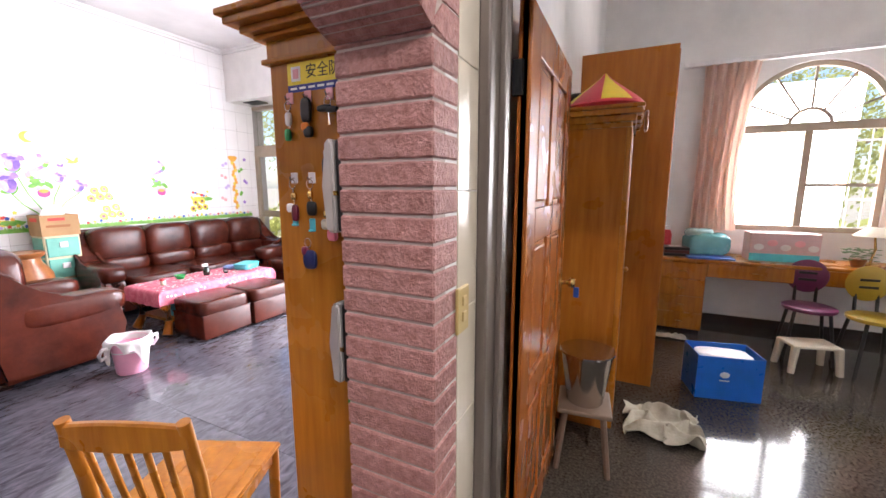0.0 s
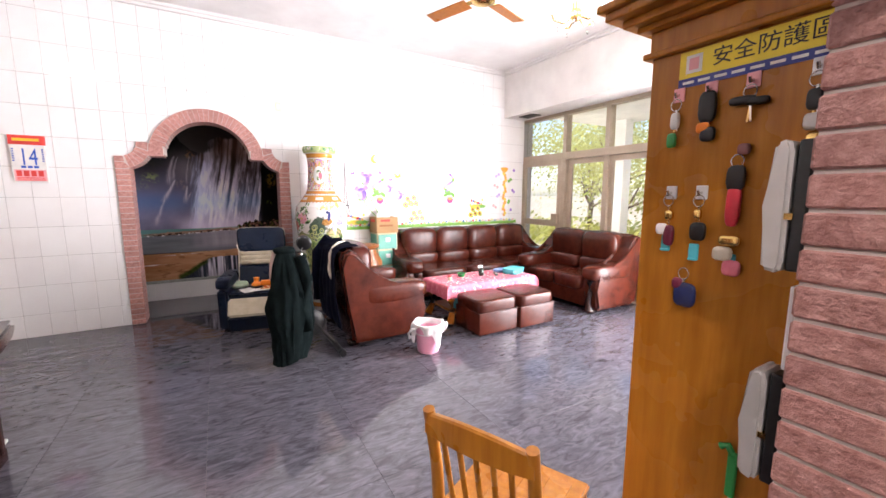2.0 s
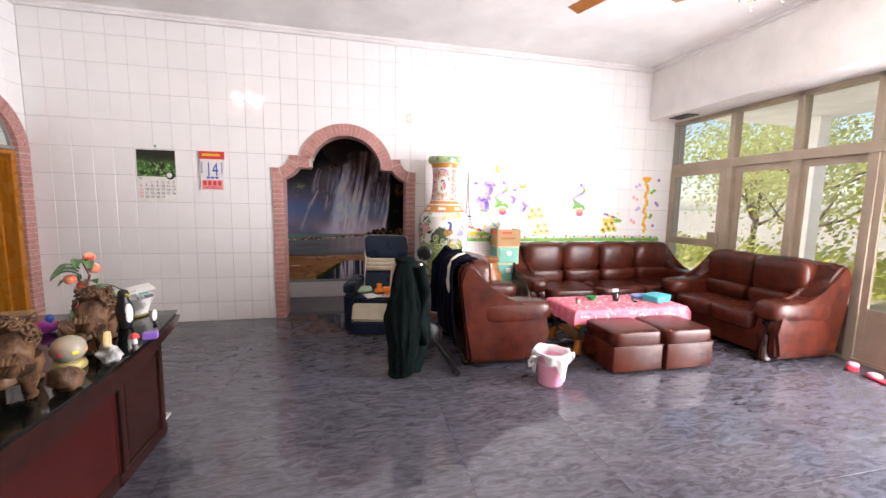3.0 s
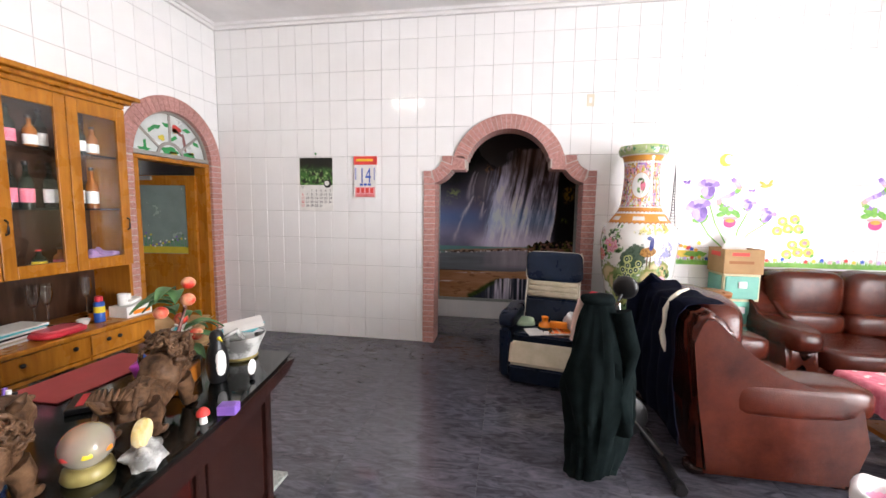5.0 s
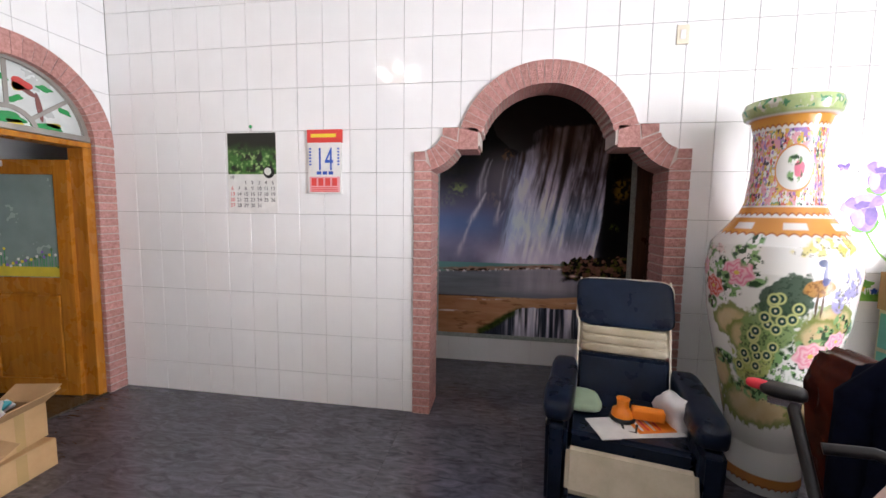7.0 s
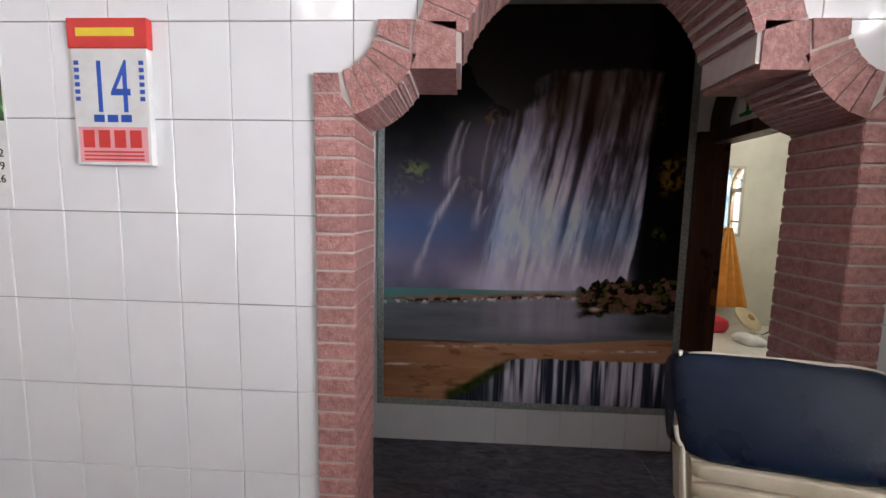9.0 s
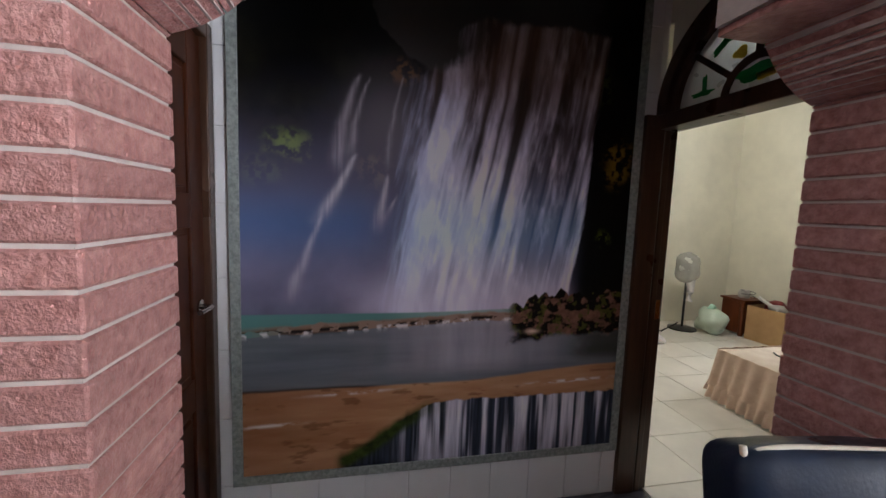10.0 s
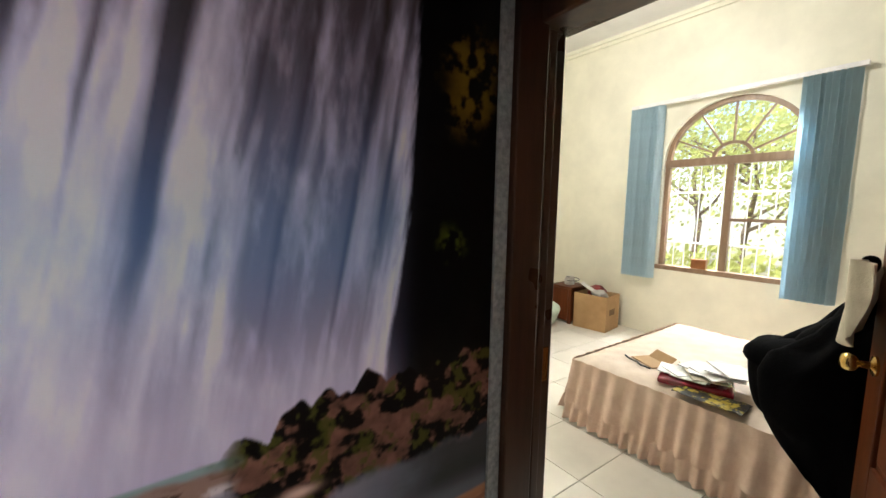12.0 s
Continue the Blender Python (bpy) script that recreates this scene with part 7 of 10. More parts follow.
part("head", one(pillow, (0, 0.01, 0.07), (0.018, 0.018, 0.022), 1, 12), BLUE_PLASTIC, t, smooth=True)
t = thing("gourd_ornament", pose(-1.90, -1.38, DZ, 0, 0, 15), "white crystal rockery with gourd and red tops on a dark stand", "ornament")
part("stand", one(pillow, (0, 0, 0.05), (0.17, 0.12, 0.055), 0.7, 30, 0.05, 16), ROSEWOOD, t, "dark carved wooden stand", True)
part("tray", one(pillow, (0, 0, 0.105), (0.15, 0.10, 0.018), 0.6, 26, 0.02, 20), PAPER, t, "white fluffy base", True)
part("gourd", one(pillow, (-0.05, 0.05, 0.155), (0.038, 0.038, 0.036), 1, 16), surface("gourd_skin", (0.55, 0.28, 0.08), (0.66, 0.40, 0.16), 0.35), t, smooth=True)
for k, (x, y, h) in enumerate(((0.02, 0.0, 0.17), (0.09, 0.02, 0.14), (-0.10, 0.0, 0.12))):
    part("crystal", one(pillow, (x, y, 0.11 + h / 2), (0.04, 0.04, h / 2), 0.9, 20, 0.04, 26), STONEBASE, t, smooth=True)
    part("red_top", one(pillow, (x, y, 0.12 + h), (0.026, 0.026, 0.026), 0.9, 16, 0.02, 40), RED_PLASTIC, t, smooth=True)
t = thing("red_case", pose(-2.75, -1.52, DZ, 0, 0, 40), "dark case with a red edge on the desk", "case")
part("body", boxes((-0.07, 0.07, -0.045, 0.045, 0, 0.02), bevel=0.004), BLACK, t)
part("strip", boxes((-0.05, 0.05, -0.02, 0.0, 0.02, 0.022)), RED_PLASTIC, t)
t = thing("red_mat", pose(-2.95, -1.72, DZ), "red writing pad on the desk's far corner", "mat")
part("body", boxes((-0.22, 0.22, -0.14, 0.10, 0, 0.006), bevel=0.002), plain("dull_red_felt", (0.36, 0.05, 0.05), 0.8), t)

# ---------------------------------------------------------------- wall cabinet and counter
CX1, CX0 = -4.34, -1.85
cab = thing("display_cabinet", pose(0, 0, 0), "honey oak wall cabinet with glazed doors full of bottles", "cabinet")
part("back_panel", boxes((CX1, CX0, SY + 0.002, SY + 0.02, 0.62, 2.20)), DARKWOOD, cab, "dark brown back panel")
part("side", boxes((CX1, CX1 + 0.022, SY + 0.02, -3.075, 0.62, 2.20)), OAK, cab)
part("side", boxes((CX0 - 0.022, CX0, SY + 0.02, -3.075, 0.62, 2.20)), OAK, cab)
part("bottom_board", boxes((CX1 + 0.022, CX0 - 0.022, SY + 0.02, -3.075, 1.00, 1.03)), OAK, cab)
part("top_board", boxes((CX1 + 0.022, CX0 - 0.022, SY + 0.02, -3.075, 2.18, 2.20)), OAK, cab)
for z in (1.43, 1.82):
    part("shelf", boxes((CX1 + 0.022, CX0 - 0.022, SY + 0.02, -3.10, z, z + 0.012)), DARKGLASS, cab, "dark glass shelf")
for k, (d, z0, z1) in enumerate(((0.0, 2.20, 2.235), (0.035, 2.235, 2.265), (0.075, 2.265, 2.30))):
    part("cornice", boxes((CX1 - d, CX0 + 0.002 * k, SY + 0.002, -3.05 + d, z0, z1), bevel=0.008), OAK, cab)
DW = 0.4125
for k in range(6):
    x0 = CX1 + 0.004 + DW * k
    x1 = x0 + DW - 0.006
    dr = part("door", boxes((x0, x0 + 0.07, -3.072, -3.05, 1.005, 2.195), (x1 - 0.07, x1, -3.072, -3.05, 1.005, 2.195), (x0 + 0.07, x1 - 0.07, -3.072, -3.05, 1.005, 1.085), (x0 + 0.07, x1 - 0.07, -3.072, -3.05, 2.10, 2.195), bevel=0.004), OAK, cab)
    g = part("pane", boxes((x0 + 0.07, x1 - 0.07, -3.064, -3.059, 1.085, 2.10)), GLASS, dr, "clear glass")
    g.visible_shadow = False
    hx = x0 + 0.03 if k % 2 == 0 else x1 - 0.03
    part("handle", one(tube, [(hx, -3.05, 1.28), (hx, -3.03, 1.29), (hx, -3.028, 1.325), (hx, -3.03, 1.36), (hx, -3.05, 1.37)], 0.006, 8), BLACK, dr, "dark bow handle", True)


def bottle(x, y, z, h, mat, lab, label):
    t = thing("bottle", pose(x, y, z), label, "bottle", "bottles in the cabinet")
    r = 0.038
    part("body", one(lathe, [(r, 0), (r, h * 0.55), (r * 0.85, h * 0.62), (0.014, h * 0.74), (0.013, h * 0.95), (0.016, h * 0.955), (0.016, h)], 16), mat, t, smooth=True)
    part("label", one(lathe, [(r + 0.0008, h * 0.12), (r + 0.0008, h * 0.42)], 16, cap=False), lab, t, "pale paper label", True)
    part("cap", one(lathe, [(0.017, h * 0.93), (0.017, h * 1.01)], 12), INK_RED if lab is YELLOW else BLACK, t, smooth=True)


rnd = random.Random(11)
AMBER = plain("amber_liquor", (0.30, 0.10, 0.02), 0.06, coat=0.4)
for z, hs in ((1.832, (0.24, 0.20)), (1.442, (0.30, 0.26)), (1.03, (0.16, 0.12))):
    x = CX1 + 0.11
    while x < -2.4:
        k = rnd.random()
        if z > 1.2 or k > 0.4:
            bottle(x, -3.24 + rnd.uniform(-0.05, 0.05), z, rnd.choice(hs) + rnd.uniform(0, 0.04), rnd.choice((BOTTLE, BOTTLE, AMBER)), rnd.choice((PAPER, PAPER, YELLOW, PINK_CLOTH)), "dark liquor bottle with a paper label in the cabinet")
        x += rnd.uniform(0.088, 0.135)
t = thing("purple_ribbon", pose(-4.16, -3.16, 1.03), "crumpled lilac ribbon and bowl behind the glass", "ribbon")
part("body", one(pillow, (0, 0, 0.05), (0.12, 0.06, 0.05), 0.8, 22, 0.06, 18), plain("lilac_film", (0.36, 0.22, 0.42), 0.3), t, smooth=True)

cnt = thing("sideboard", pose(0, 0, 0), "honey oak sideboard with drawers under the wall cabinet", "sideboard")
part("body", boxes((CX1, CX0, SY + 0.002, -2.90, 0.0, 0.585)), OAK, cnt)
part("worktop", boxes((CX1 - 0.01, CX0, SY + 0.002, -2.865, 0.586, 0.62), bevel=0.008), OAK, cnt)
for k in range(5):
    x0 = CX1 + 0.01 + 0.495 * k
    dr = part("drawer", boxes((x0, x0 + 0.485, -2.90, -2.882, 0.44, 0.578), bevel=0.004), OAK, cnt)
    for q in (0.10, 0.385) if k else (0.30, 0.38):
        part("knob", one(pillow, (x0 + q, -2.868, 0.525), (0.014, 0.014, 0.014), 1, 12), BLACK, dr, "round dark knob", True)
    part("door", boxes((x0, x0 + 0.485, -2.90, -2.884, 0.06, 0.43), bevel=0.004), OAK, cnt)
CZ = 0.621
t = thing("oil_spray_can", pose(-4.02, -3.02, CZ), "blue spray can with a yellow badge and red cap", "can")
part("body", one(lathe, [(0.032, 0), (0.033, 0.005), (0.033, 0.14), (0.022, 0.152)], 20), BLUE_PLASTIC, t, smooth=True)
part("badge", one(lathe, [(0.0338, 0.07), (0.0338, 0.115)], 20, cap=False), YELLOW, t, "yellow badge", True)
part("cap", one(lathe, [(0.024, 0.15), (0.026, 0.155), (0.024, 0.185), (0.01, 0.19)], 18), RED_PLASTIC, t, smooth=True)
t = thing("small_carton", pose(-4.22, -2.98, CZ), "white carton with red print on the sideboard", "box")
part("body", boxes((-0.11, 0.10, -0.08, 0.08, 0, 0.085), bevel=0.003), PAPER, t)
part("print_bar", boxes((-0.09, 0.05, 0.0805, 0.0812, 0.02, 0.05)), ORANGE_PLASTIC, t)
for k, (x, y, h) in enumerate(((-4.18, -3.0, 0.09), (-4.235, -3.03, 0.075))):
    t = thing("roll_of_film", pose(x, y, CZ + 0.086), "white paper roll standing on the carton", "roll")
    part("body", one(lathe, [(0.03, 0), (0.032, 0.004), (0.032, h - 0.004), (0.03, h)], 18), PAPER, t, smooth=True)
t = thing("newspaper", pose(-4.26, -3.02, CZ + 0.087, 0, 4, 20), "folded newspaper and dark sunglasses on the carton", "newspaper")
part("body", one(pillow, (0, 0, 0.015), (0.09, 0.05, 0.018), 0.5, 16, 0.01, 20), PAPER, t, smooth=True)
t = thing("red_tray", pose(-3.72, -2.98, CZ), "red plastic tray with a lid on the sideboard", "tray")
part("body", one(pillow, (0, 0, 0.02), (0.14, 0.09, 0.022), 0.5, 26), RED_PLASTIC, t, smooth=True)
part("lid", one(pillow, (0, 0, 0.042), (0.12, 0.075, 0.010), 0.5, 24), plain("clear_red", (0.62, 0.10, 0.12), 0.1), t, smooth=True)
t = thing("orange_tin", pose(-4.08, -3.10, CZ, 0, 0, 20), "orange and black packet lying on the sideboard", "packet")
part("body", boxes((-0.06, 0.06, -0.035, 0.035, 0, 0.055), bevel=0.008), ORANGE_PLASTIC, t)
part("top", boxes((-0.045, 0.055, -0.03, 0.03, 0.056, 0.075), bevel=0.006), BLACK, t)
t = thing("paper_stack", pose(-3.55, -3.12, CZ, 0, 0, 8), "stack of magazines and papers on the sideboard", "papers")
for k in range(7):
    part("sheet", boxes((-0.15, 0.15, -0.10, 0.10, 0.012 * k, 0.012 * k + 0.011), bevel=0.002), (PAPER, CREAM_LEATHER, PAPER, BLACK, PAPER, CYAN_PLASTIC, PAPER)[k], t, "", False, pose(0.01 * math.sin(k * 2), 0, 0, 0, 0, 5 * math.sin(k * 3)))
t = thing("cup", pose(-3.93, -3.05, CZ), "small pale bowl on the sideboard", "bowl")
part("body", one(lathe, [(0.025, 0), (0.042, 0.04), (0.039, 0.04), (0.023, 0.006)], 18), PAPER, t, smooth=True)
for x in (-4.12, -3.86, -3.78):
    t = thing("wine_glass", pose(x, -3.25, CZ), "tall clear glass under the cabinet", "glass")
    part("bowl", one(lathe, [(0.02, 0.16), (0.034, 0.22), (0.03, 0.30), (0.028, 0.30), (0.031, 0.22), (0.018, 0.165)], 16), GLASS, t, smooth=True)
    part("stem", one(lathe, [(0.032, 0), (0.006, 0.01), (0.005, 0.15), (0.019, 0.162)], 14), GLASS, t, smooth=True)

# ---------------------------------------------------------------- cartons behind the desk
def open_carton(m, w, d, h, label, flaps=True):
    t = thing("cardboard_box", m, label, "box", "cardboard boxes")
    e = 0.006
    part("body", boxes((-w, w, -d, d, 0, e), (-w, -w + e, -d, d, e, h), (w - e, w, -d, d, e, h), (-w + e, w - e, -d, -d + e, e, h), (-w + e, w - e, d - e, d, e, h)), CARD, t)
    if flaps:
        for s in (-1, 1):
            part("flap", boxes((-0.002, 0.002, -d, d, 0, 0.12)), CARD, t, "", False, pose(s * w, 0, h, 0, s * 62, 0))
            part("flap", boxes((-w, w, -0.002, 0.002, 0, 0.12)), CARD, t, "", False, pose(0, s * d, h, -s * 48, 0, 0))
    part("tape", boxes((-0.025, 0.025, d + 0.0005, d + 0.001, 0.0, h)), plain("packing_tape", (0.40, 0.27, 0.12), 0.2), t)
    part("print_bar", boxes((w + 0.0005, w + 0.0012, -d * 0.5, d * 0.3, h * 0.45, h * 0.62)), plain("box_print", (0.16, 0.09, 0.04), 0.8), t)
    return t


open_carton(pose(-4.70, -2.58 - 0.4, 0, 0, 0, 4), 0.17, 0.14, 0.15, "flat brown cardboard box on the floor", False)
part("lid", boxes((-0.168, 0.168, -0.138, 0.138, 0.15, 0.156)), CARD, bpy.data.objects["cardboard_box"])
open_carton(pose(-4.72, -3.02, 0.157, 0, 0, 12), 0.15, 0.13, 0.20, "open cardboard box with packets in it, on a flat box")
open_carton(pose(-4.22, -2.66, 0, 0, 0, -2), 0.17, 0.16, 0.34, "open cardboard box on the floor behind the desk")
t = thing("packet_pile", pose(-4.72, -3.02, 0.34), "blue and white packets in the open box", "packets")
for k in range(4):
    part("packet", boxes((-0.09, 0.09, -0.03, 0.03, 0, 0.02), bevel=0.004), (PAPER, CYAN_PLASTIC, PAPER, PAPER)[k], t, "", False, pose(0.02 * k - 0.03, 0.04 * k - 0.06, 0.014 * k, 20 * k - 30, 10, 25 * k))
t = thing("paper_roll", pose(-4.22, -2.66, 0.30), "white crumpled paper in the open box", "paper")
part("body", one(pillow, (0, 0, 0.06), (0.12, 0.10, 0.10), 0.8, 22, 0.05, 10), PAPER, t, smooth=True)
t = thing("red_bag", pose(-4.50, -3.22, 0.0), "red shopping bag slumped by the doorway", "bag")
part("body", one(pillow, (0, 0, 0.21), (0.12, 0.11, 0.21), 0.7, 22, 0.05, 9), RED_PLASTIC, t, smooth=True)

# ---------------------------------------------------------------- key cabinet by the hall arch
k_ = thing("tall_cabinet", pose(0, 0, 0), "tall honey oak cabinet, its side hung with keys", "cabinet")
KX0, KX1, KY0, KY1 = -1.0, -0.625, 0.89, 1.95
part("side_panel", boxes((KX0, KX1, KY0, KY0 + 0.02, 0, 1.80), bevel=0.002), OAK, k_)
part("body", boxes((KX0 + 0.02, KX1, KY0 + 0.02, KY1, 0.05, 1.80)), OAK, k_)
for q in range(2):
    part("door", boxes((KX0, KX0 + 0.02, KY0 + 0.024 + 0.515 * q, KY0 + 0.535 + 0.515 * q, 0.06, 1.79), bevel=0.004), OAK, k_)
for d, z0, z1 in ((0.018, 1.80, 1.815), (0.006, 1.815, 1.865), (0.03, 1.865, 1.88), (0.055, 1.88, 1.90), (0.085, 1.90, 1.922), (0.10, 1.922, 1.94)):
    part("cornice", boxes((KX0 - d, KX1, KY0 - d, KY1, z0, z1), bevel=0.004), OAK, k_)
t = thing("storage_box", pose(-0.88, 1.10, 1.941), "grey-blue plastic box on top of the cabinet", "box")
part("body", boxes((-0.12, 0.14, -0.12, 0.2, 0, 0.10), bevel=0.01), plain("grey_blue_plastic", (0.25, 0.33, 0.40), 0.5), t)
part("lid", boxes((-0.125, 0.145, -0.125, 0.205, 0.10, 0.12), bevel=0.006), plain("grey_blue_lid", (0.22, 0.28, 0.35), 0.5), t)

YP = KY0 - 0.0005
t = thing("warning_label", pose(0, YP, 0), "yellow sticker with black characters and a blue strip", "sticker")
part("yellow_field", boxes((-0.93, -0.635, -0.001, 0, 1.735, 1.795)), YELLOW, t)
part("blue_strip", boxes((-0.93, -0.635, -0.0014, 0, 1.715, 1.735)), plain("deep_blue_print", (0.02, 0.03, 0.22), 0.4), t)
part("emblem", boxes((-0.915, -0.88, -0.0016, 0, 1.745, 1.785)), PAPER, t)
part("emblem_mark", boxes((-0.908, -0.887, -0.0022, 0, 1.752, 1.778)), INK_PINK, t)
PAGE = Matrix(((1, 0, 0, 0), (0, 0, -1, 0), (0, 1, 0, 0), (0, 0, 0, 1)))       # a page that faces -y
lettering("characters", "\u5b89\u5168\u9632\u8b77\u5340", 0.042, Matrix.Translation((-0.755, -0.0012, 1.765)) @ PAGE, INK, t)
for q in range(8):
    part("print_bar", boxes((-0.92 + 0.034 * q, -0.895 + 0.034 * q, -0.0019, 0, 1.722, 1.728)), PAPER, t)


def hook(x, z, mat):
    t = thing("adhesive_hook", pose(x, YP, z), "small adhesive wall hook on the cabinet side", "hook", "key hooks")
    part("plate", boxes((-0.013, 0.013, -0.004, 0, -0.016, 0.016), bevel=0.002), mat, t)
    part("peg", one(tube, [(0, -0.003, 0.0), (0, -0.016, -0.006), (0, -0.02, 0.004)], 0.003, 8), STEEL, t, smooth=True)
    return t


def keys(x, z, items, label):
    """A bunch that hangs from a hook at x, z; items: (dx, dz, w, h, material)."""
    t = thing("key_bunch", pose(x, YP - 0.012, z), label, "keys", "bunches of keys")
    part("ring", one(tube, [(0.012 * math.sin(a), 0, -0.014 + 0.014 * math.cos(a)) for a in np.linspace(0, 2 * math.pi, 13)], 0.0015, 6), STEEL, t, smooth=True)
    for dx, dz, w, h, mat in items:
        part("fob", one(pillow, (dx, 0.0, dz), (w, 0.007, h), 0.6, 14), mat, t, smooth=True)
    for q in range(2):
        part("key", boxes((-0.004 + 0.008 * q, 0.0 + 0.008 * q, -0.001 + 0.003 * q, 0.001 + 0.003 * q, -0.075, -0.025)), BRASS if q else STEEL, t, "", False, pose(0, 0, 0, 0, 12 * q - 6, 0))


for x, z in ((-0.925, 1.70), (-0.855, 1.70), (-0.775, 1.70)):
    hook(x, z, INK_PINK)
keys(-0.925, 1.69, [(0, -0.05, 0.010, 0.02, PAPER), (-0.005, -0.095, 0.011, 0.018, G_GREEN)], "keys with a green tag")
keys(-0.855, 1.69, [(0.0, -0.03, 0.019, 0.035, BLACK), (-0.006, -0.075, 0.014, 0.012, ORANGE_PLASTIC), (0.005, -0.09, 0.016, 0.016, BLACK)], "black car key fob on a hook")
keys(-0.775, 1.69, [(-0.012, -0.03, 0.026, 0.009, BLACK), (0.014, -0.035, 0.022, 0.008, BLACK), (0.0, -0.13, 0.012, 0.012, G_BROWN)], "black folding tool hanging from a hook")
for x, z in ((-0.925, 1.47), (-0.855, 1.47), (-0.67, 1.70)):
    hook(x, z, WHITE_PLASTIC)
keys(-0.925, 1.465, [(0.004, -0.05, 0.010, 0.012, BRASS), (-0.012, -0.085, 0.014, 0.014, WHITE_PLASTIC), (0.006, -0.10, 0.013, 0.026, plain("maroon_fob", (0.12, 0.01, 0.03), 0.3))], "keys with a maroon fob")
keys(-0.855, 1.465, [(0.0, -0.045, 0.008, 0.012, BRASS), (0.003, -0.085, 0.018, 0.022, BLACK)], "keys with a black remote fob")
keys(-0.785, 1.55, [(0, -0.05, 0.018, 0.028, BLACK), (0, -0.11, 0.014, 0.045, RED_PLASTIC), (0.0, -0.185, 0.022, 0.012, BRASS), (-0.012, -0.215, 0.020, 0.016, CREAM_CLOTH), (0.008, -0.245, 0.018, 0.018, PINK_CLOTH)], "red strap with small charms and keys")
keys(-0.67, 1.69, [(0, -0.05, 0.013, 0.02, BLACK), (0, -0.09, 0.014, 0.016, SILVER), (0.004, -0.13, 0.012, 0.02, BRASS)], "keys with a white cap")
keys(-0.875, 1.29, [(-0.012, -0.04, 0.013, 0.014, plain("maroon_tag", (0.16, 0.01, 0.04), 0.3)), (0.006, -0.065, 0.026, 0.030, plain("navy_charm", (0.01, 0.02, 0.10), 0.35))], "navy charm with keys")
for x, z in ((-0.93, 1.345), (-0.862, 1.33), (-0.785, 1.315)):
    t = thing("blue_tab", pose(x, YP, z), "turquoise adhesive hook tab", "hook", "turquoise tabs")
    part("plate", boxes((-0.011, 0.011, -0.004, 0, -0.02, 0.02), bevel=0.003), CYAN_PLASTIC, t)
    part("lip", boxes((-0.009, 0.009, -0.012, -0.004, -0.02, -0.014), bevel=0.002), CYAN_PLASTIC, t)
t = thing("fly_swatter", pose(-0.735, YP - 0.006, 0.86), "green-handled stick hung on the cabinet side", "swatter")
part("handle", boxes((-0.010, 0.010, -0.008, 0.004, -0.08, 0.03), bevel=0.004), G_GREEN, t)
part("crook", one(tube, [(0.0, -0.002, 0.02), (-0.012, -0.002, 0.04), (-0.026, -0.002, 0.03)], 0.008, 8), G_GREEN, t, smooth=True)
part("stick", one(rod, (0, 0, -0.08), (0.01, 0, -0.82), 0.004, 8), SILVER, t, smooth=True)
for z0, z1, lab in ((1.335, 1.555, "upper"), (0.94, 1.15, "lower")):
    t = thing("intercom_handset", pose(ARCH2_X - THICK, 0.80, z0), "silver intercom handset on a black base on the brick pillar", "intercom", "intercom handsets")
    h = z1 - z0
    part("base", boxes((-0.022, 0, -0.055, 0.02, 0.0, h), bevel=0.004), BLACK, t)
    bm = bmesh.new()
    plate(bm, [(-0.055, 0.0), (-0.03, -0.006), (-0.024, 0.01), (-0.026, h - 0.012), (-0.034, h + 0.004), (-0.052, h - 0.004), (-0.060, h * 0.5)], "y", -0.062, 0.012)
    bmesh.ops.bevel(bm, geom=bm.edges[:], offset=0.006, segments=3, affect="EDGES")
    part("handset", bm, SILVER, t, smooth=True)
    part("clip", boxes((-0.03, -0.018, -0.058, -0.045, h * 0.4, h * 0.45)), BRASS, t)
t = thing("cord_cover", pose(ARCH2_X - THICK, 0.80, 1.16), "white cable tag below the upper handset", "tag")
part("body", boxes((-0.012, 0, -0.05, -0.01, 0, 0.15), bevel=0.003), WHITE_PLASTIC, t)
t = thing("light_switch", pose(ARCH2_X, 0.875, 1.08), "yellowed double light switch on the tiles", "switch")
part("plate", boxes((0, 0.009, -0.035, 0.035, 0, 0.118), bevel=0.003), plain("yellowed_plastic", (0.55, 0.42, 0.16), 0.4), t)
for z in (0.03, 0.07):
    part("rocker", boxes((0.009, 0.014, -0.012, 0.012, z, z + 0.025), bevel=0.002), plain("rocker_plastic", (0.60, 0.46, 0.20), 0.4), t)

# ---------------------------------------------------------------- dining chair
ch = thing("dining_chair", pose(-1.285, 0.715, 0, 0, 0, 24), "honey oak dining chair with slatted back", "chair")
# back along local x at y = -0.2, the seat towards +y
for s in (-1, 1):
    part("back_post", one(tube, [(s * 0.165, -0.185, 0.0), (s * 0.165, -0.19, 0.42), (s * 0.166, -0.205, 0.62), (s * 0.166, -0.245, 0.825)], [0.018, 0.021, 0.019, 0.018], 10), OAK, ch, smooth=True)
    part("front_leg", one(tube, [(s * 0.17, 0.19, 0.0), (s * 0.175, 0.195, 0.42)], [0.017, 0.021], 10), OAK, ch, smooth=True)
    part("stretcher", one(rod, (s * 0.168, -0.185, 0.20), (s * 0.172, 0.19, 0.20), 0.011, 8), OAK, ch, smooth=True)
    part("side_rail", boxes((s * 0.17 - 0.01, s * 0.17 + 0.01, -0.18, 0.185, 0.375, 0.425), bevel=0.003), OAK, ch)
bm = bmesh.new()
n = 16
crest = lambda x: 0.022 * (1 - (x / 0.175) ** 2)
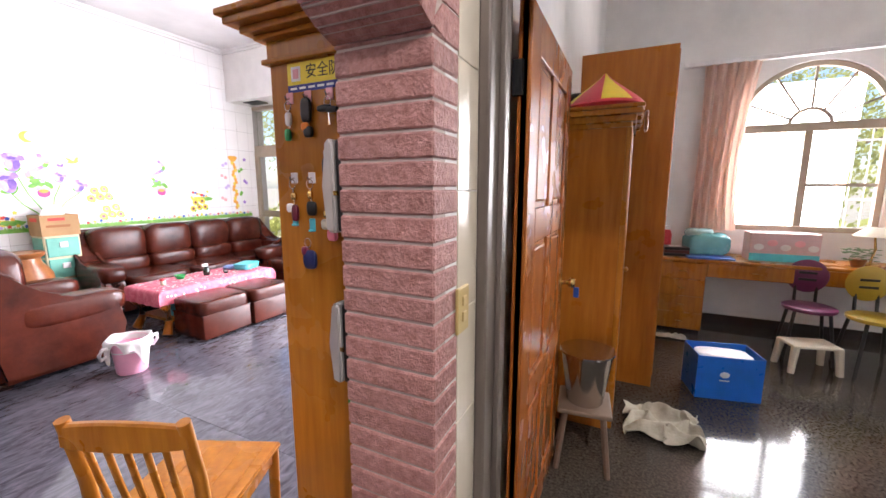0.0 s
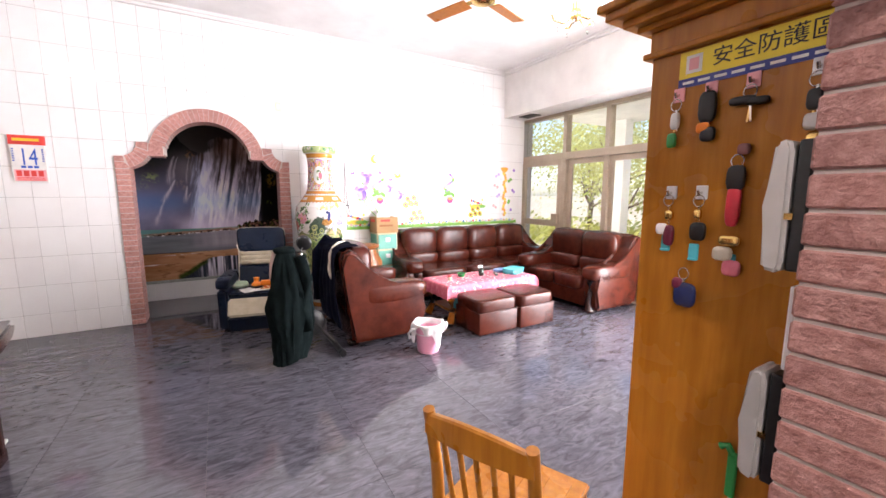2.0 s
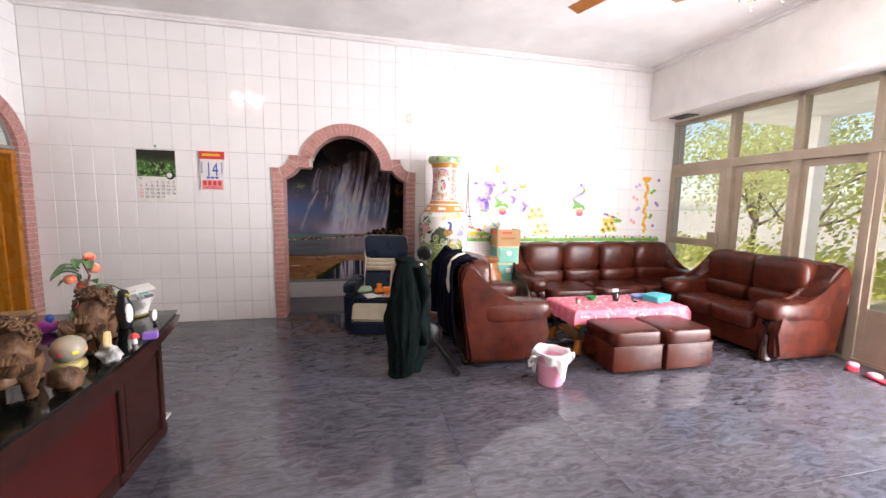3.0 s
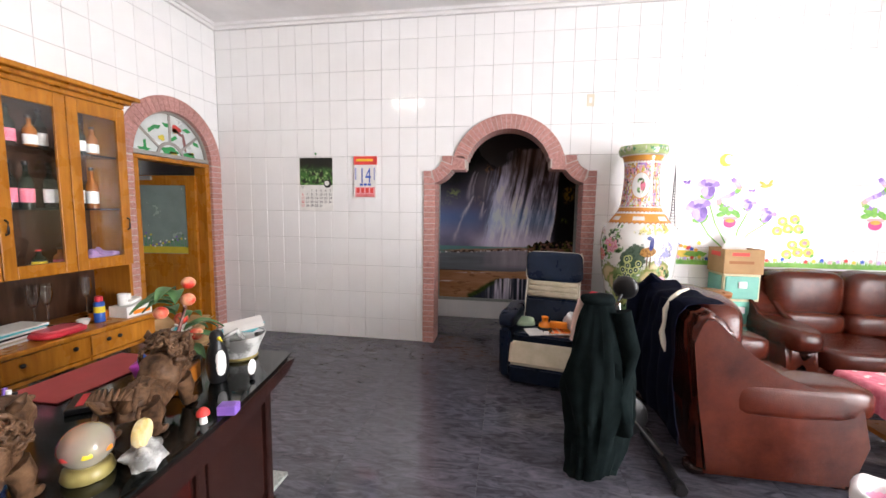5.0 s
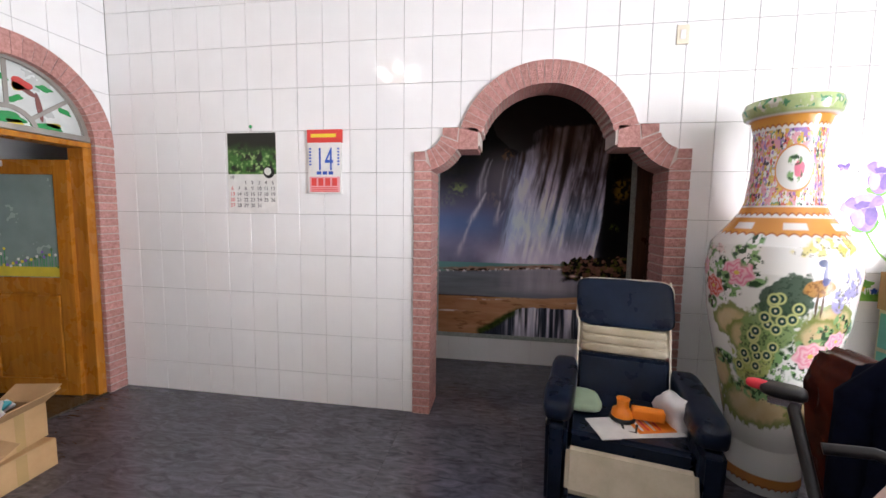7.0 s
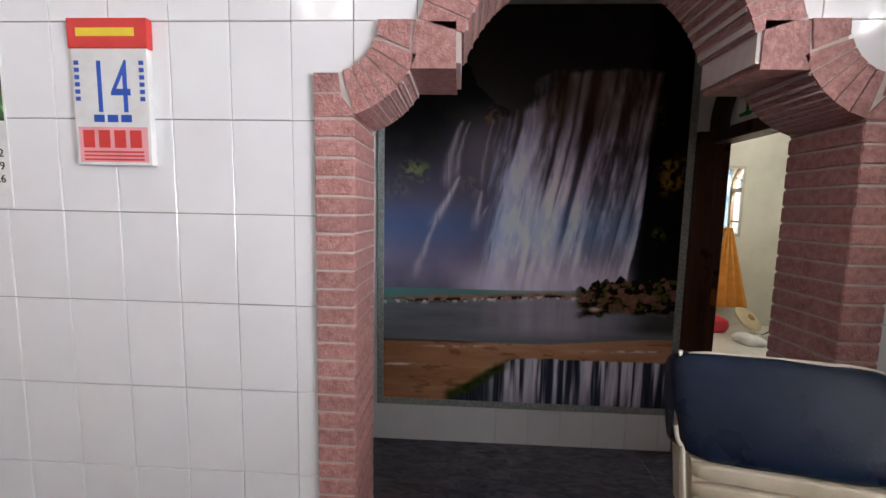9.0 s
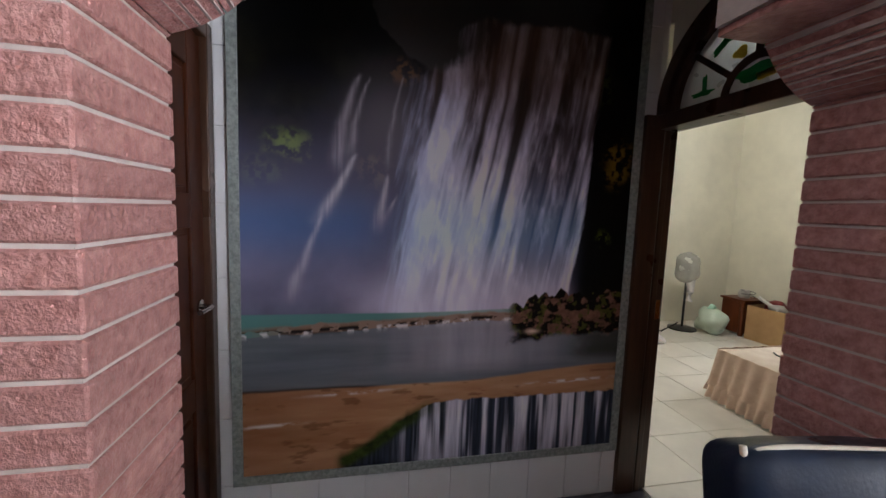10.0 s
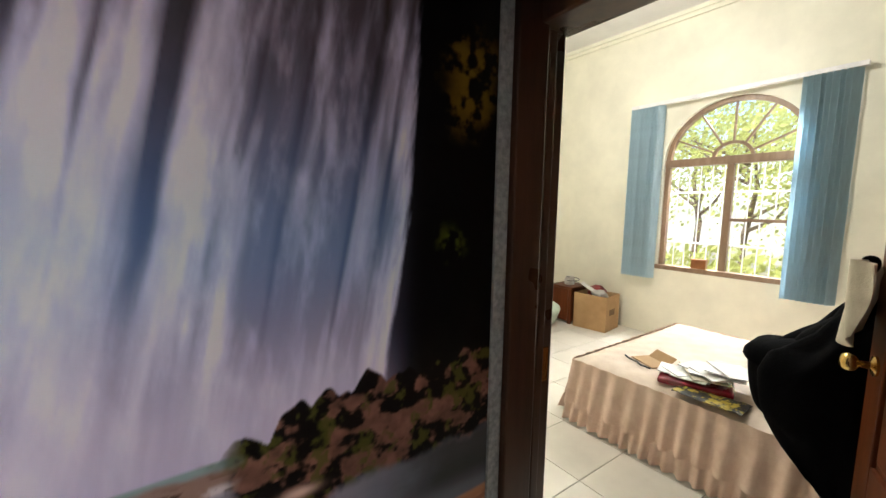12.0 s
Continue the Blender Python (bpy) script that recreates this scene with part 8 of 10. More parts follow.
rings = [[bm.verts.new((x, -0.242 - crest(x) * 0.9 + dy, z)) for dy, z in ((-0.011, 0.750), (0.011, 0.750), (0.011, 0.806 + crest(x)), (0.006, 0.812 + crest(x)), (-0.006, 0.812 + crest(x)), (-0.011, 0.806 + crest(x)))] for x in (-0.175 + 0.35 * i / n for i in range(n + 1))]
for ra, rb in zip(rings, rings[1:]):
    for k in range(6):
        bm.faces.new((ra[k], ra[(k + 1) % 6], rb[(k + 1) % 6], rb[k]))
bm.faces.new(rings[0][::-1]), bm.faces.new(rings[-1])
bmesh.ops.recalc_face_normals(bm, faces=bm.faces)
part("top_rail", bm, OAK, ch)
part("lower_rail", boxes((-0.165, 0.165, -0.205, -0.185, 0.47, 0.505), bevel=0.004), OAK, ch)
for i in range(5):
    x = -0.105 + 0.0525 * i
    part("slat", one(tube, [(x, -0.195, 0.50), (x * 1.02, -0.222, 0.62), (x * 1.05, -0.25, 0.765)], 0.009, 8), OAK, ch, smooth=True)
bm = bmesh.new()
plate(bm, [(-0.185, -0.20), (0.185, -0.20), (0.20, 0.215), (-0.20, 0.215)], "z", 0.425, 0.447)
bmesh.ops.bevel(bm, geom=bm.edges[:], offset=0.006, segments=2, affect="EDGES")
part("seat", bm, OAK, ch)
part("seat_panel", boxes((-0.15, 0.15, -0.15, 0.17, 0.4465, 0.450), bevel=0.001), OAK, ch)
for k in range(4):
    part("seat_board", boxes((-0.148 + 0.075 * k, -0.076 + 0.075 * k, -0.148, 0.168, 0.450, 0.4525), bevel=0.001), OAK, ch)
t = thing("flip_flop", pose(-1.60, 2.35, 0.0, 0, 0, 40), "dark flip-flop on the floor", "sandal")
part("sole", one(pillow, (0, 0, 0.012), (0.045, 0.12, 0.012), 0.7, 18), BLACK, t, smooth=True)
part("strap", one(tube, [(-0.035, -0.01, 0.022), (-0.015, 0.04, 0.045), (0, 0.06, 0.03), (0.015, 0.04, 0.045), (0.035, -0.01, 0.022)], 0.006, 8), BLACK, t, smooth=True)
for x, y, a in ((-3.22, 4.52, 30), (-2.98, 4.42, 70)):
    t = thing("slipper", pose(x, y, 0, 0, 0, a), "pink plastic slipper by the sliding doors", "slipper", "pink slippers")
    part("sole", one(pillow, (0, 0, 0.012), (0.045, 0.12, 0.012), 0.7, 18), RED_PLASTIC, t, smooth=True)
    part("upper", one(pillow, (0, 0.035, 0.032), (0.045, 0.05, 0.022), 0.8, 16), PINK_PLASTIC, t, smooth=True)
# ---------------------------------------------------------------- arched windows
def arched_window(name, x0, x1, sill, spring, rise, y, mat, label, bars=()):
    w = tagged(new(name), label, kind="structure")
    mid, hw = (x0 + x1) / 2, (x1 - x0) / 2
    n = 30
    pt = lambda a, k, d=0.0: (mid + (hw * k - d) * math.cos(a), spring + (rise * k - d) * math.sin(a))
    bm = bmesh.new()
    for i in range(n):
        a, b = math.pi * i / n, math.pi * (i + 1) / n
        plate(bm, [pt(a, 1), pt(b, 1), pt(b, 1, 0.045), pt(a, 1, 0.045)], "y", y, y + 0.06)
    part("arch_frame", bm, mat, w)
    part("transom", boxes((x0, x1, y - 0.01, y + 0.07, spring - 0.05, spring + 0.03), bevel=0.004), mat, w)
    for q in (x0, x1 - 0.045):
        part("jamb", boxes((q, q + 0.045, y, y + 0.06, sill + 0.05, spring - 0.05)), mat, w)
    part("sill", boxes((x0 - 0.04, x1 + 0.04, y - 0.05, y + 0.07, sill - 0.0, sill + 0.05), bevel=0.005), mat, w)
    part("meeting_stile", boxes((mid - 0.03, mid + 0.03, y, y + 0.05, sill + 0.05, spring - 0.05)), mat, w)
    bm = bmesh.new()
    for i in range(14):
        a, b = math.pi * i / 14, math.pi * (i + 1) / 14
        plate(bm, [pt(a, 0.30), pt(b, 0.30), pt(b, 0.25), pt(a, 0.25)], "y", y + 0.015, y + 0.035)
    part("inner_arch", bm, mat, w)
    for a in (25, 58, 90, 122, 155):
        a = radians(a)
        p, q = pt(a, 0.3), pt(a, 0.95)
        dx, dz = q[0] - p[0], q[1] - p[1]
        L = math.hypot(dx, dz)
        ox, oz = -dz / L * 0.009, dx / L * 0.009
        part("spoke", one(plate, [(p[0] + ox, p[1] + oz), (q[0] + ox, q[1] + oz), (q[0] - ox, q[1] - oz), (p[0] - ox, p[1] - oz)], "y", y + 0.016, y + 0.034), mat, w)
    for z in bars:
        part("bar", boxes((mid + 0.03, x1 - 0.045, y + 0.012, y + 0.035, z, z + 0.03)), mat, w)
    g = part("pane", one(plate, [(x0 + 0.02, sill + 0.05), (x1 - 0.02, sill + 0.05)] + [pt(math.pi * i / 24, 0.99) for i in range(25)], "y", y + 0.036, y + 0.040), GLASS, w)
    g.visible_shadow = False
    bm = bmesh.new()
    k = 0
    x = x0 + 0.09
    while x < x1 - 0.02:
        rod(bm, (x, y + 0.14, sill), (x, y + 0.14, spring), 0.006, 6)
        x += 0.11
    for z in (sill + 0.3, sill + 0.85):
        box(bm, x0, x1, y + 0.132, y + 0.148, z, z + 0.02)
    part("grille", bm, WHITE_PLASTIC, w, "white iron window grille")
    return w


WINWOOD = surface("brown_window_frame", (0.20, 0.12, 0.07), (0.30, 0.20, 0.13), 0.4, scale=5, stretch=(4, 4, 1))
arched_window("window_4", SW0, SW1, SWZ, SWT, 0.58, 4.93, ALU, "arched study window with a fan of glazing bars", (1.45,))
arched_window("window_5", -8.38, -7.14, 0.77, 1.95, 0.60, 4.69, WINWOOD, "arched bedroom window with a fan of glazing bars", (1.33,))

def ceiling_lamp(name, x, y, label):
    t = thing(name, pose(x, y, 3.20), label, "lamp", "round ceiling lamps")
    part("bowl", one(lathe, [(0.02, 0.08), (0.12, 0.10), (0.18, 0.17), (0.19, 0.26), (0.17, 0.27)], 28), FROST, t, smooth=True)
    part("plate", one(lathe, [(0.20, 0.265), (0.20, 0.298)], 28), BRASS, t, smooth=True)


ceiling_lamp("hall_ceiling_lamp", 1.1, -0.9, "round white ceiling lamp in the hall")
ceiling_lamp("bedroom_ceiling_lamp", -8.1, 2.7, "round white ceiling lamp in the bedroom")

# ---------------------------------------------------------------- study
w = thing("wardrobe", pose(0, 0, 0), "brown oak wardrobe with a moulded top", "wardrobe", "study wardrobes")
part("body", boxes((-0.392, -0.03, 2.35, 3.03, 0.06, 1.76), bevel=0.003), OAK_DARK, w)
part("plinth", boxes((-0.392, -0.035, 2.36, 3.02, 0, 0.06)), OAK_DARK, w)
part("corner_post", boxes((-0.045, -0.015, 2.345, 2.375, 0.02, 1.76), bevel=0.006), OAK, w)
for q in range(2):
    part("door", boxes((-0.03, -0.012, 2.38 + 0.325 * q, 2.70 + 0.325 * q, 0.08, 1.74), bevel=0.004), OAK_DARK, w)
part("knob", one(pillow, (-0.0, 2.42, 0.98), (0.014, 0.014, 0.014), 1, 12), OAK, w, smooth=True)
for d, z0, z1 in ((0.01, 1.76, 1.785), (0.03, 1.785, 1.82), (0.055, 1.82, 1.85), (0.065, 1.85, 1.87)):
    part("cornice", boxes((-0.392, -0.03 + d, 2.35 - d, 3.03, z0, z1), bevel=0.005), OAK, w)
w = thing("wardrobe", pose(0, 0, 0), "tall brown oak wardrobe reaching over the other", "wardrobe", "study wardrobes")
part("body", boxes((-0.392, 0.21, 3.07, 4.25, 0.05, 2.34), bevel=0.003), OAK_DARK, w)
part("side_panel", boxes((-0.392, 0.22, 3.05, 3.069, 0, 2.355), bevel=0.002), OAK_DARK, w)
for q in range(2):
    part("door", boxes((0.21, 0.228, 3.075 + 0.585 * q, 3.655 + 0.585 * q, 0.08, 2.33), bevel=0.004), OAK_DARK, w)
t = thing("festival_hat", pose(-0.175, 2.47, 1.871), "red and yellow cone-shaped cloth hat on the wardrobe", "hat")
for k in range(8):
    def wedge(u, v, k=k):
        a = 2 * math.pi * (k + u) / 8
        r = 0.20 * (1 - v) ** 1.25 + 0.008
        return (r * math.cos(a), r * math.sin(a), 0.028 + 0.17 * v ** 0.85)
    part("panel", one(sheet, 6, 10, wedge, 0.002), RED_PLASTIC if k % 2 else YELLOW, t, "", True)
part("brim", one(lathe, [(0.19, 0), (0.215, 0.012), (0.205, 0.03), (0.18, 0.03)], 32), RED_PLASTIC, t, smooth=True)
t = thing("dark_cap", pose(-0.33, 2.55, 1.871), "black cap lying on the wardrobe", "cap")
part("crown", one(pillow, (0, 0, 0.06), (0.08, 0.09, 0.065), 0.9, 18), BLACK, t, smooth=True)
part("peak", one(pillow, (0.05, -0.07, 0.02), (0.05, 0.05, 0.012), 0.8, 14), BLACK, t, smooth=True)
t = thing("rattan_ring", pose(0.045, 2.33, 1.78), "small rattan ring hung on the wardrobe corner", "ring")
part("ring", one(tube, [(0.0, 0.045 * math.cos(a), 0.045 * math.sin(a)) for a in np.linspace(0, 2 * math.pi, 19)], 0.009, 8), POT_BROWN, t, smooth=True)

d = thing("study_desk", pose(0, 0, 0), "long honey oak desk with a drawer stack below the window", "desk")
part("worktop", boxes((0.30, 2.9, 4.35, 4.88, 0.735, 0.765), bevel=0.006), OAK, d)
part("drawer_case", boxes((0.31, 0.70, 4.385, 4.87, 0.05, 0.735)), OAK, d)
part("plinth", boxes((0.32, 0.69, 4.40, 4.86, 0, 0.05)), ROSEWOOD, d)
for k in range(4):
    z = 0.06 + 0.168 * k
    dr = part("drawer", boxes((0.315, 0.695, 4.365, 4.385, z, z + 0.16), bevel=0.004), OAK, d)
    part("handle", one(tube, [(0.47, 4.365, z + 0.08), (0.475, 4.345, z + 0.08), (0.535, 4.345, z + 0.08), (0.54, 4.365, z + 0.08)], 0.004, 6), BRASS, dr, "", True)
for k in range(3):
    dr = part("drawer", boxes((0.71 + 0.72 * k, 1.42 + 0.72 * k, 4.365, 4.385, 0.60, 0.73), bevel=0.004), OAK, d)
    part("handle", one(tube, [(1.03 + 0.72 * k, 4.365, 0.665), (1.035 + 0.72 * k, 4.345, 0.665), (1.095 + 0.72 * k, 4.345, 0.665), (1.10 + 0.72 * k, 4.365, 0.665)], 0.004, 6), BRASS, dr, "", True)
part("apron", boxes((0.70, 2.88, 4.386, 4.40, 0.595, 0.735)), OAK, d)
part("end_panel", boxes((2.86, 2.89, 4.386, 4.87, 0, 0.735)), OAK, d)
SZ = 0.766
t = thing("gift_pack", pose(0.72, 4.66, SZ, 0, 0, 8), "turquoise plastic-wrapped package on the study desk", "package")
part("body", one(pillow, (0, 0, 0.11), (0.20, 0.12, 0.11), 0.45, 24, 0.03, 9), plain("teal_wrap", (0.16, 0.46, 0.48), 0.25), t, smooth=True)
part("flap", one(pillow, (-0.08, 0.02, 0.23), (0.12, 0.09, 0.04), 0.6, 18, 0.03, 12), plain("pale_teal_wrap", (0.34, 0.58, 0.58), 0.25), t, smooth=True)
t = thing("blue_folder", pose(0.72, 4.46, SZ, 0, 0, 4), "flat blue folder on the desk", "folder")
part("body", boxes((-0.19, 0.19, -0.10, 0.10, 0, 0.02), bevel=0.004), BLUE_PLASTIC, t)
t = thing("book_stack", pose(0.44, 4.55, SZ, 0, 0, 6), "dark books with a pale label on the desk", "books")
for k in range(3):
    part("book", boxes((-0.11, 0.11, -0.09, 0.09, 0.03 * k, 0.03 * k + 0.028), bevel=0.003), (BLACK, plain("maroon_cover", (0.10, 0.02, 0.02), 0.5), BLACK)[k], t)
part("label", boxes((-0.06, 0.05, -0.05, 0.05, 0.089, 0.093)), PAPER, t)
t = thing("red_flask", pose(0.36, 4.72, SZ), "red vacuum flask on the desk", "flask")
part("body", one(lathe, [(0.05, 0), (0.055, 0.01), (0.055, 0.19), (0.04, 0.23), (0.03, 0.25)], 20), RED_PLASTIC, t, smooth=True)
part("cap", one(lathe, [(0.035, 0.24), (0.035, 0.28)], 18), WHITE_PLASTIC, t, smooth=True)
t = thing("tissue_carton", pose(1.30, 4.62, SZ, 0, 0, 3), "pink and turquoise printed carton on the desk", "box")
part("body", boxes((-0.27, 0.25, -0.10, 0.10, 0, 0.26), bevel=0.006), plain("pale_pink_card", (0.62, 0.44, 0.44), 0.5), t)
part("band", boxes((-0.268, 0.248, -0.1015, -0.1, 0.0, 0.07)), CYAN_PLASTIC, t, "turquoise band")
for k in range(5):
    part("print", one(pillow, (-0.20 + 0.10 * k, -0.101, 0.13 + 0.04 * (k % 2)), (0.04, 0.002, 0.03), 1, 12), INK_PINK if k % 2 else PAPER, t)
t = thing("table_lamp", pose(1.92, 4.62, SZ), "white-shaded table lamp on the study desk", "lamp")
part("shade", one(lathe, [(0.14, 0.26), (0.05, 0.34), (0.045, 0.34), (0.13, 0.262)], 24, cap=False), CREAM_CLOTH, t, smooth=True)
part("stem", one(tube, [(0, 0, 0.02), (0.02, 0, 0.15), (0, 0, 0.30)], 0.010, 8), BRASS, t, smooth=True)
part("base", one(lathe, [(0.07, 0), (0.07, 0.012), (0.02, 0.025)], 20), BRASS, t, smooth=True)
t = thing("potted_greens", pose(1.80, 4.52, SZ), "small potted plants on the study desk", "plant")
part("pot", one(lathe, [(0.04, 0), (0.06, 0.07), (0.05, 0.07)], 16), POT_BROWN, t, smooth=True)
bm = bmesh.new()
rnd = random.Random(3)
for k in range(60):
    a, r0, z = rnd.uniform(0, 6.28), rnd.uniform(0.02, 0.13), rnd.uniform(0.06, 0.16)
    pillow(bm, (r0 * math.cos(a), r0 * math.sin(a), z), (0.022, 0.018, 0.004), 1, 6)
part("foliage", bm, LEAF_GREEN, t, smooth=True)
c = thing("curtain", pose(0, 0, 0), "gathered peach curtain beside the study window", "curtain")


def curtain(u, v):
    x = 0.58 + (0.46 - 0.10 * math.sin(v * 2.6)) * u
    return (x + 0.01 * math.sin(v * 4), 4.82 + 0.03 * math.sin(u * 34), 2.63 - 1.62 * v)


part("cloth", one(sheet, 60, 12, curtain, 0.003), PEACH_CURTAIN, c, smooth=True)
c2 = thing("curtain", pose(0, 0, 0), "gathered peach curtain at the window's other side", "curtain")
part("cloth", one(sheet, 60, 12, lambda u, v: (2.06 + 0.34 * u, 4.82 + 0.03 * math.sin(u * 34), 2.63 - 1.62 * v), 0.003), PEACH_CURTAIN, c2, smooth=True)
t = thing("curtain_rail", pose(0, 0, 0), "white curtain rail above the study window", "rail")
part("rail", boxes((0.40, 2.5, 4.80, 4.86, 2.63, 2.67), bevel=0.004), WHITE_PLASTIC, t)
part("bracket", boxes((0.60, 0.63, 4.86, 4.9, 2.63, 2.67)), WHITE_PLASTIC, t)


def round_chair(x, y, a, mat, label):
    t = thing("kids_chair", pose(x, y, 0, 0, 0, a), label, "chair", "round-backed chairs")
    part("seat", one(lathe, [(0.17, 0.42), (0.18, 0.43), (0.18, 0.45), (0.16, 0.46)], 26), mat, t, smooth=True)
    part("backrest", one(lathe, [(0.135, -0.012), (0.145, 0), (0.135, 0.012)], 28), mat, t, "", True, pose(0, -0.17, 0.68, 90, 0, 0))
    for k in range(2):
        part("bar", boxes((-0.06, 0.06, -0.187, -0.153, 0.64 + 0.06 * k, 0.66 + 0.06 * k)), BLACK, t)
    for sx in (-1, 1):
        part("back_post", one(rod, (sx * 0.07, -0.15, 0.44), (sx * 0.07, -0.17, 0.60), 0.012, 8), BLACK, t)
        for sy in (-1, 1):
            part("leg", one(rod, (sx * 0.11, sy * 0.11, 0.43), (sx * 0.16, sy * 0.16, 0), 0.013, 8), BLACK, t)


round_chair(1.42, 4.20, 175, plain("plum_paint", (0.14, 0.02, 0.08), 0.35), "plum round-backed chair at the study desk")
round_chair(1.78, 4.05, 185, plain("mustard_paint", (0.40, 0.28, 0.02), 0.35), "mustard yellow round-backed chair at the study desk")
t = thing("step_stool", pose(1.36, 3.92, 0, 0, 0, 14), "beige plastic step stool in the study", "stool")
part("top", boxes((-0.17, 0.17, -0.11, 0.11, 0.20, 0.225), bevel=0.012, seg=3), CREAM_TILE, t)
for sx in (-1, 1):
    for sy in (-1, 1):
        part("leg", one(tube, [(sx * 0.145, sy * 0.09, 0.205), (sx * 0.165, sy * 0.105, 0.0)], [0.03, 0.024], 8), CREAM_TILE, t)
t = thing("shopping_bag", pose(0.66, 3.20, 0, 0, 0, 12), "bright blue shopping bag standing open on the floor", "bag")
e = 0.004
part("body", boxes((-0.20, 0.20, -0.13, 0.13, 0, e), (-0.20, -0.20 + e, -0.13, 0.13, e, 0.31), (0.20 - e, 0.20, -0.13, 0.13, e, 0.31), (-0.2 + e, 0.2 - e, -0.13, -0.13 + e, e, 0.305), (-0.2 + e, 0.2 - e, 0.13 - e, 0.13, e, 0.315)), plain("bright_blue_film", (0.015, 0.16, 0.66), 0.3), t)
part("emblem", one(pillow, (-0.03, -0.131, 0.18), (0.03, 0.0015, 0.022), 1, 16), PAPER, t, "pale printed mark")
part("print_bar", boxes((-0.06, 0.0, -0.1315, -0.13, 0.135, 0.143)), PAPER, t)
part("lining", one(pillow, (0, 0, 0.27), (0.17, 0.10, 0.03), 0.5, 20, 0.02, 14), WHITE_PLASTIC, t, "white wrapped contents", True)
t = thing("floor_towel", pose(0.26, 2.52, 0), "crumpled soiled towel on the terrazzo floor", "towel")


def towel(u, v):
    x, y = (u - 0.5) * 0.40, (v - 0.5) * 0.34
    k = noise.noise((u * 4, v * 4, 2.0)), noise.noise((u * 7, v * 7, 5.0)), noise.noise((u * 4, v * 4, 9.0))
    return (x + 0.07 * k[2], y + 0.07 * k[0], max(0.008, 0.045 + 0.075 * k[0] + 0.03 * k[1]))


part("cloth", one(sheet, 40, 36, towel, 0.006), TOWEL, t, smooth=True)
t = thing("rag", pose(0.42, 4.22, 0), "grey rag on the floor by the drawers", "rag")
part("cloth", one(sheet, 24, 18, lambda u, v: ((u - 0.5) * 0.3 + 0.03 * noise.noise((u * 4, v * 4, 2)), (v - 0.5) * 0.12, 0.012 + 0.03 * abs(noise.noise((u * 5, v * 5, 7)))), 0.004), TOWEL, t, smooth=True)
t = thing("stool", pose(-0.15, 2.04, 0, 0, 0, 6), "small wooden stool carrying a steel bucket", "stool")
part("seat", boxes((-0.13, 0.13, -0.13, 0.13, 0.31, 0.335), bevel=0.008), plain("weathered_wood", (0.22, 0.15, 0.10), 0.6, scale=10), t)
for sx in (-1, 1):
    for sy in (-1, 1):
        part("leg", one(rod, (sx * 0.09, sy * 0.09, 0.312), (sx * 0.125, sy * 0.125, 0), 0.015, 8), plain("stool_leg_wood", (0.20, 0.13, 0.09), 0.6), t)
t = thing("steel_bucket", pose(-0.15, 2.04, 0.336), "polished steel bucket on a wooden stool", "bucket")
part("body", one(lathe, [(0.085, 0), (0.09, 0.006), (0.128, 0.27), (0.132, 0.275), (0.126, 0.275), (0.086, 0.01)], 36), STEEL, t, smooth=True)
part("rim", one(lathe, [(0.128, 0.268), (0.136, 0.272), (0.136, 0.282), (0.126, 0.284)], 36), STEEL, t, smooth=True)
part("bail", one(tube, [(0.134 * math.cos(a), 0.134 * math.sin(a), 0.272 - 0.02 * math.sin(a)) for a in np.linspace(0.1, 3.0, 14)], 0.003, 6), STEEL, t, smooth=True)
part("red_grip", one(rod, (0.12, 0.06, 0.275), (0.10, 0.10, 0.27), 0.008, 8), RED_PLASTIC, t, smooth=True)

# ---------------------------------------------------------------- bedroom
b = thing("bed", pose(0, 0, 0), "low bed with cream quilted cover and peach frill", "bed")
BX0, BX1, BY0, BY1 = -7.78, -6.32, 2.34, 3.86
part("base", boxes((BX0 + 0.06, BX1 - 0.06, BY0 + 0.06, BY1 - 0.06, 0.04, 0.28)), DARKWOOD, b)
part("mattress", boxes((BX0 + 0.02, BX1 - 0.02, BY0 + 0.02, BY1 - 0.02, 0.28, 0.40), bevel=0.04, seg=3), BEDSPREAD, b, smooth=True)


def cover(u, v):
    x, y = BX0 + (BX1 - BX0) * u, BY0 + (BY1 - BY0) * v
    e = min(u, 1 - u, v, 1 - v)
    return (x, y, 0.425 - 0.03 * (1 - min(1, e * 14)) ** 2 + 0.006 * noise.noise((x * 3, y * 3, 0)) + 0.003 * math.sin(x * 34) * math.sin(y * 34))


part("bedspread", one(sheet, 60, 60, cover, 0.008), BEDSPREAD, b, smooth=True)


def frill(u, v, tier):
    per = 2 * (BX1 - BX0) + 2 * (BY1 - BY0)
    s = u * per
    w_, h_ = BX1 - BX0, BY1 - BY0
    if s < w_: p, nrm = (BX0 + s, BY0), (0, -1)
    elif s < w_ + h_: p, nrm = (BX1, BY0 + s - w_), (1, 0)
    elif s < 2 * w_ + h_: p, nrm = (BX1 - (s - w_ - h_), BY1), (0, 1)
    else: p, nrm = (BX0, BY1 - (s - 2 * w_ - h_)), (-1, 0)
    if tier == 0:
        o = 0.006 + (0.010 + 0.035 * v) * (0.5 + 0.5 * math.sin(s * 62 + 1.4 * math.sin(s * 9))) + 0.05 * v
        z = 0.405 - 0.285 * v
    else:
        o = 0.052 + (0.014 + 0.025 * v) * (0.5 + 0.5 * math.sin(s * 95 + 1.2 * math.sin(s * 13))) + 0.02 * v
        z = 0.13 - 0.115 * v
    return (p[0] + nrm[0] * o, p[1] + nrm[1] * o, z)


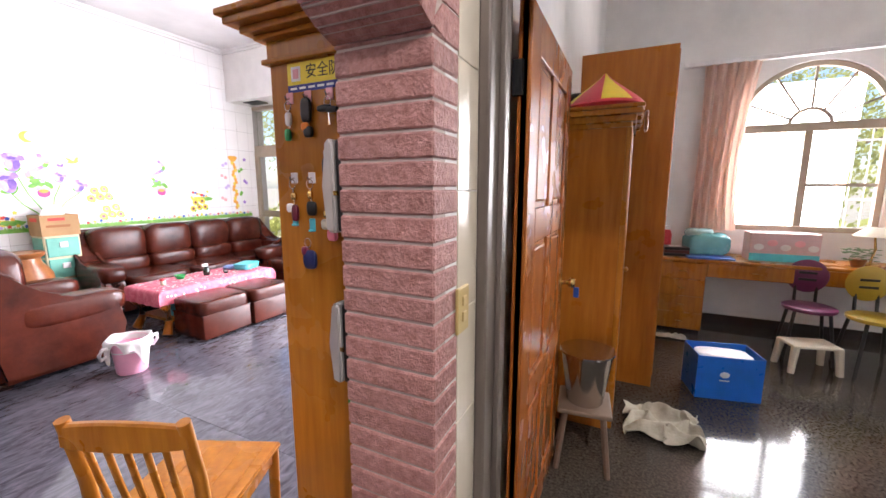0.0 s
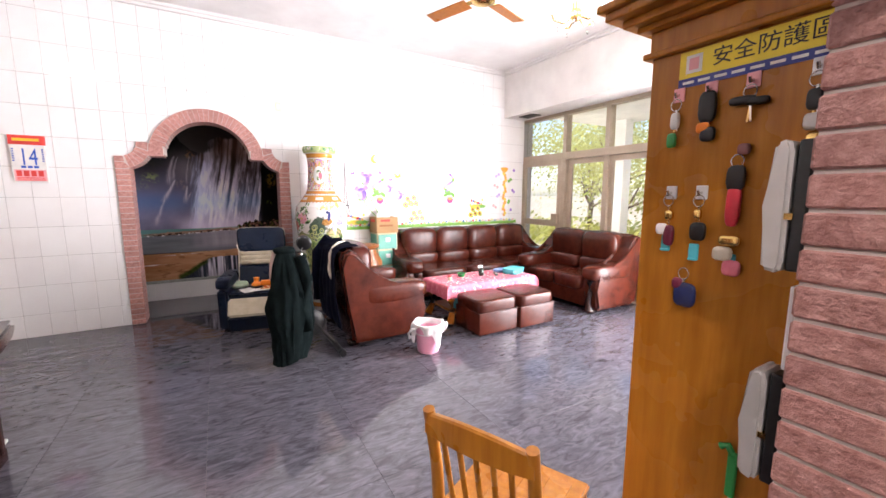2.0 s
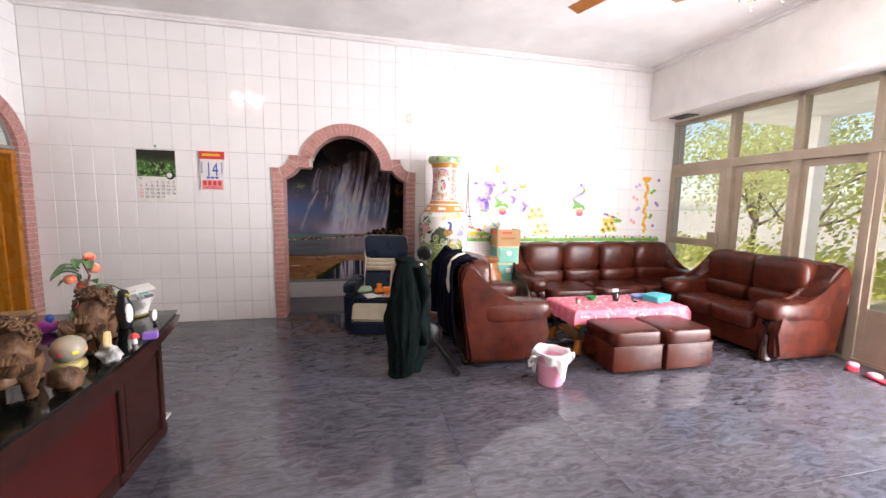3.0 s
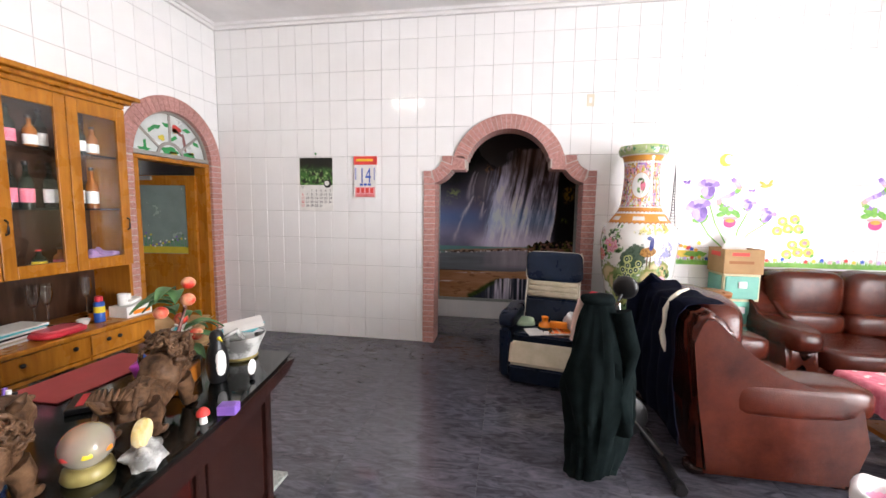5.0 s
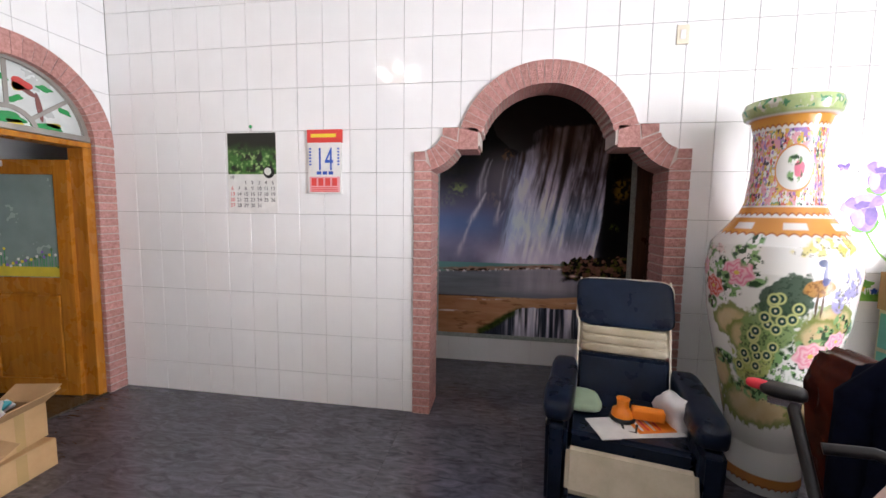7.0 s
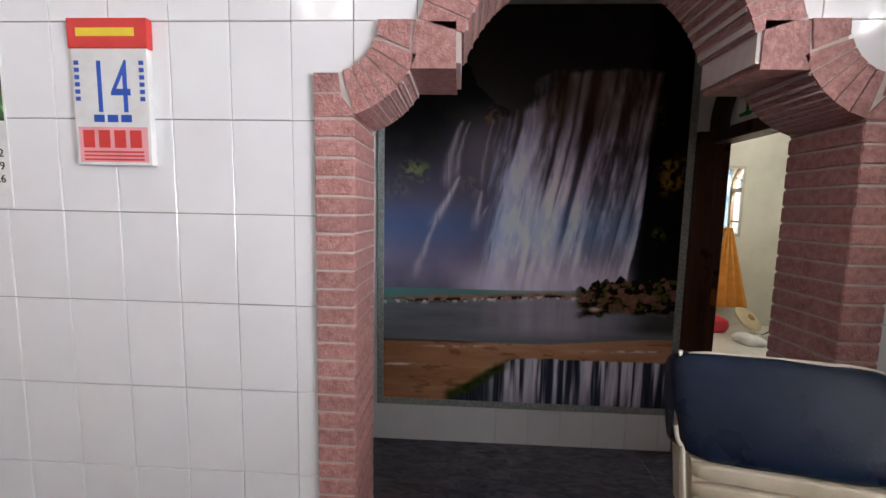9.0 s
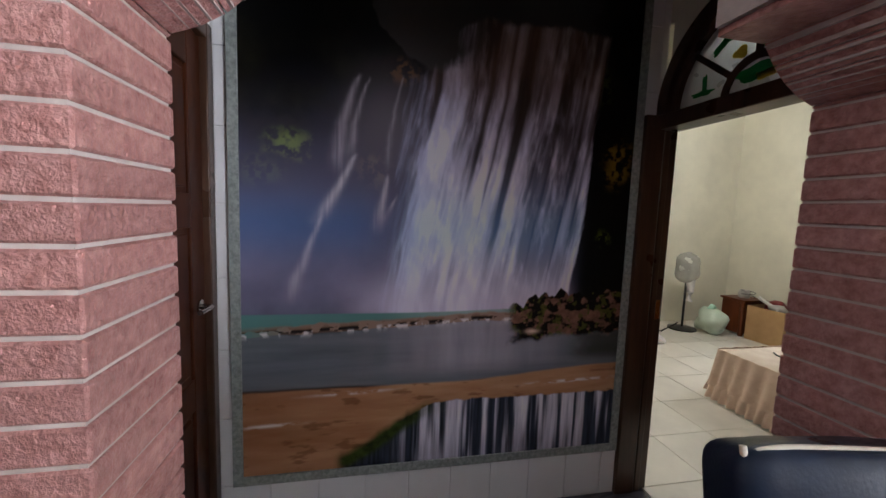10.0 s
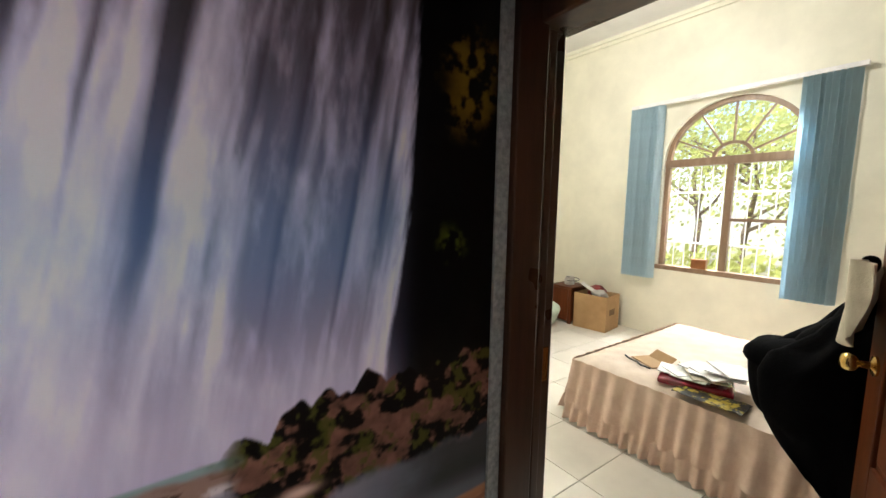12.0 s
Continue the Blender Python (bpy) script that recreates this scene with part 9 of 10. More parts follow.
part("frill", one(sheet, 900, 8, lambda u, v: frill(u, v, 0), 0.002), FRILL, b, "gathered peach skirt", True)
part("lower_frill", one(sheet, 1100, 5, lambda u, v: frill(u, v, 1), 0.002), FRILL, b, "second gathered tier", True)
t = thing("magazine_pile", pose(-7.10, 2.58, 0.432, 0, 0, 18), "pile of wrapped magazines and a red pouch on the bed", "magazines")
part("red_pouch", boxes((-0.20, 0.16, -0.15, 0.05, 0, 0.035), bevel=0.012, seg=3), plain("dark_red_vinyl", (0.22, 0.01, 0.02), 0.25), t, "dark red pouch", True)
rnd = random.Random(8)
for k in range(9):
    part("magazine", boxes((-0.13, 0.13, -0.09, 0.09, 0, 0.006)), (PAPER, SILVER, PAPER, CREAM_CLOTH, SILVER, PAPER)[k % 6], t, "", False, pose(-0.02 + 0.03 * k - 0.06, 0.02 * math.sin(k * 2), 0.037 + 0.009 * k, rnd.uniform(-4, 4), rnd.uniform(-4, 4), 37 * k))
t = thing("paper_envelope", pose(-7.42, 2.66, 0.43, 0, 0, -25), "brown paper envelope and dark glasses on the bed", "envelope")
part("body", boxes((-0.10, 0.10, -0.07, 0.07, 0, 0.006), bevel=0.002), CARD, t)
part("flap", boxes((-0.09, 0.09, 0, 0.07, 0, 0.003)), CARD, t, "", False, pose(0, 0.06, 0.006, 35, 0, 0))
part("glasses", one(tube, [(-0.12, -0.10, 0.008), (-0.06, -0.12, 0.012), (0.0, -0.10, 0.008), (0.06, -0.12, 0.012), (0.11, -0.09, 0.008)], 0.006, 6), BLACK, t, "dark spectacles", True)
t = thing("yellow_cloth", pose(-6.98, 2.40, 0.43), "black and yellow patterned cloth on the bed edge", "cloth")
part("cloth", one(sheet, 20, 14, lambda u, v: ((u - 0.5) * 0.32, (v - 0.5) * 0.16, 0.012 + 0.02 * abs(noise.noise((u * 5, v * 5, 3)))), 0.004), surface("black_yellow_print", (0.015, 0.012, 0.01), (0.40, 0.30, 0.03), 0.8, scale=30, lo=0.5, hi=0.56), t, smooth=True)
c = thing("black_coat", pose(-6.50, 1.90, 0), "black coat hanging in folds from the open bedroom door", "coat")


def hung_coat(u, v):
    """Gathered at the door's edge, swelling sideways, then drawn in again lower down."""
    a = 2 * math.pi * u
    z = 1.16 - 0.72 * v
    near = float(np.interp(v, (0, 0.2, 0.34, 0.45, 0.63, 0.85, 1), (0.08, -0.02, -0.16, -0.18, -0.14, -0.02, 0.10)))
    cx, rx = (near + 0.17) / 2, (0.17 - near) / 2
    ry = 0.03 + 0.11 * math.sin(min(1, v * 3.0) * 1.5)
    f = 1 + 0.05 * math.sin(4 * a + 5 * v) + 0.04 * math.sin(9 * a - 4 * v) + 0.16 * noise.noise((math.cos(a) * 1.8, math.sin(a) * 1.8, v * 4.5))
    return (cx + rx * f * math.cos(a), ry * f * math.sin(a), z + 0.05 * noise.noise((math.cos(a) * 2, math.sin(a) * 2, v * 6)))


part("body", one(sheet, 56, 60, hung_coat, 0.004), BLACK_CLOTH, c, smooth=True)
part("shoulder", one(pillow, (-0.09, 0.02, 0.90), (0.13, 0.11, 0.07), 0.8, 26, 0.04, 9), BLACK_CLOTH, c, "", True)
part("sleeve", one(tube, [(-0.06, 0.02, 0.88), (0.0, 0.0, 0.97), (0.06, -0.02, 1.06), (0.09, -0.05, 1.16), (0.10, -0.13, 1.24), (0.11, -0.24, 1.29)], [0.06, 0.07, 0.05, 0.035, 0.028, 0.02], 14), BLACK_CLOTH, c, "", True)
part("sleeve", one(tube, [(0.10, 0.06, 0.80), (0.09, 0.08, 0.60), (0.11, 0.07, 0.42), (0.13, 0.05, 0.30)], [0.06, 0.06, 0.05, 0.05], 12), BLACK_CLOTH, c, "", True)
t = thing("white_towel", pose(-6.345, 1.60, 0), "white cloth draped over the coat on the door", "towel")
part("cloth", one(sheet, 26, 24, lambda u, v: (-0.030 - 0.035 * math.sin(u * 3.1) + 0.014 * math.sin(u * 13 + v * 4) - 0.015 * v, (u - 0.42) * (0.13 + 0.06 * math.sin(v * 3)) + 0.05 * v, 1.30 - (0.20 + 0.05 * math.sin(u * 4)) * v - 0.05 * (u - 0.4) ** 2), 0.005), CREAM_CLOTH, t, smooth=True)

bl = thing("vertical_blinds", pose(0, 0, 0), "pale blue vertical blinds drawn to the window's sides", "blinds")
part("head_rail", boxes((-8.75, -6.87, 4.56, 4.61, 2.57, 2.61), bevel=0.004), WHITE_PLASTIC, bl)
for x0, n in ((-8.72, 9), (-7.23, 9)):
    for k in range(n):
        x = x0 + 0.038 * k
        part("slat", boxes((-0.042, 0.042, -0.0012, 0.0012, 0.66, 2.57)), BLUE_BLIND, bl, "", False, pose(x, 4.585, 0, 0, 0, 62 - 5 * (k % 3)))
t = thing("wall_switch", pose(-6.78, 4.65, 0.80), "small white wall switch by the blinds", "switch")
part("plate", boxes((-0.03, 0.03, -0.009, 0, 0, 0.11), bevel=0.003), WHITE_PLASTIC, t)
part("rocker", boxes((-0.012, 0.012, -0.014, -0.009, 0.04, 0.07), bevel=0.002), WHITE_PLASTIC, t)
t = thing("sill_box", pose(-7.96, 4.68, 0.821), "small brown box on the window sill", "box")
part("body", boxes((-0.07, 0.07, -0.03, 0.03, 0, 0.09), bevel=0.004), POT_BROWN, t)
part("lid", boxes((-0.073, 0.073, -0.032, 0.032, 0.09, 0.10), bevel=0.003), POT_BROWN, t)
t = thing("clothes_peg", pose(-6.62, 4.648, 1.62, 0, 20, 0), "short brown wooden peg rail on the wall", "peg rail")
part("rail", boxes((-0.02, 0.30, -0.03, 0, 0, 0.035), bevel=0.004), DOORWOOD, t)
part("peg", one(rod, (0.05, -0.03, 0.018), (0.05, -0.08, 0.03), 0.008, 8), DOORWOOD, t)

open_carton(pose(-8.90, 4.33, 0, 0, 0, 8), 0.20, 0.18, 0.42, "brown cardboard box full of odds and ends in the bedroom corner", False)
t = thing("odds_and_ends", pose(-8.92, 4.33, 0.36), "white tubes and packets sticking out of the carton", "clutter")
part("tube", one(rod, (-0.20, 0.02, 0.14), (0.12, -0.08, 0.05), 0.022, 10), PAPER, t, smooth=True)
part("packet", one(pillow, (-0.02, 0.06, 0.06), (0.10, 0.07, 0.07), 0.6, 18, 0.03, 16), plain("dark_red_packet", (0.20, 0.02, 0.02), 0.4), t, smooth=True)
part("packet", one(pillow, (0.06, -0.02, 0.05), (0.08, 0.08, 0.05), 0.6, 18, 0.03, 16), SILVER, t, smooth=True)
t = thing("side_cabinet", pose(-9.28, 4.30, 0), "dark red-brown bedside cabinet with carved corner", "cabinet")
part("body", boxes((-0.15, 0.15, -0.16, 0.16, 0.03, 0.44), bevel=0.006), DOORWOOD, t)
part("top", boxes((-0.17, 0.17, -0.18, 0.18, 0.44, 0.465), bevel=0.006), DOORWOOD, t)
part("post", one(lathe, [(0.025, 0), (0.032, 0.05), (0.022, 0.12), (0.032, 0.30), (0.025, 0.44)], 14, (0.13, -0.15, 0)), DOORWOOD, t, smooth=True)
t = thing("wire_basket", pose(-9.28, 4.30, 0.466), "clear glass jars and cables on the bedside cabinet", "jars")
part("jar", one(lathe, [(0.06, 0), (0.065, 0.06), (0.05, 0.09), (0.05, 0.10)], 18), SILVER, t, smooth=True)
part("cable", one(tube, [(0.08 * math.cos(a) + 0.05, 0.07 * math.sin(a), 0.02 + 0.008 * a) for a in np.linspace(0, 11, 40)], 0.004, 6), BLACK, t, smooth=True)
t = thing("plastic_sack", pose(-9.30, 3.86, 0), "pale green knotted plastic bag on the floor", "bag")
part("body", one(pillow, (0, 0, 0.16), (0.17, 0.15, 0.16), 0.85, 24, 0.05, 8), plain("pale_green_film", (0.55, 0.66, 0.56), 0.3), t, smooth=True)
part("knot", one(pillow, (0, 0.0, 0.33), (0.05, 0.05, 0.05), 0.9, 14, 0.03, 20), plain("mint_film", (0.35, 0.58, 0.46), 0.3), t, smooth=True)
t = thing("standing_fan", pose(-9.50, 3.62, 0), "standing fan wrapped in a clear plastic bag", "fan")
part("base", one(lathe, [(0.17, 0), (0.17, 0.02), (0.05, 0.04)], 26), BLACK, t, smooth=True)
part("pole", one(rod, (0, 0, 0.03), (0, 0, 0.78), 0.014, 10), BLACK, t, smooth=True)
part("motor", one(pillow, (-0.06, 0, 0.82), (0.07, 0.05, 0.05), 0.8, 16), BLACK, t, smooth=True)
part("cover", one(pillow, (0.02, 0, 0.82), (0.10, 0.17, 0.20), 0.9, 26, 0.04, 9), plain("clear_dusty_film", (0.68, 0.67, 0.62), 0.25, transmission=0.5), t, "wrinkled plastic cover", True)
part("cover_tail", one(tube, [(0.02, 0.04, 0.66), (0.03, 0.05, 0.5), (0.02, 0.04, 0.38)], [0.06, 0.04, 0.05], 12), WHITE_PLASTIC, t, smooth=True)
t = thing("desk_fan", pose(-9.35, 3.02, 0, 0, -25, 30), "small round fan with a yellowed grille on the floor", "fan")
part("grille", one(lathe, [(0.03, 0.0), (0.15, 0.01), (0.17, 0.035), (0.15, 0.06), (0.03, 0.075)], 30), plain("yellowed_grille", (0.60, 0.50, 0.30), 0.4), t, "", True, pose(0, 0, 0.20, 0, 70, 0))
part("hub", one(lathe, [(0.04, 0), (0.045, 0.012), (0.03, 0.02)], 18), CARD, t, "", True, pose(0.07, 0, 0.225, 0, 70, 0))
part("foot", one(lathe, [(0.10, 0), (0.10, 0.02), (0.03, 0.04)], 22), CREAM_TILE, t, smooth=True)
part("cable", one(tube, [(0.1, 0.0, 0.008), (0.3, 0.1, 0.05), (0.38, -0.06, 0.08), (0.2, -0.16, 0.02)], 0.005, 6), BLACK, t, smooth=True)
t = thing("plastic_wrap", pose(-9.05, 2.78, 0), "clear crumpled plastic wrap on the floor", "plastic")
part("body", one(pillow, (0, 0, 0.05), (0.15, 0.12, 0.06), 0.8, 24, 0.06, 10), WHITE_PLASTIC, t, smooth=True)
t = thing("red_box", pose(-9.55, 2.62, 0), "red cloth bundle on the bedroom floor", "bundle")
part("body", one(pillow, (0, 0, 0.10), (0.16, 0.18, 0.11), 0.6, 20, 0.04, 9), RED_PLASTIC, t, smooth=True)
t = thing("orange_robe", pose(-9.72, 2.92, 0), "orange robe hanging on the bedroom wall", "robe")
part("cloth", one(sheet, 36, 20, lambda u, v: (-0.06 + 0.03 * math.sin(u * 22) * v + 0.09 * v, (u - 0.5) * (0.08 + 0.42 * v), 1.30 - 1.02 * v), 0.006), surface("orange_cloth", (0.55, 0.20, 0.02), (0.72, 0.32, 0.05), 0.8, scale=8), t, smooth=True)
part("hook", one(rod, (-0.12, 0, 1.30), (-0.05, 0, 1.32), 0.008, 8), STEEL, t)
t = thing("wall_mirror", pose(-9.85, 2.80, 1.25), "framed mirror on the bedroom wall", "mirror")
part("frame", boxes((0, 0.02, -0.30, 0.30, -0.06, 0.85), bevel=0.005), CREAM_CLOTH, t)
part("glass", boxes((0.02, 0.024, -0.26, 0.26, -0.02, 0.81)), plain("mirror_silver", (0.9, 0.9, 0.9), 0.02, 1.0, rough_vary=0.0), t, "mirror glass")

# ---------------------------------------------------------------- outdoors
def tree(x, y, h, spread, seed, label):
    t = thing("tree", pose(x, y, -0.13), label, "tree", "garden trees")
    r = random.Random(seed)
    bm = bmesh.new()
    tube(bm, [(0, 0, 0), (0.06 * h * r.uniform(-1, 1), 0.1, h * 0.25), (0.05 * h * r.uniform(-1, 1), 0.0, h * 0.5), (0, 0, h * 0.8)], [0.05 * h * 0.5, 0.035 * h * 0.5, 0.025 * h * 0.5, 0.008 * h], 10)
    tips = []
    for k in range(11):
        a, z0 = k * 2.4, h * r.uniform(0.25, 0.7)
        L = spread * r.uniform(0.5, 1.0)
        p = (L * math.cos(a), L * math.sin(a), z0 + h * r.uniform(0.1, 0.3))
        tube(bm, [(0, 0, z0), (p[0] * 0.5, p[1] * 0.5, z0 + 0.07 * h), p], [0.012 * h, 0.008 * h, 0.003 * h], 7)
        tips.append(p)
    tips.append((0, 0, h * 0.9))
    part("trunk", bm, BARK, t, smooth=True)
    vs, fs = [], []
    for p in tips:
        for k in range(330):
            c = Vector((r.gauss(0, 0.30 * spread), r.gauss(0, 0.30 * spread), r.gauss(0, 0.11 * h))) + Vector(p)
            s = r.uniform(0.035, 0.075)
            d = Vector((r.gauss(0, 1), r.gauss(0, 1), r.gauss(0, 1))).normalized()
            e_ = d.orthogonal().normalized()
            f = d.cross(e_)
            i = len(vs)
            vs += [c - e_ * s, c - f * s * 0.6, c + e_ * s, c + f * s * 0.6]
            fs.append((i, i + 1, i + 2, i + 3))
    me = bpy.data.meshes.new("crown")
    me.from_pydata([tuple(v) for v in vs], [], fs)
    me.materials.append(LEAF)
    o = new("crown", me)
    o.parent = t
    return t


for k, (x, y, h, s) in enumerate(((-9.5, 11, 4.2, 1.7), (-7.4, 9.8, 3.6, 1.5), (-5.2, 11.5, 4.4, 1.9), (-3.2, 10.2, 3.4, 1.5), (-1.2, 11.6, 4.4, 1.9), (1.2, 10.0, 3.8, 1.7), (3.4, 11.4, 4.2, 1.8), (-13.5, 9.5, 4.6, 2.0), (-11.5, 13.5, 5.0, 2.2), (0.2, 14.5, 5.2, 2.3), (-6.5, 15, 5.4, 2.4), (6.5, 13, 5, 2.2))):
    tree(x, y, h, s, 40 + k, "sunlit garden tree with yellow-green leaves")
hb = bmesh.new()
r = random.Random(77)
vs, fs = [], []
for k in range(5200):
    c = Vector((r.uniform(-16, 8), 8.8 + r.uniform(0, 1.2), r.uniform(-0.1, 0.9) * r.uniform(0.4, 1)))
    s = r.uniform(0.06, 0.14)
    d = Vector((r.gauss(0, 1), r.gauss(0, 1), r.gauss(0, 1))).normalized()
    e_ = d.orthogonal().normalized()
    f = d.cross(e_)
    i = len(vs)
    vs += [c - e_ * s, c - f * s * 0.5, c + e_ * s, c + f * s * 0.5]
    fs.append((i, i + 1, i + 2, i + 3))
hb.free()
me = bpy.data.meshes.new("shrub_bed")
me.from_pydata([tuple(v) for v in vs], [], fs)
me.materials.append(LEAF)
tagged(new("shrub_bed", me), "low yellow-green shrubs along the yard", "shrubs", kind="stuff")
for x in (-5.55, -3.72, -0.7):
    t = thing("porch_column", pose(x, 7.15, -0.03), "white square porch column", "column", "porch columns")
    part("shaft", boxes((-0.12, 0.12, -0.12, 0.12, 0.12, 2.98), bevel=0.01), PLASTER, t)
    part("base", boxes((-0.16, 0.16, -0.16, 0.16, 0.0, 0.12), bevel=0.01), PLASTER, t)
t = thing("red_roof_shed", pose(-4.5, 19, -0.13), "far shed with a red metal roof", "shed")
part("wall", boxes((-3.5, 3.5, -1.5, 1.5, 0, 2.3)), PORCH, t)
for s in (-1, 1):
    part("roof", one(plate, [(0.0, 3.3), (s * 1.9, 2.2), (s * 1.9, 2.26), (0.0, 3.36)], "x", -3.9, 3.9), ROOF_RED, t)
part("door", boxes((-0.5, 0.5, -1.53, -1.5, 0, 2.0)), DARKWOOD, t)
# ---------------------------------------------------------------- tiles, bricks and floor stones, piece by piece
_shared = {}


def piece_mesh(name, size, mat, chamfer=0.0015):
    key = (name, tuple(round(v, 4) for v in size), mat.name)
    if key not in _shared:
        _shared[key] = mesh_of(name, boxes((0, size[0], 0, size[1], 0, size[2]), bevel=chamfer, seg=1), mat)
    return _shared[key]


def piece(name, size, at, mat, parent, chamfer=0.0015):
    ob = new(name, piece_mesh(name, size, mat, chamfer))
    ob.location = at
    ob.parent = parent
    return ob


PW, GAP = 0.1965, 0.003
rows = [0.0] + [0.235 + 0.3 * k for k in range(11)] + [3.44]


def tile_wall(parent, along, face, start, stop, low, centre, near, depth=0.008):
    """Tiles on a wall; along 'y' (wall faces +x) or 'x' (wall faces +y); low(o): edge of an arched opening; near(a): built singly."""
    rest = bmesh.new()
    n = int(abs(stop - start) / PW) + 1
    sign = 1 if stop > start else -1
    for i in range(n):
        a, b = start + sign * PW * i, start + sign * PW * (i + 1)
        if sign * (b - stop) > 0: b = stop
        a, b = min(a, b) + GAP / 2, max(a, b) - GAP / 2
        if b - a < 0.02: continue
        for z0, z1 in zip(rows, rows[1:]):
            z0, z1 = z0 + GAP / 2, z1 - GAP / 2
            k = max(2, int((b - a) / 0.02))
            cuts = [low(a + (b - a) * (j + 0.5) / k - centre) for j in range(k)]
            if min(cuts) >= z1: continue
            if max(cuts) <= z0:
                if not near((a + b) / 2):
                    if along == "y": box(rest, face - depth, face, a, b, z0, z1)
                    else: box(rest, a, b, face - depth, face, z0, z1)
                elif along == "y":
                    piece("tile", (depth, b - a, z1 - z0), (face - depth, a, z0), WHITE_TILE, parent)
                else:
                    piece("tile", (b - a, depth, z1 - z0), (a, face - depth, z0), WHITE_TILE, parent)
                continue
            bm = bmesh.new()
            for j in range(k):
                u0, u1, zz = a + (b - a) * j / k, a + (b - a) * (j + 1) / k, max(z0, cuts[j])
                if zz < z1:
                    box(bm, face - depth, face, u0, u1, zz, z1) if along == "y" else box(bm, u0, u1, face - depth, face, zz, z1)
            part("tile", bm, WHITE_TILE, parent)
    ob = part("tile_field", rest, WHITE_TILE, parent)
    ob["kind"] = "stuff"


tile_wall(wall_west, "y", WX, SY, 4.74, arch_mid, ARCH_Y, lambda a: a < 1.7)
tile_wall(wall_south, "x", SY, WX, -0.64, door_mid, DOOR_X, lambda a: a < -2.9)


def voussoir_ring(bm_list, cx, cz, r0, r1, a0, a1, n, gap=0.004):
    for i in range(n):
        a, b = a0 + (a1 - a0) * i / n, a0 + (a1 - a0) * (i + 1) / n
        g0, g1 = gap / 2 / r0, gap / 2 / r1
        s = 1 if b > a else -1
        bm_list.append([(cx + r0 * math.cos(a + s * g0), cz + r0 * math.sin(a + s * g0)), (cx + r1 * math.cos(a + s * g1), cz + r1 * math.sin(a + s * g1)),
                        (cx + r1 * math.cos(b - s * g1), cz + r1 * math.sin(b - s * g1)), (cx + r0 * math.cos(b - s * g0), cz + r0 * math.sin(b - s * g0))])


def brick_arch(name, x0, x1, yc, label):
    """Ogee arch of split bricks across x0..x1, middled on yc."""
    a = tagged(new(name), label, kind="structure")
    bm = bmesh.new()
    n = 90
    for i in range(n):
        o0, o1 = -0.876 + 1.752 * i / n, -0.876 + 1.752 * (i + 1) / n
        om = (o0 + o1) / 2
        box(bm, x0 + 0.004, x1 - 0.005, yc + o0, yc + o1, arch_inner(om) + (0.004 if arch_inner(om) else 0), arch_outer(om) - 0.004)
    part("mortar", bm, MORTAR, a)
    for s in (-1, 1):
        for k in range(30):
            z0, z1 = 0.060 * k + 0.0035, 0.060 * k + 0.0565
            if k == 29: z1 = 1.752
            if z1 < z0: continue
            y0 = yc + (0.752 if s > 0 else -0.88)
            piece("brick", (x1 - x0, 0.128, z1 - z0), (x0, y0, z0), PINK_BRICK, a, 0.004)
        part("brick", one(plate, [(yc + s * o, z) for o, z in ((0.752, 1.758), (0.82, 1.745), (0.88, 1.745), (0.88, 1.812), (0.80, 1.812))], "x", x0, x1), PINK_BRICK, a)
        part("brick", one(plate, [(yc + s * o, z) for o, z in ((0.795, 1.818), (0.88, 1.818), (0.88, 1.875), (0.805, 1.875))], "x", x0, x1), PINK_BRICK, a)
        quads = []
        voussoir_ring(quads, yc + s * 0.835, 2.03, 0.155, 0.29, radians(180 if s > 0 else 0) + s * radians(20), radians(180 if s > 0 else 0) + s * radians(74), 5)
        quads.append([(yc + s * o, z) for o, z in ((0.575, 2.03), (0.68, 2.03), (0.683, 1.985), (0.585, 1.945))])
        quads.append([(yc + s * o, z) for o, z in ((0.445, 2.024), (0.568, 2.024), (0.575, 1.94), (0.578, 1.888), (0.442, 1.888))])
        for q in quads:
            part("brick", one(plate, q, "x", x0, x1), PINK_BRICK, a)
    quads = []
    voussoir_ring(quads, yc, 1.86, 0.44, 0.585, radians(17), radians(163), 27)
    for q in quads:
        part("brick", one(plate, q, "x", x0, x1), PINK_BRICK, a)
    return a


brick_arch("arch_1", WX - THICK, WX + 0.02, ARCH_Y, "pink split-brick ogee arch round the passage")
brick_arch("arch_2", ARCH2_X - THICK, ARCH2_X, ARCH2_Y, "pink split-brick ogee arch between hall and living room")

a = tagged(new("arch_3"), "pink split-brick round arch over the doorway", kind="structure")
bm = bmesh.new()
arc_band(bm, DOOR_X, DOOR_Z, DOOR_R + 0.003, DOOR_R + RING - 0.004, SY - 0.146, SY + 0.012, n=40)
box(bm, DOOR_X - DOOR_R - RING + 0.004, DOOR_X - DOOR_R - 0.004, SY - 0.146, SY + 0.012, 0, DOOR_Z)
box(bm, DOOR_X + DOOR_R + 0.004, DOOR_X + DOOR_R + RING - 0.004, SY - 0.146, SY + 0.012, 0, DOOR_Z)
part("mortar", bm, MORTAR, a)
for s in (-1, 1):
    for k in range(32):
        piece("brick", (RING, 0.163, 0.053), (DOOR_X + (DOOR_R if s > 0 else -DOOR_R - RING), SY - 0.146, 0.06 * k + 0.004), PINK_BRICK, a, 0.004)
quads = []
voussoir_ring(quads, DOOR_X, DOOR_Z, DOOR_R, DOOR_R + RING, 0.0, math.pi, 28)
for q in quads:
    part("brick", one(plate, q, "y", SY - 0.146, SY + 0.017), PINK_BRICK, a)

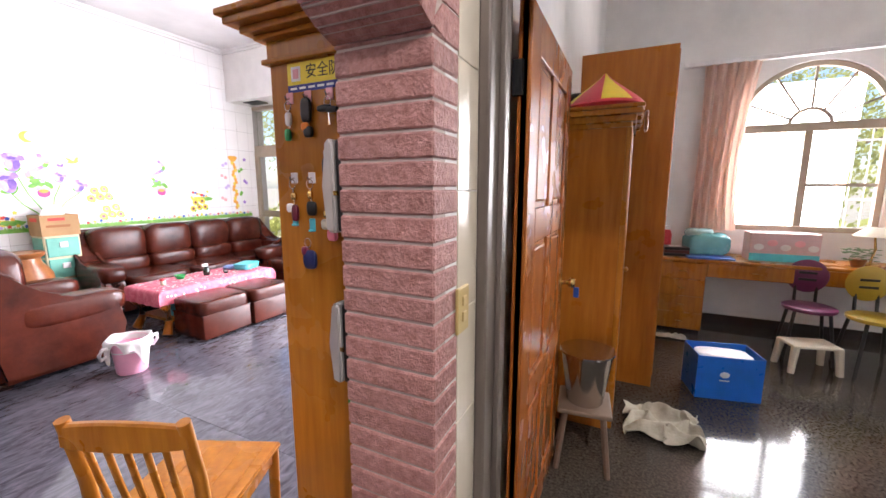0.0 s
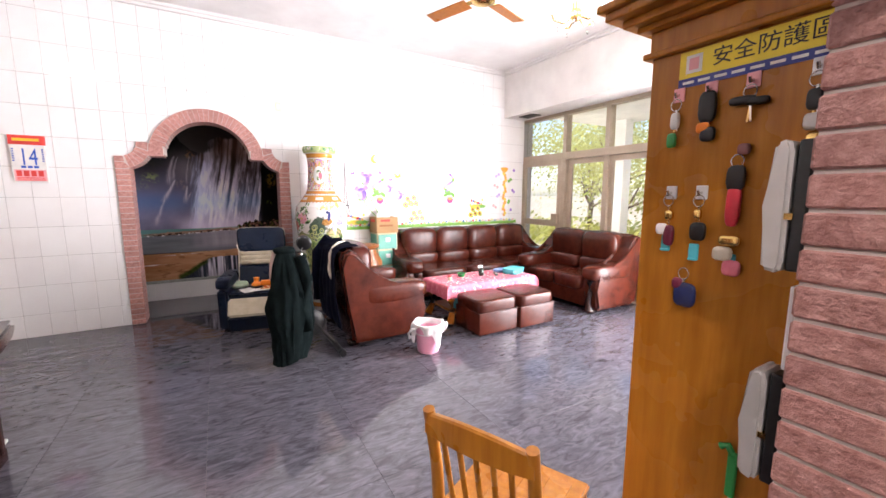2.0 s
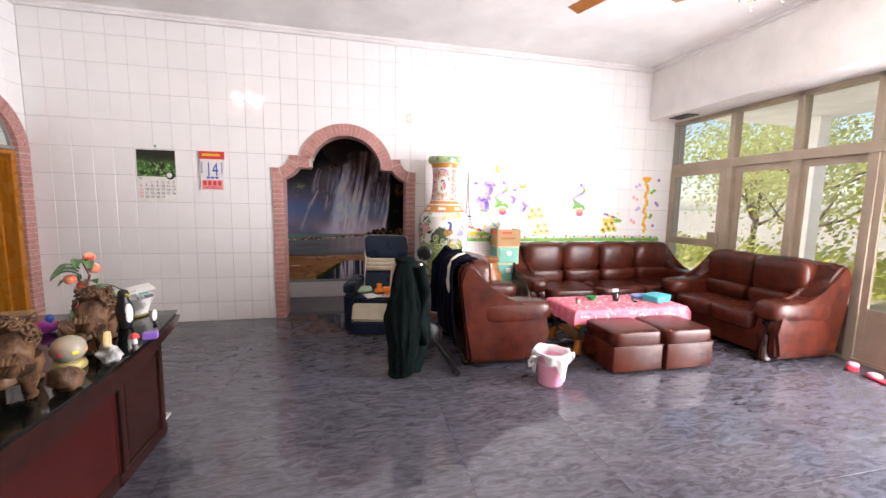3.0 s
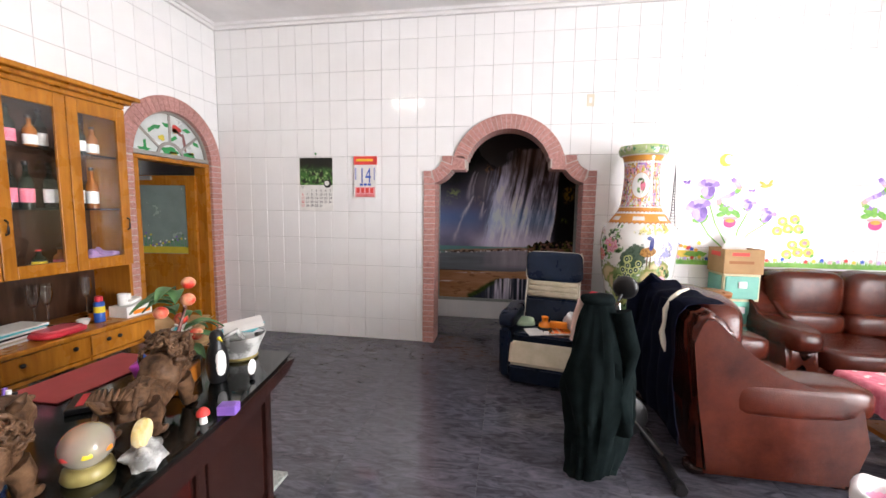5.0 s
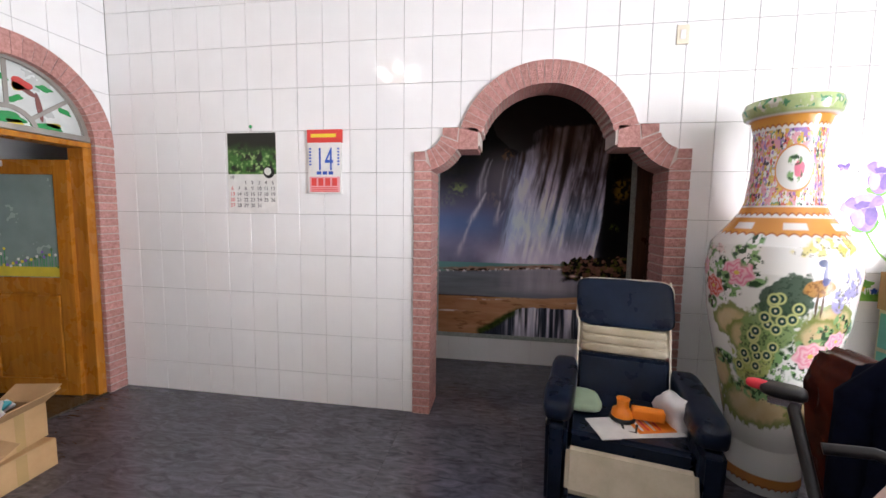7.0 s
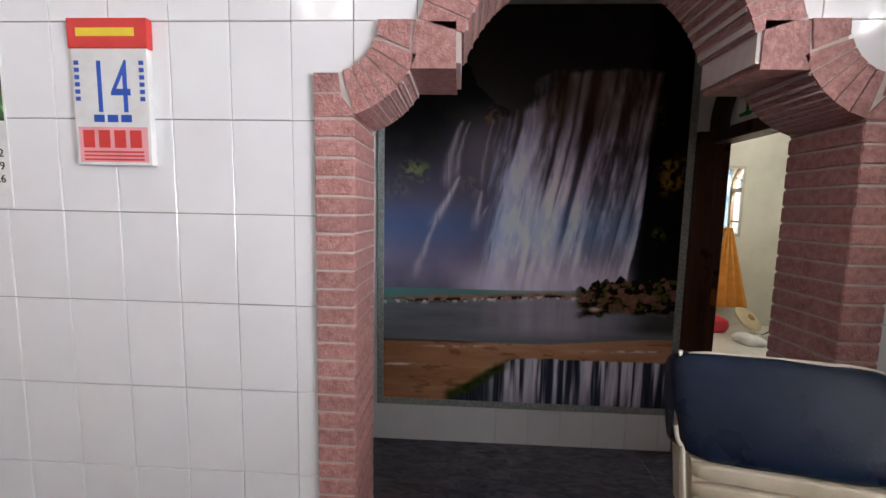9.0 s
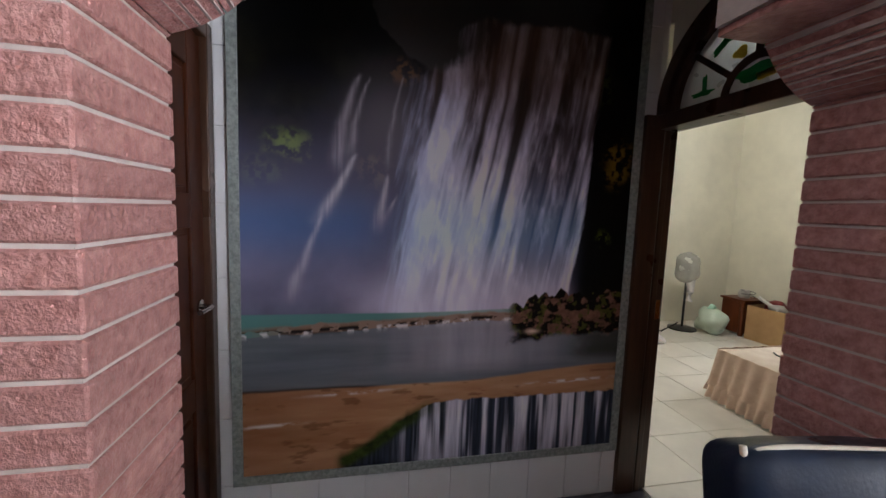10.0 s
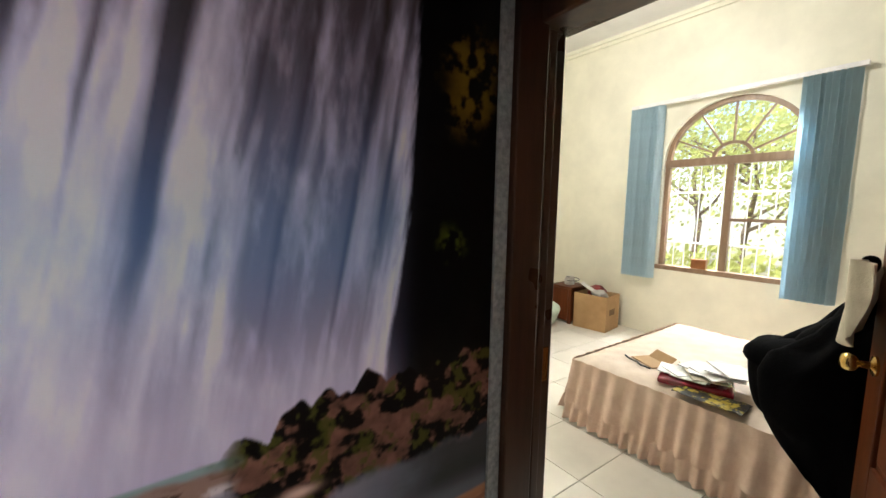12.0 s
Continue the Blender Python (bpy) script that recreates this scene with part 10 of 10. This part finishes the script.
# tiles round the mural and beside the hall arch
wall_mural = bpy.data.objects["wall_mural"]
for i in range(10):
    y0 = -1.09 + 0.2 * i
    piece("tile", (0.008, min(0.197, 0.86 - y0), 0.236), (MURAL_X, y0, 0.0), WHITE_TILE, wall_mural)
for k in range(9):
    z0, h = 0.24 + 0.3 * k, 0.297
    piece("tile", (0.008, 0.048, h), (MURAL_X, -1.09, z0), WHITE_TILE, wall_mural)
    piece("tile", (0.008, 0.072, h), (MURAL_X, 0.788, z0), WHITE_TILE, wall_mural)
wall_hall = bpy.data.objects["wall_hall"]
for z0, z1 in zip(rows, rows[1:]):
    piece("tile", (0.008, 0.126, z1 - z0 - GAP), (ARCH2_X - 0.008, 0.857, z0), CREAM_TILE, wall_hall)

# floor stones
FT = 0.8
floor = tagged(new("floor"), "polished grey marble-look floor tiles", kind="structure")
for i in range(13):
    for j in range(11):
        x0, y0 = -6.92 + FT * i, -3.43 + FT * j
        x1, y1 = min(x0 + FT, 3.0), min(y0 + FT, 4.95)
        rects = [(x0, x1, y0, y1)]
        if x1 > -0.40 and y1 > 1.0:
            rects = [(x0, min(x1, -0.40), y0, y1), (max(x0, -0.40), x1, y0, min(y1, 1.0))]
        if x0 < -6.06 and y1 > 0.97:
            rects = [(max(x0, -6.06), x1, y0, y1), (x0, min(x1, -6.06), y0, min(y1, 0.97))]
        for a0, a1, b0, b1 in rects:
            if a1 - a0 > 0.01 and b1 - b0 > 0.01:
                piece("stone", (a1 - a0 - 0.0016, b1 - b0 - 0.0016, 0.006), (a0, b0, -0.006), FLOOR_STONE, floor, 0.0006)
bedfloor = tagged(new("floor_bedroom"), "cream glazed ceramic floor tiles", kind="structure")
BT = 0.42
for i in range(9):
    for j in range(9):
        x0, y0 = -9.85 + BT * i, 0.97 + BT * j
        x1, y1 = min(x0 + BT, -6.067), min(y0 + BT, 4.65)
        if x1 - x0 > 0.02 and y1 - y0 > 0.02:
            piece("tile", (x1 - x0 - 0.004, y1 - y0 - 0.004, 0.008), (x0, y0, -0.004), BED_TILE, bedfloor, 0.001)
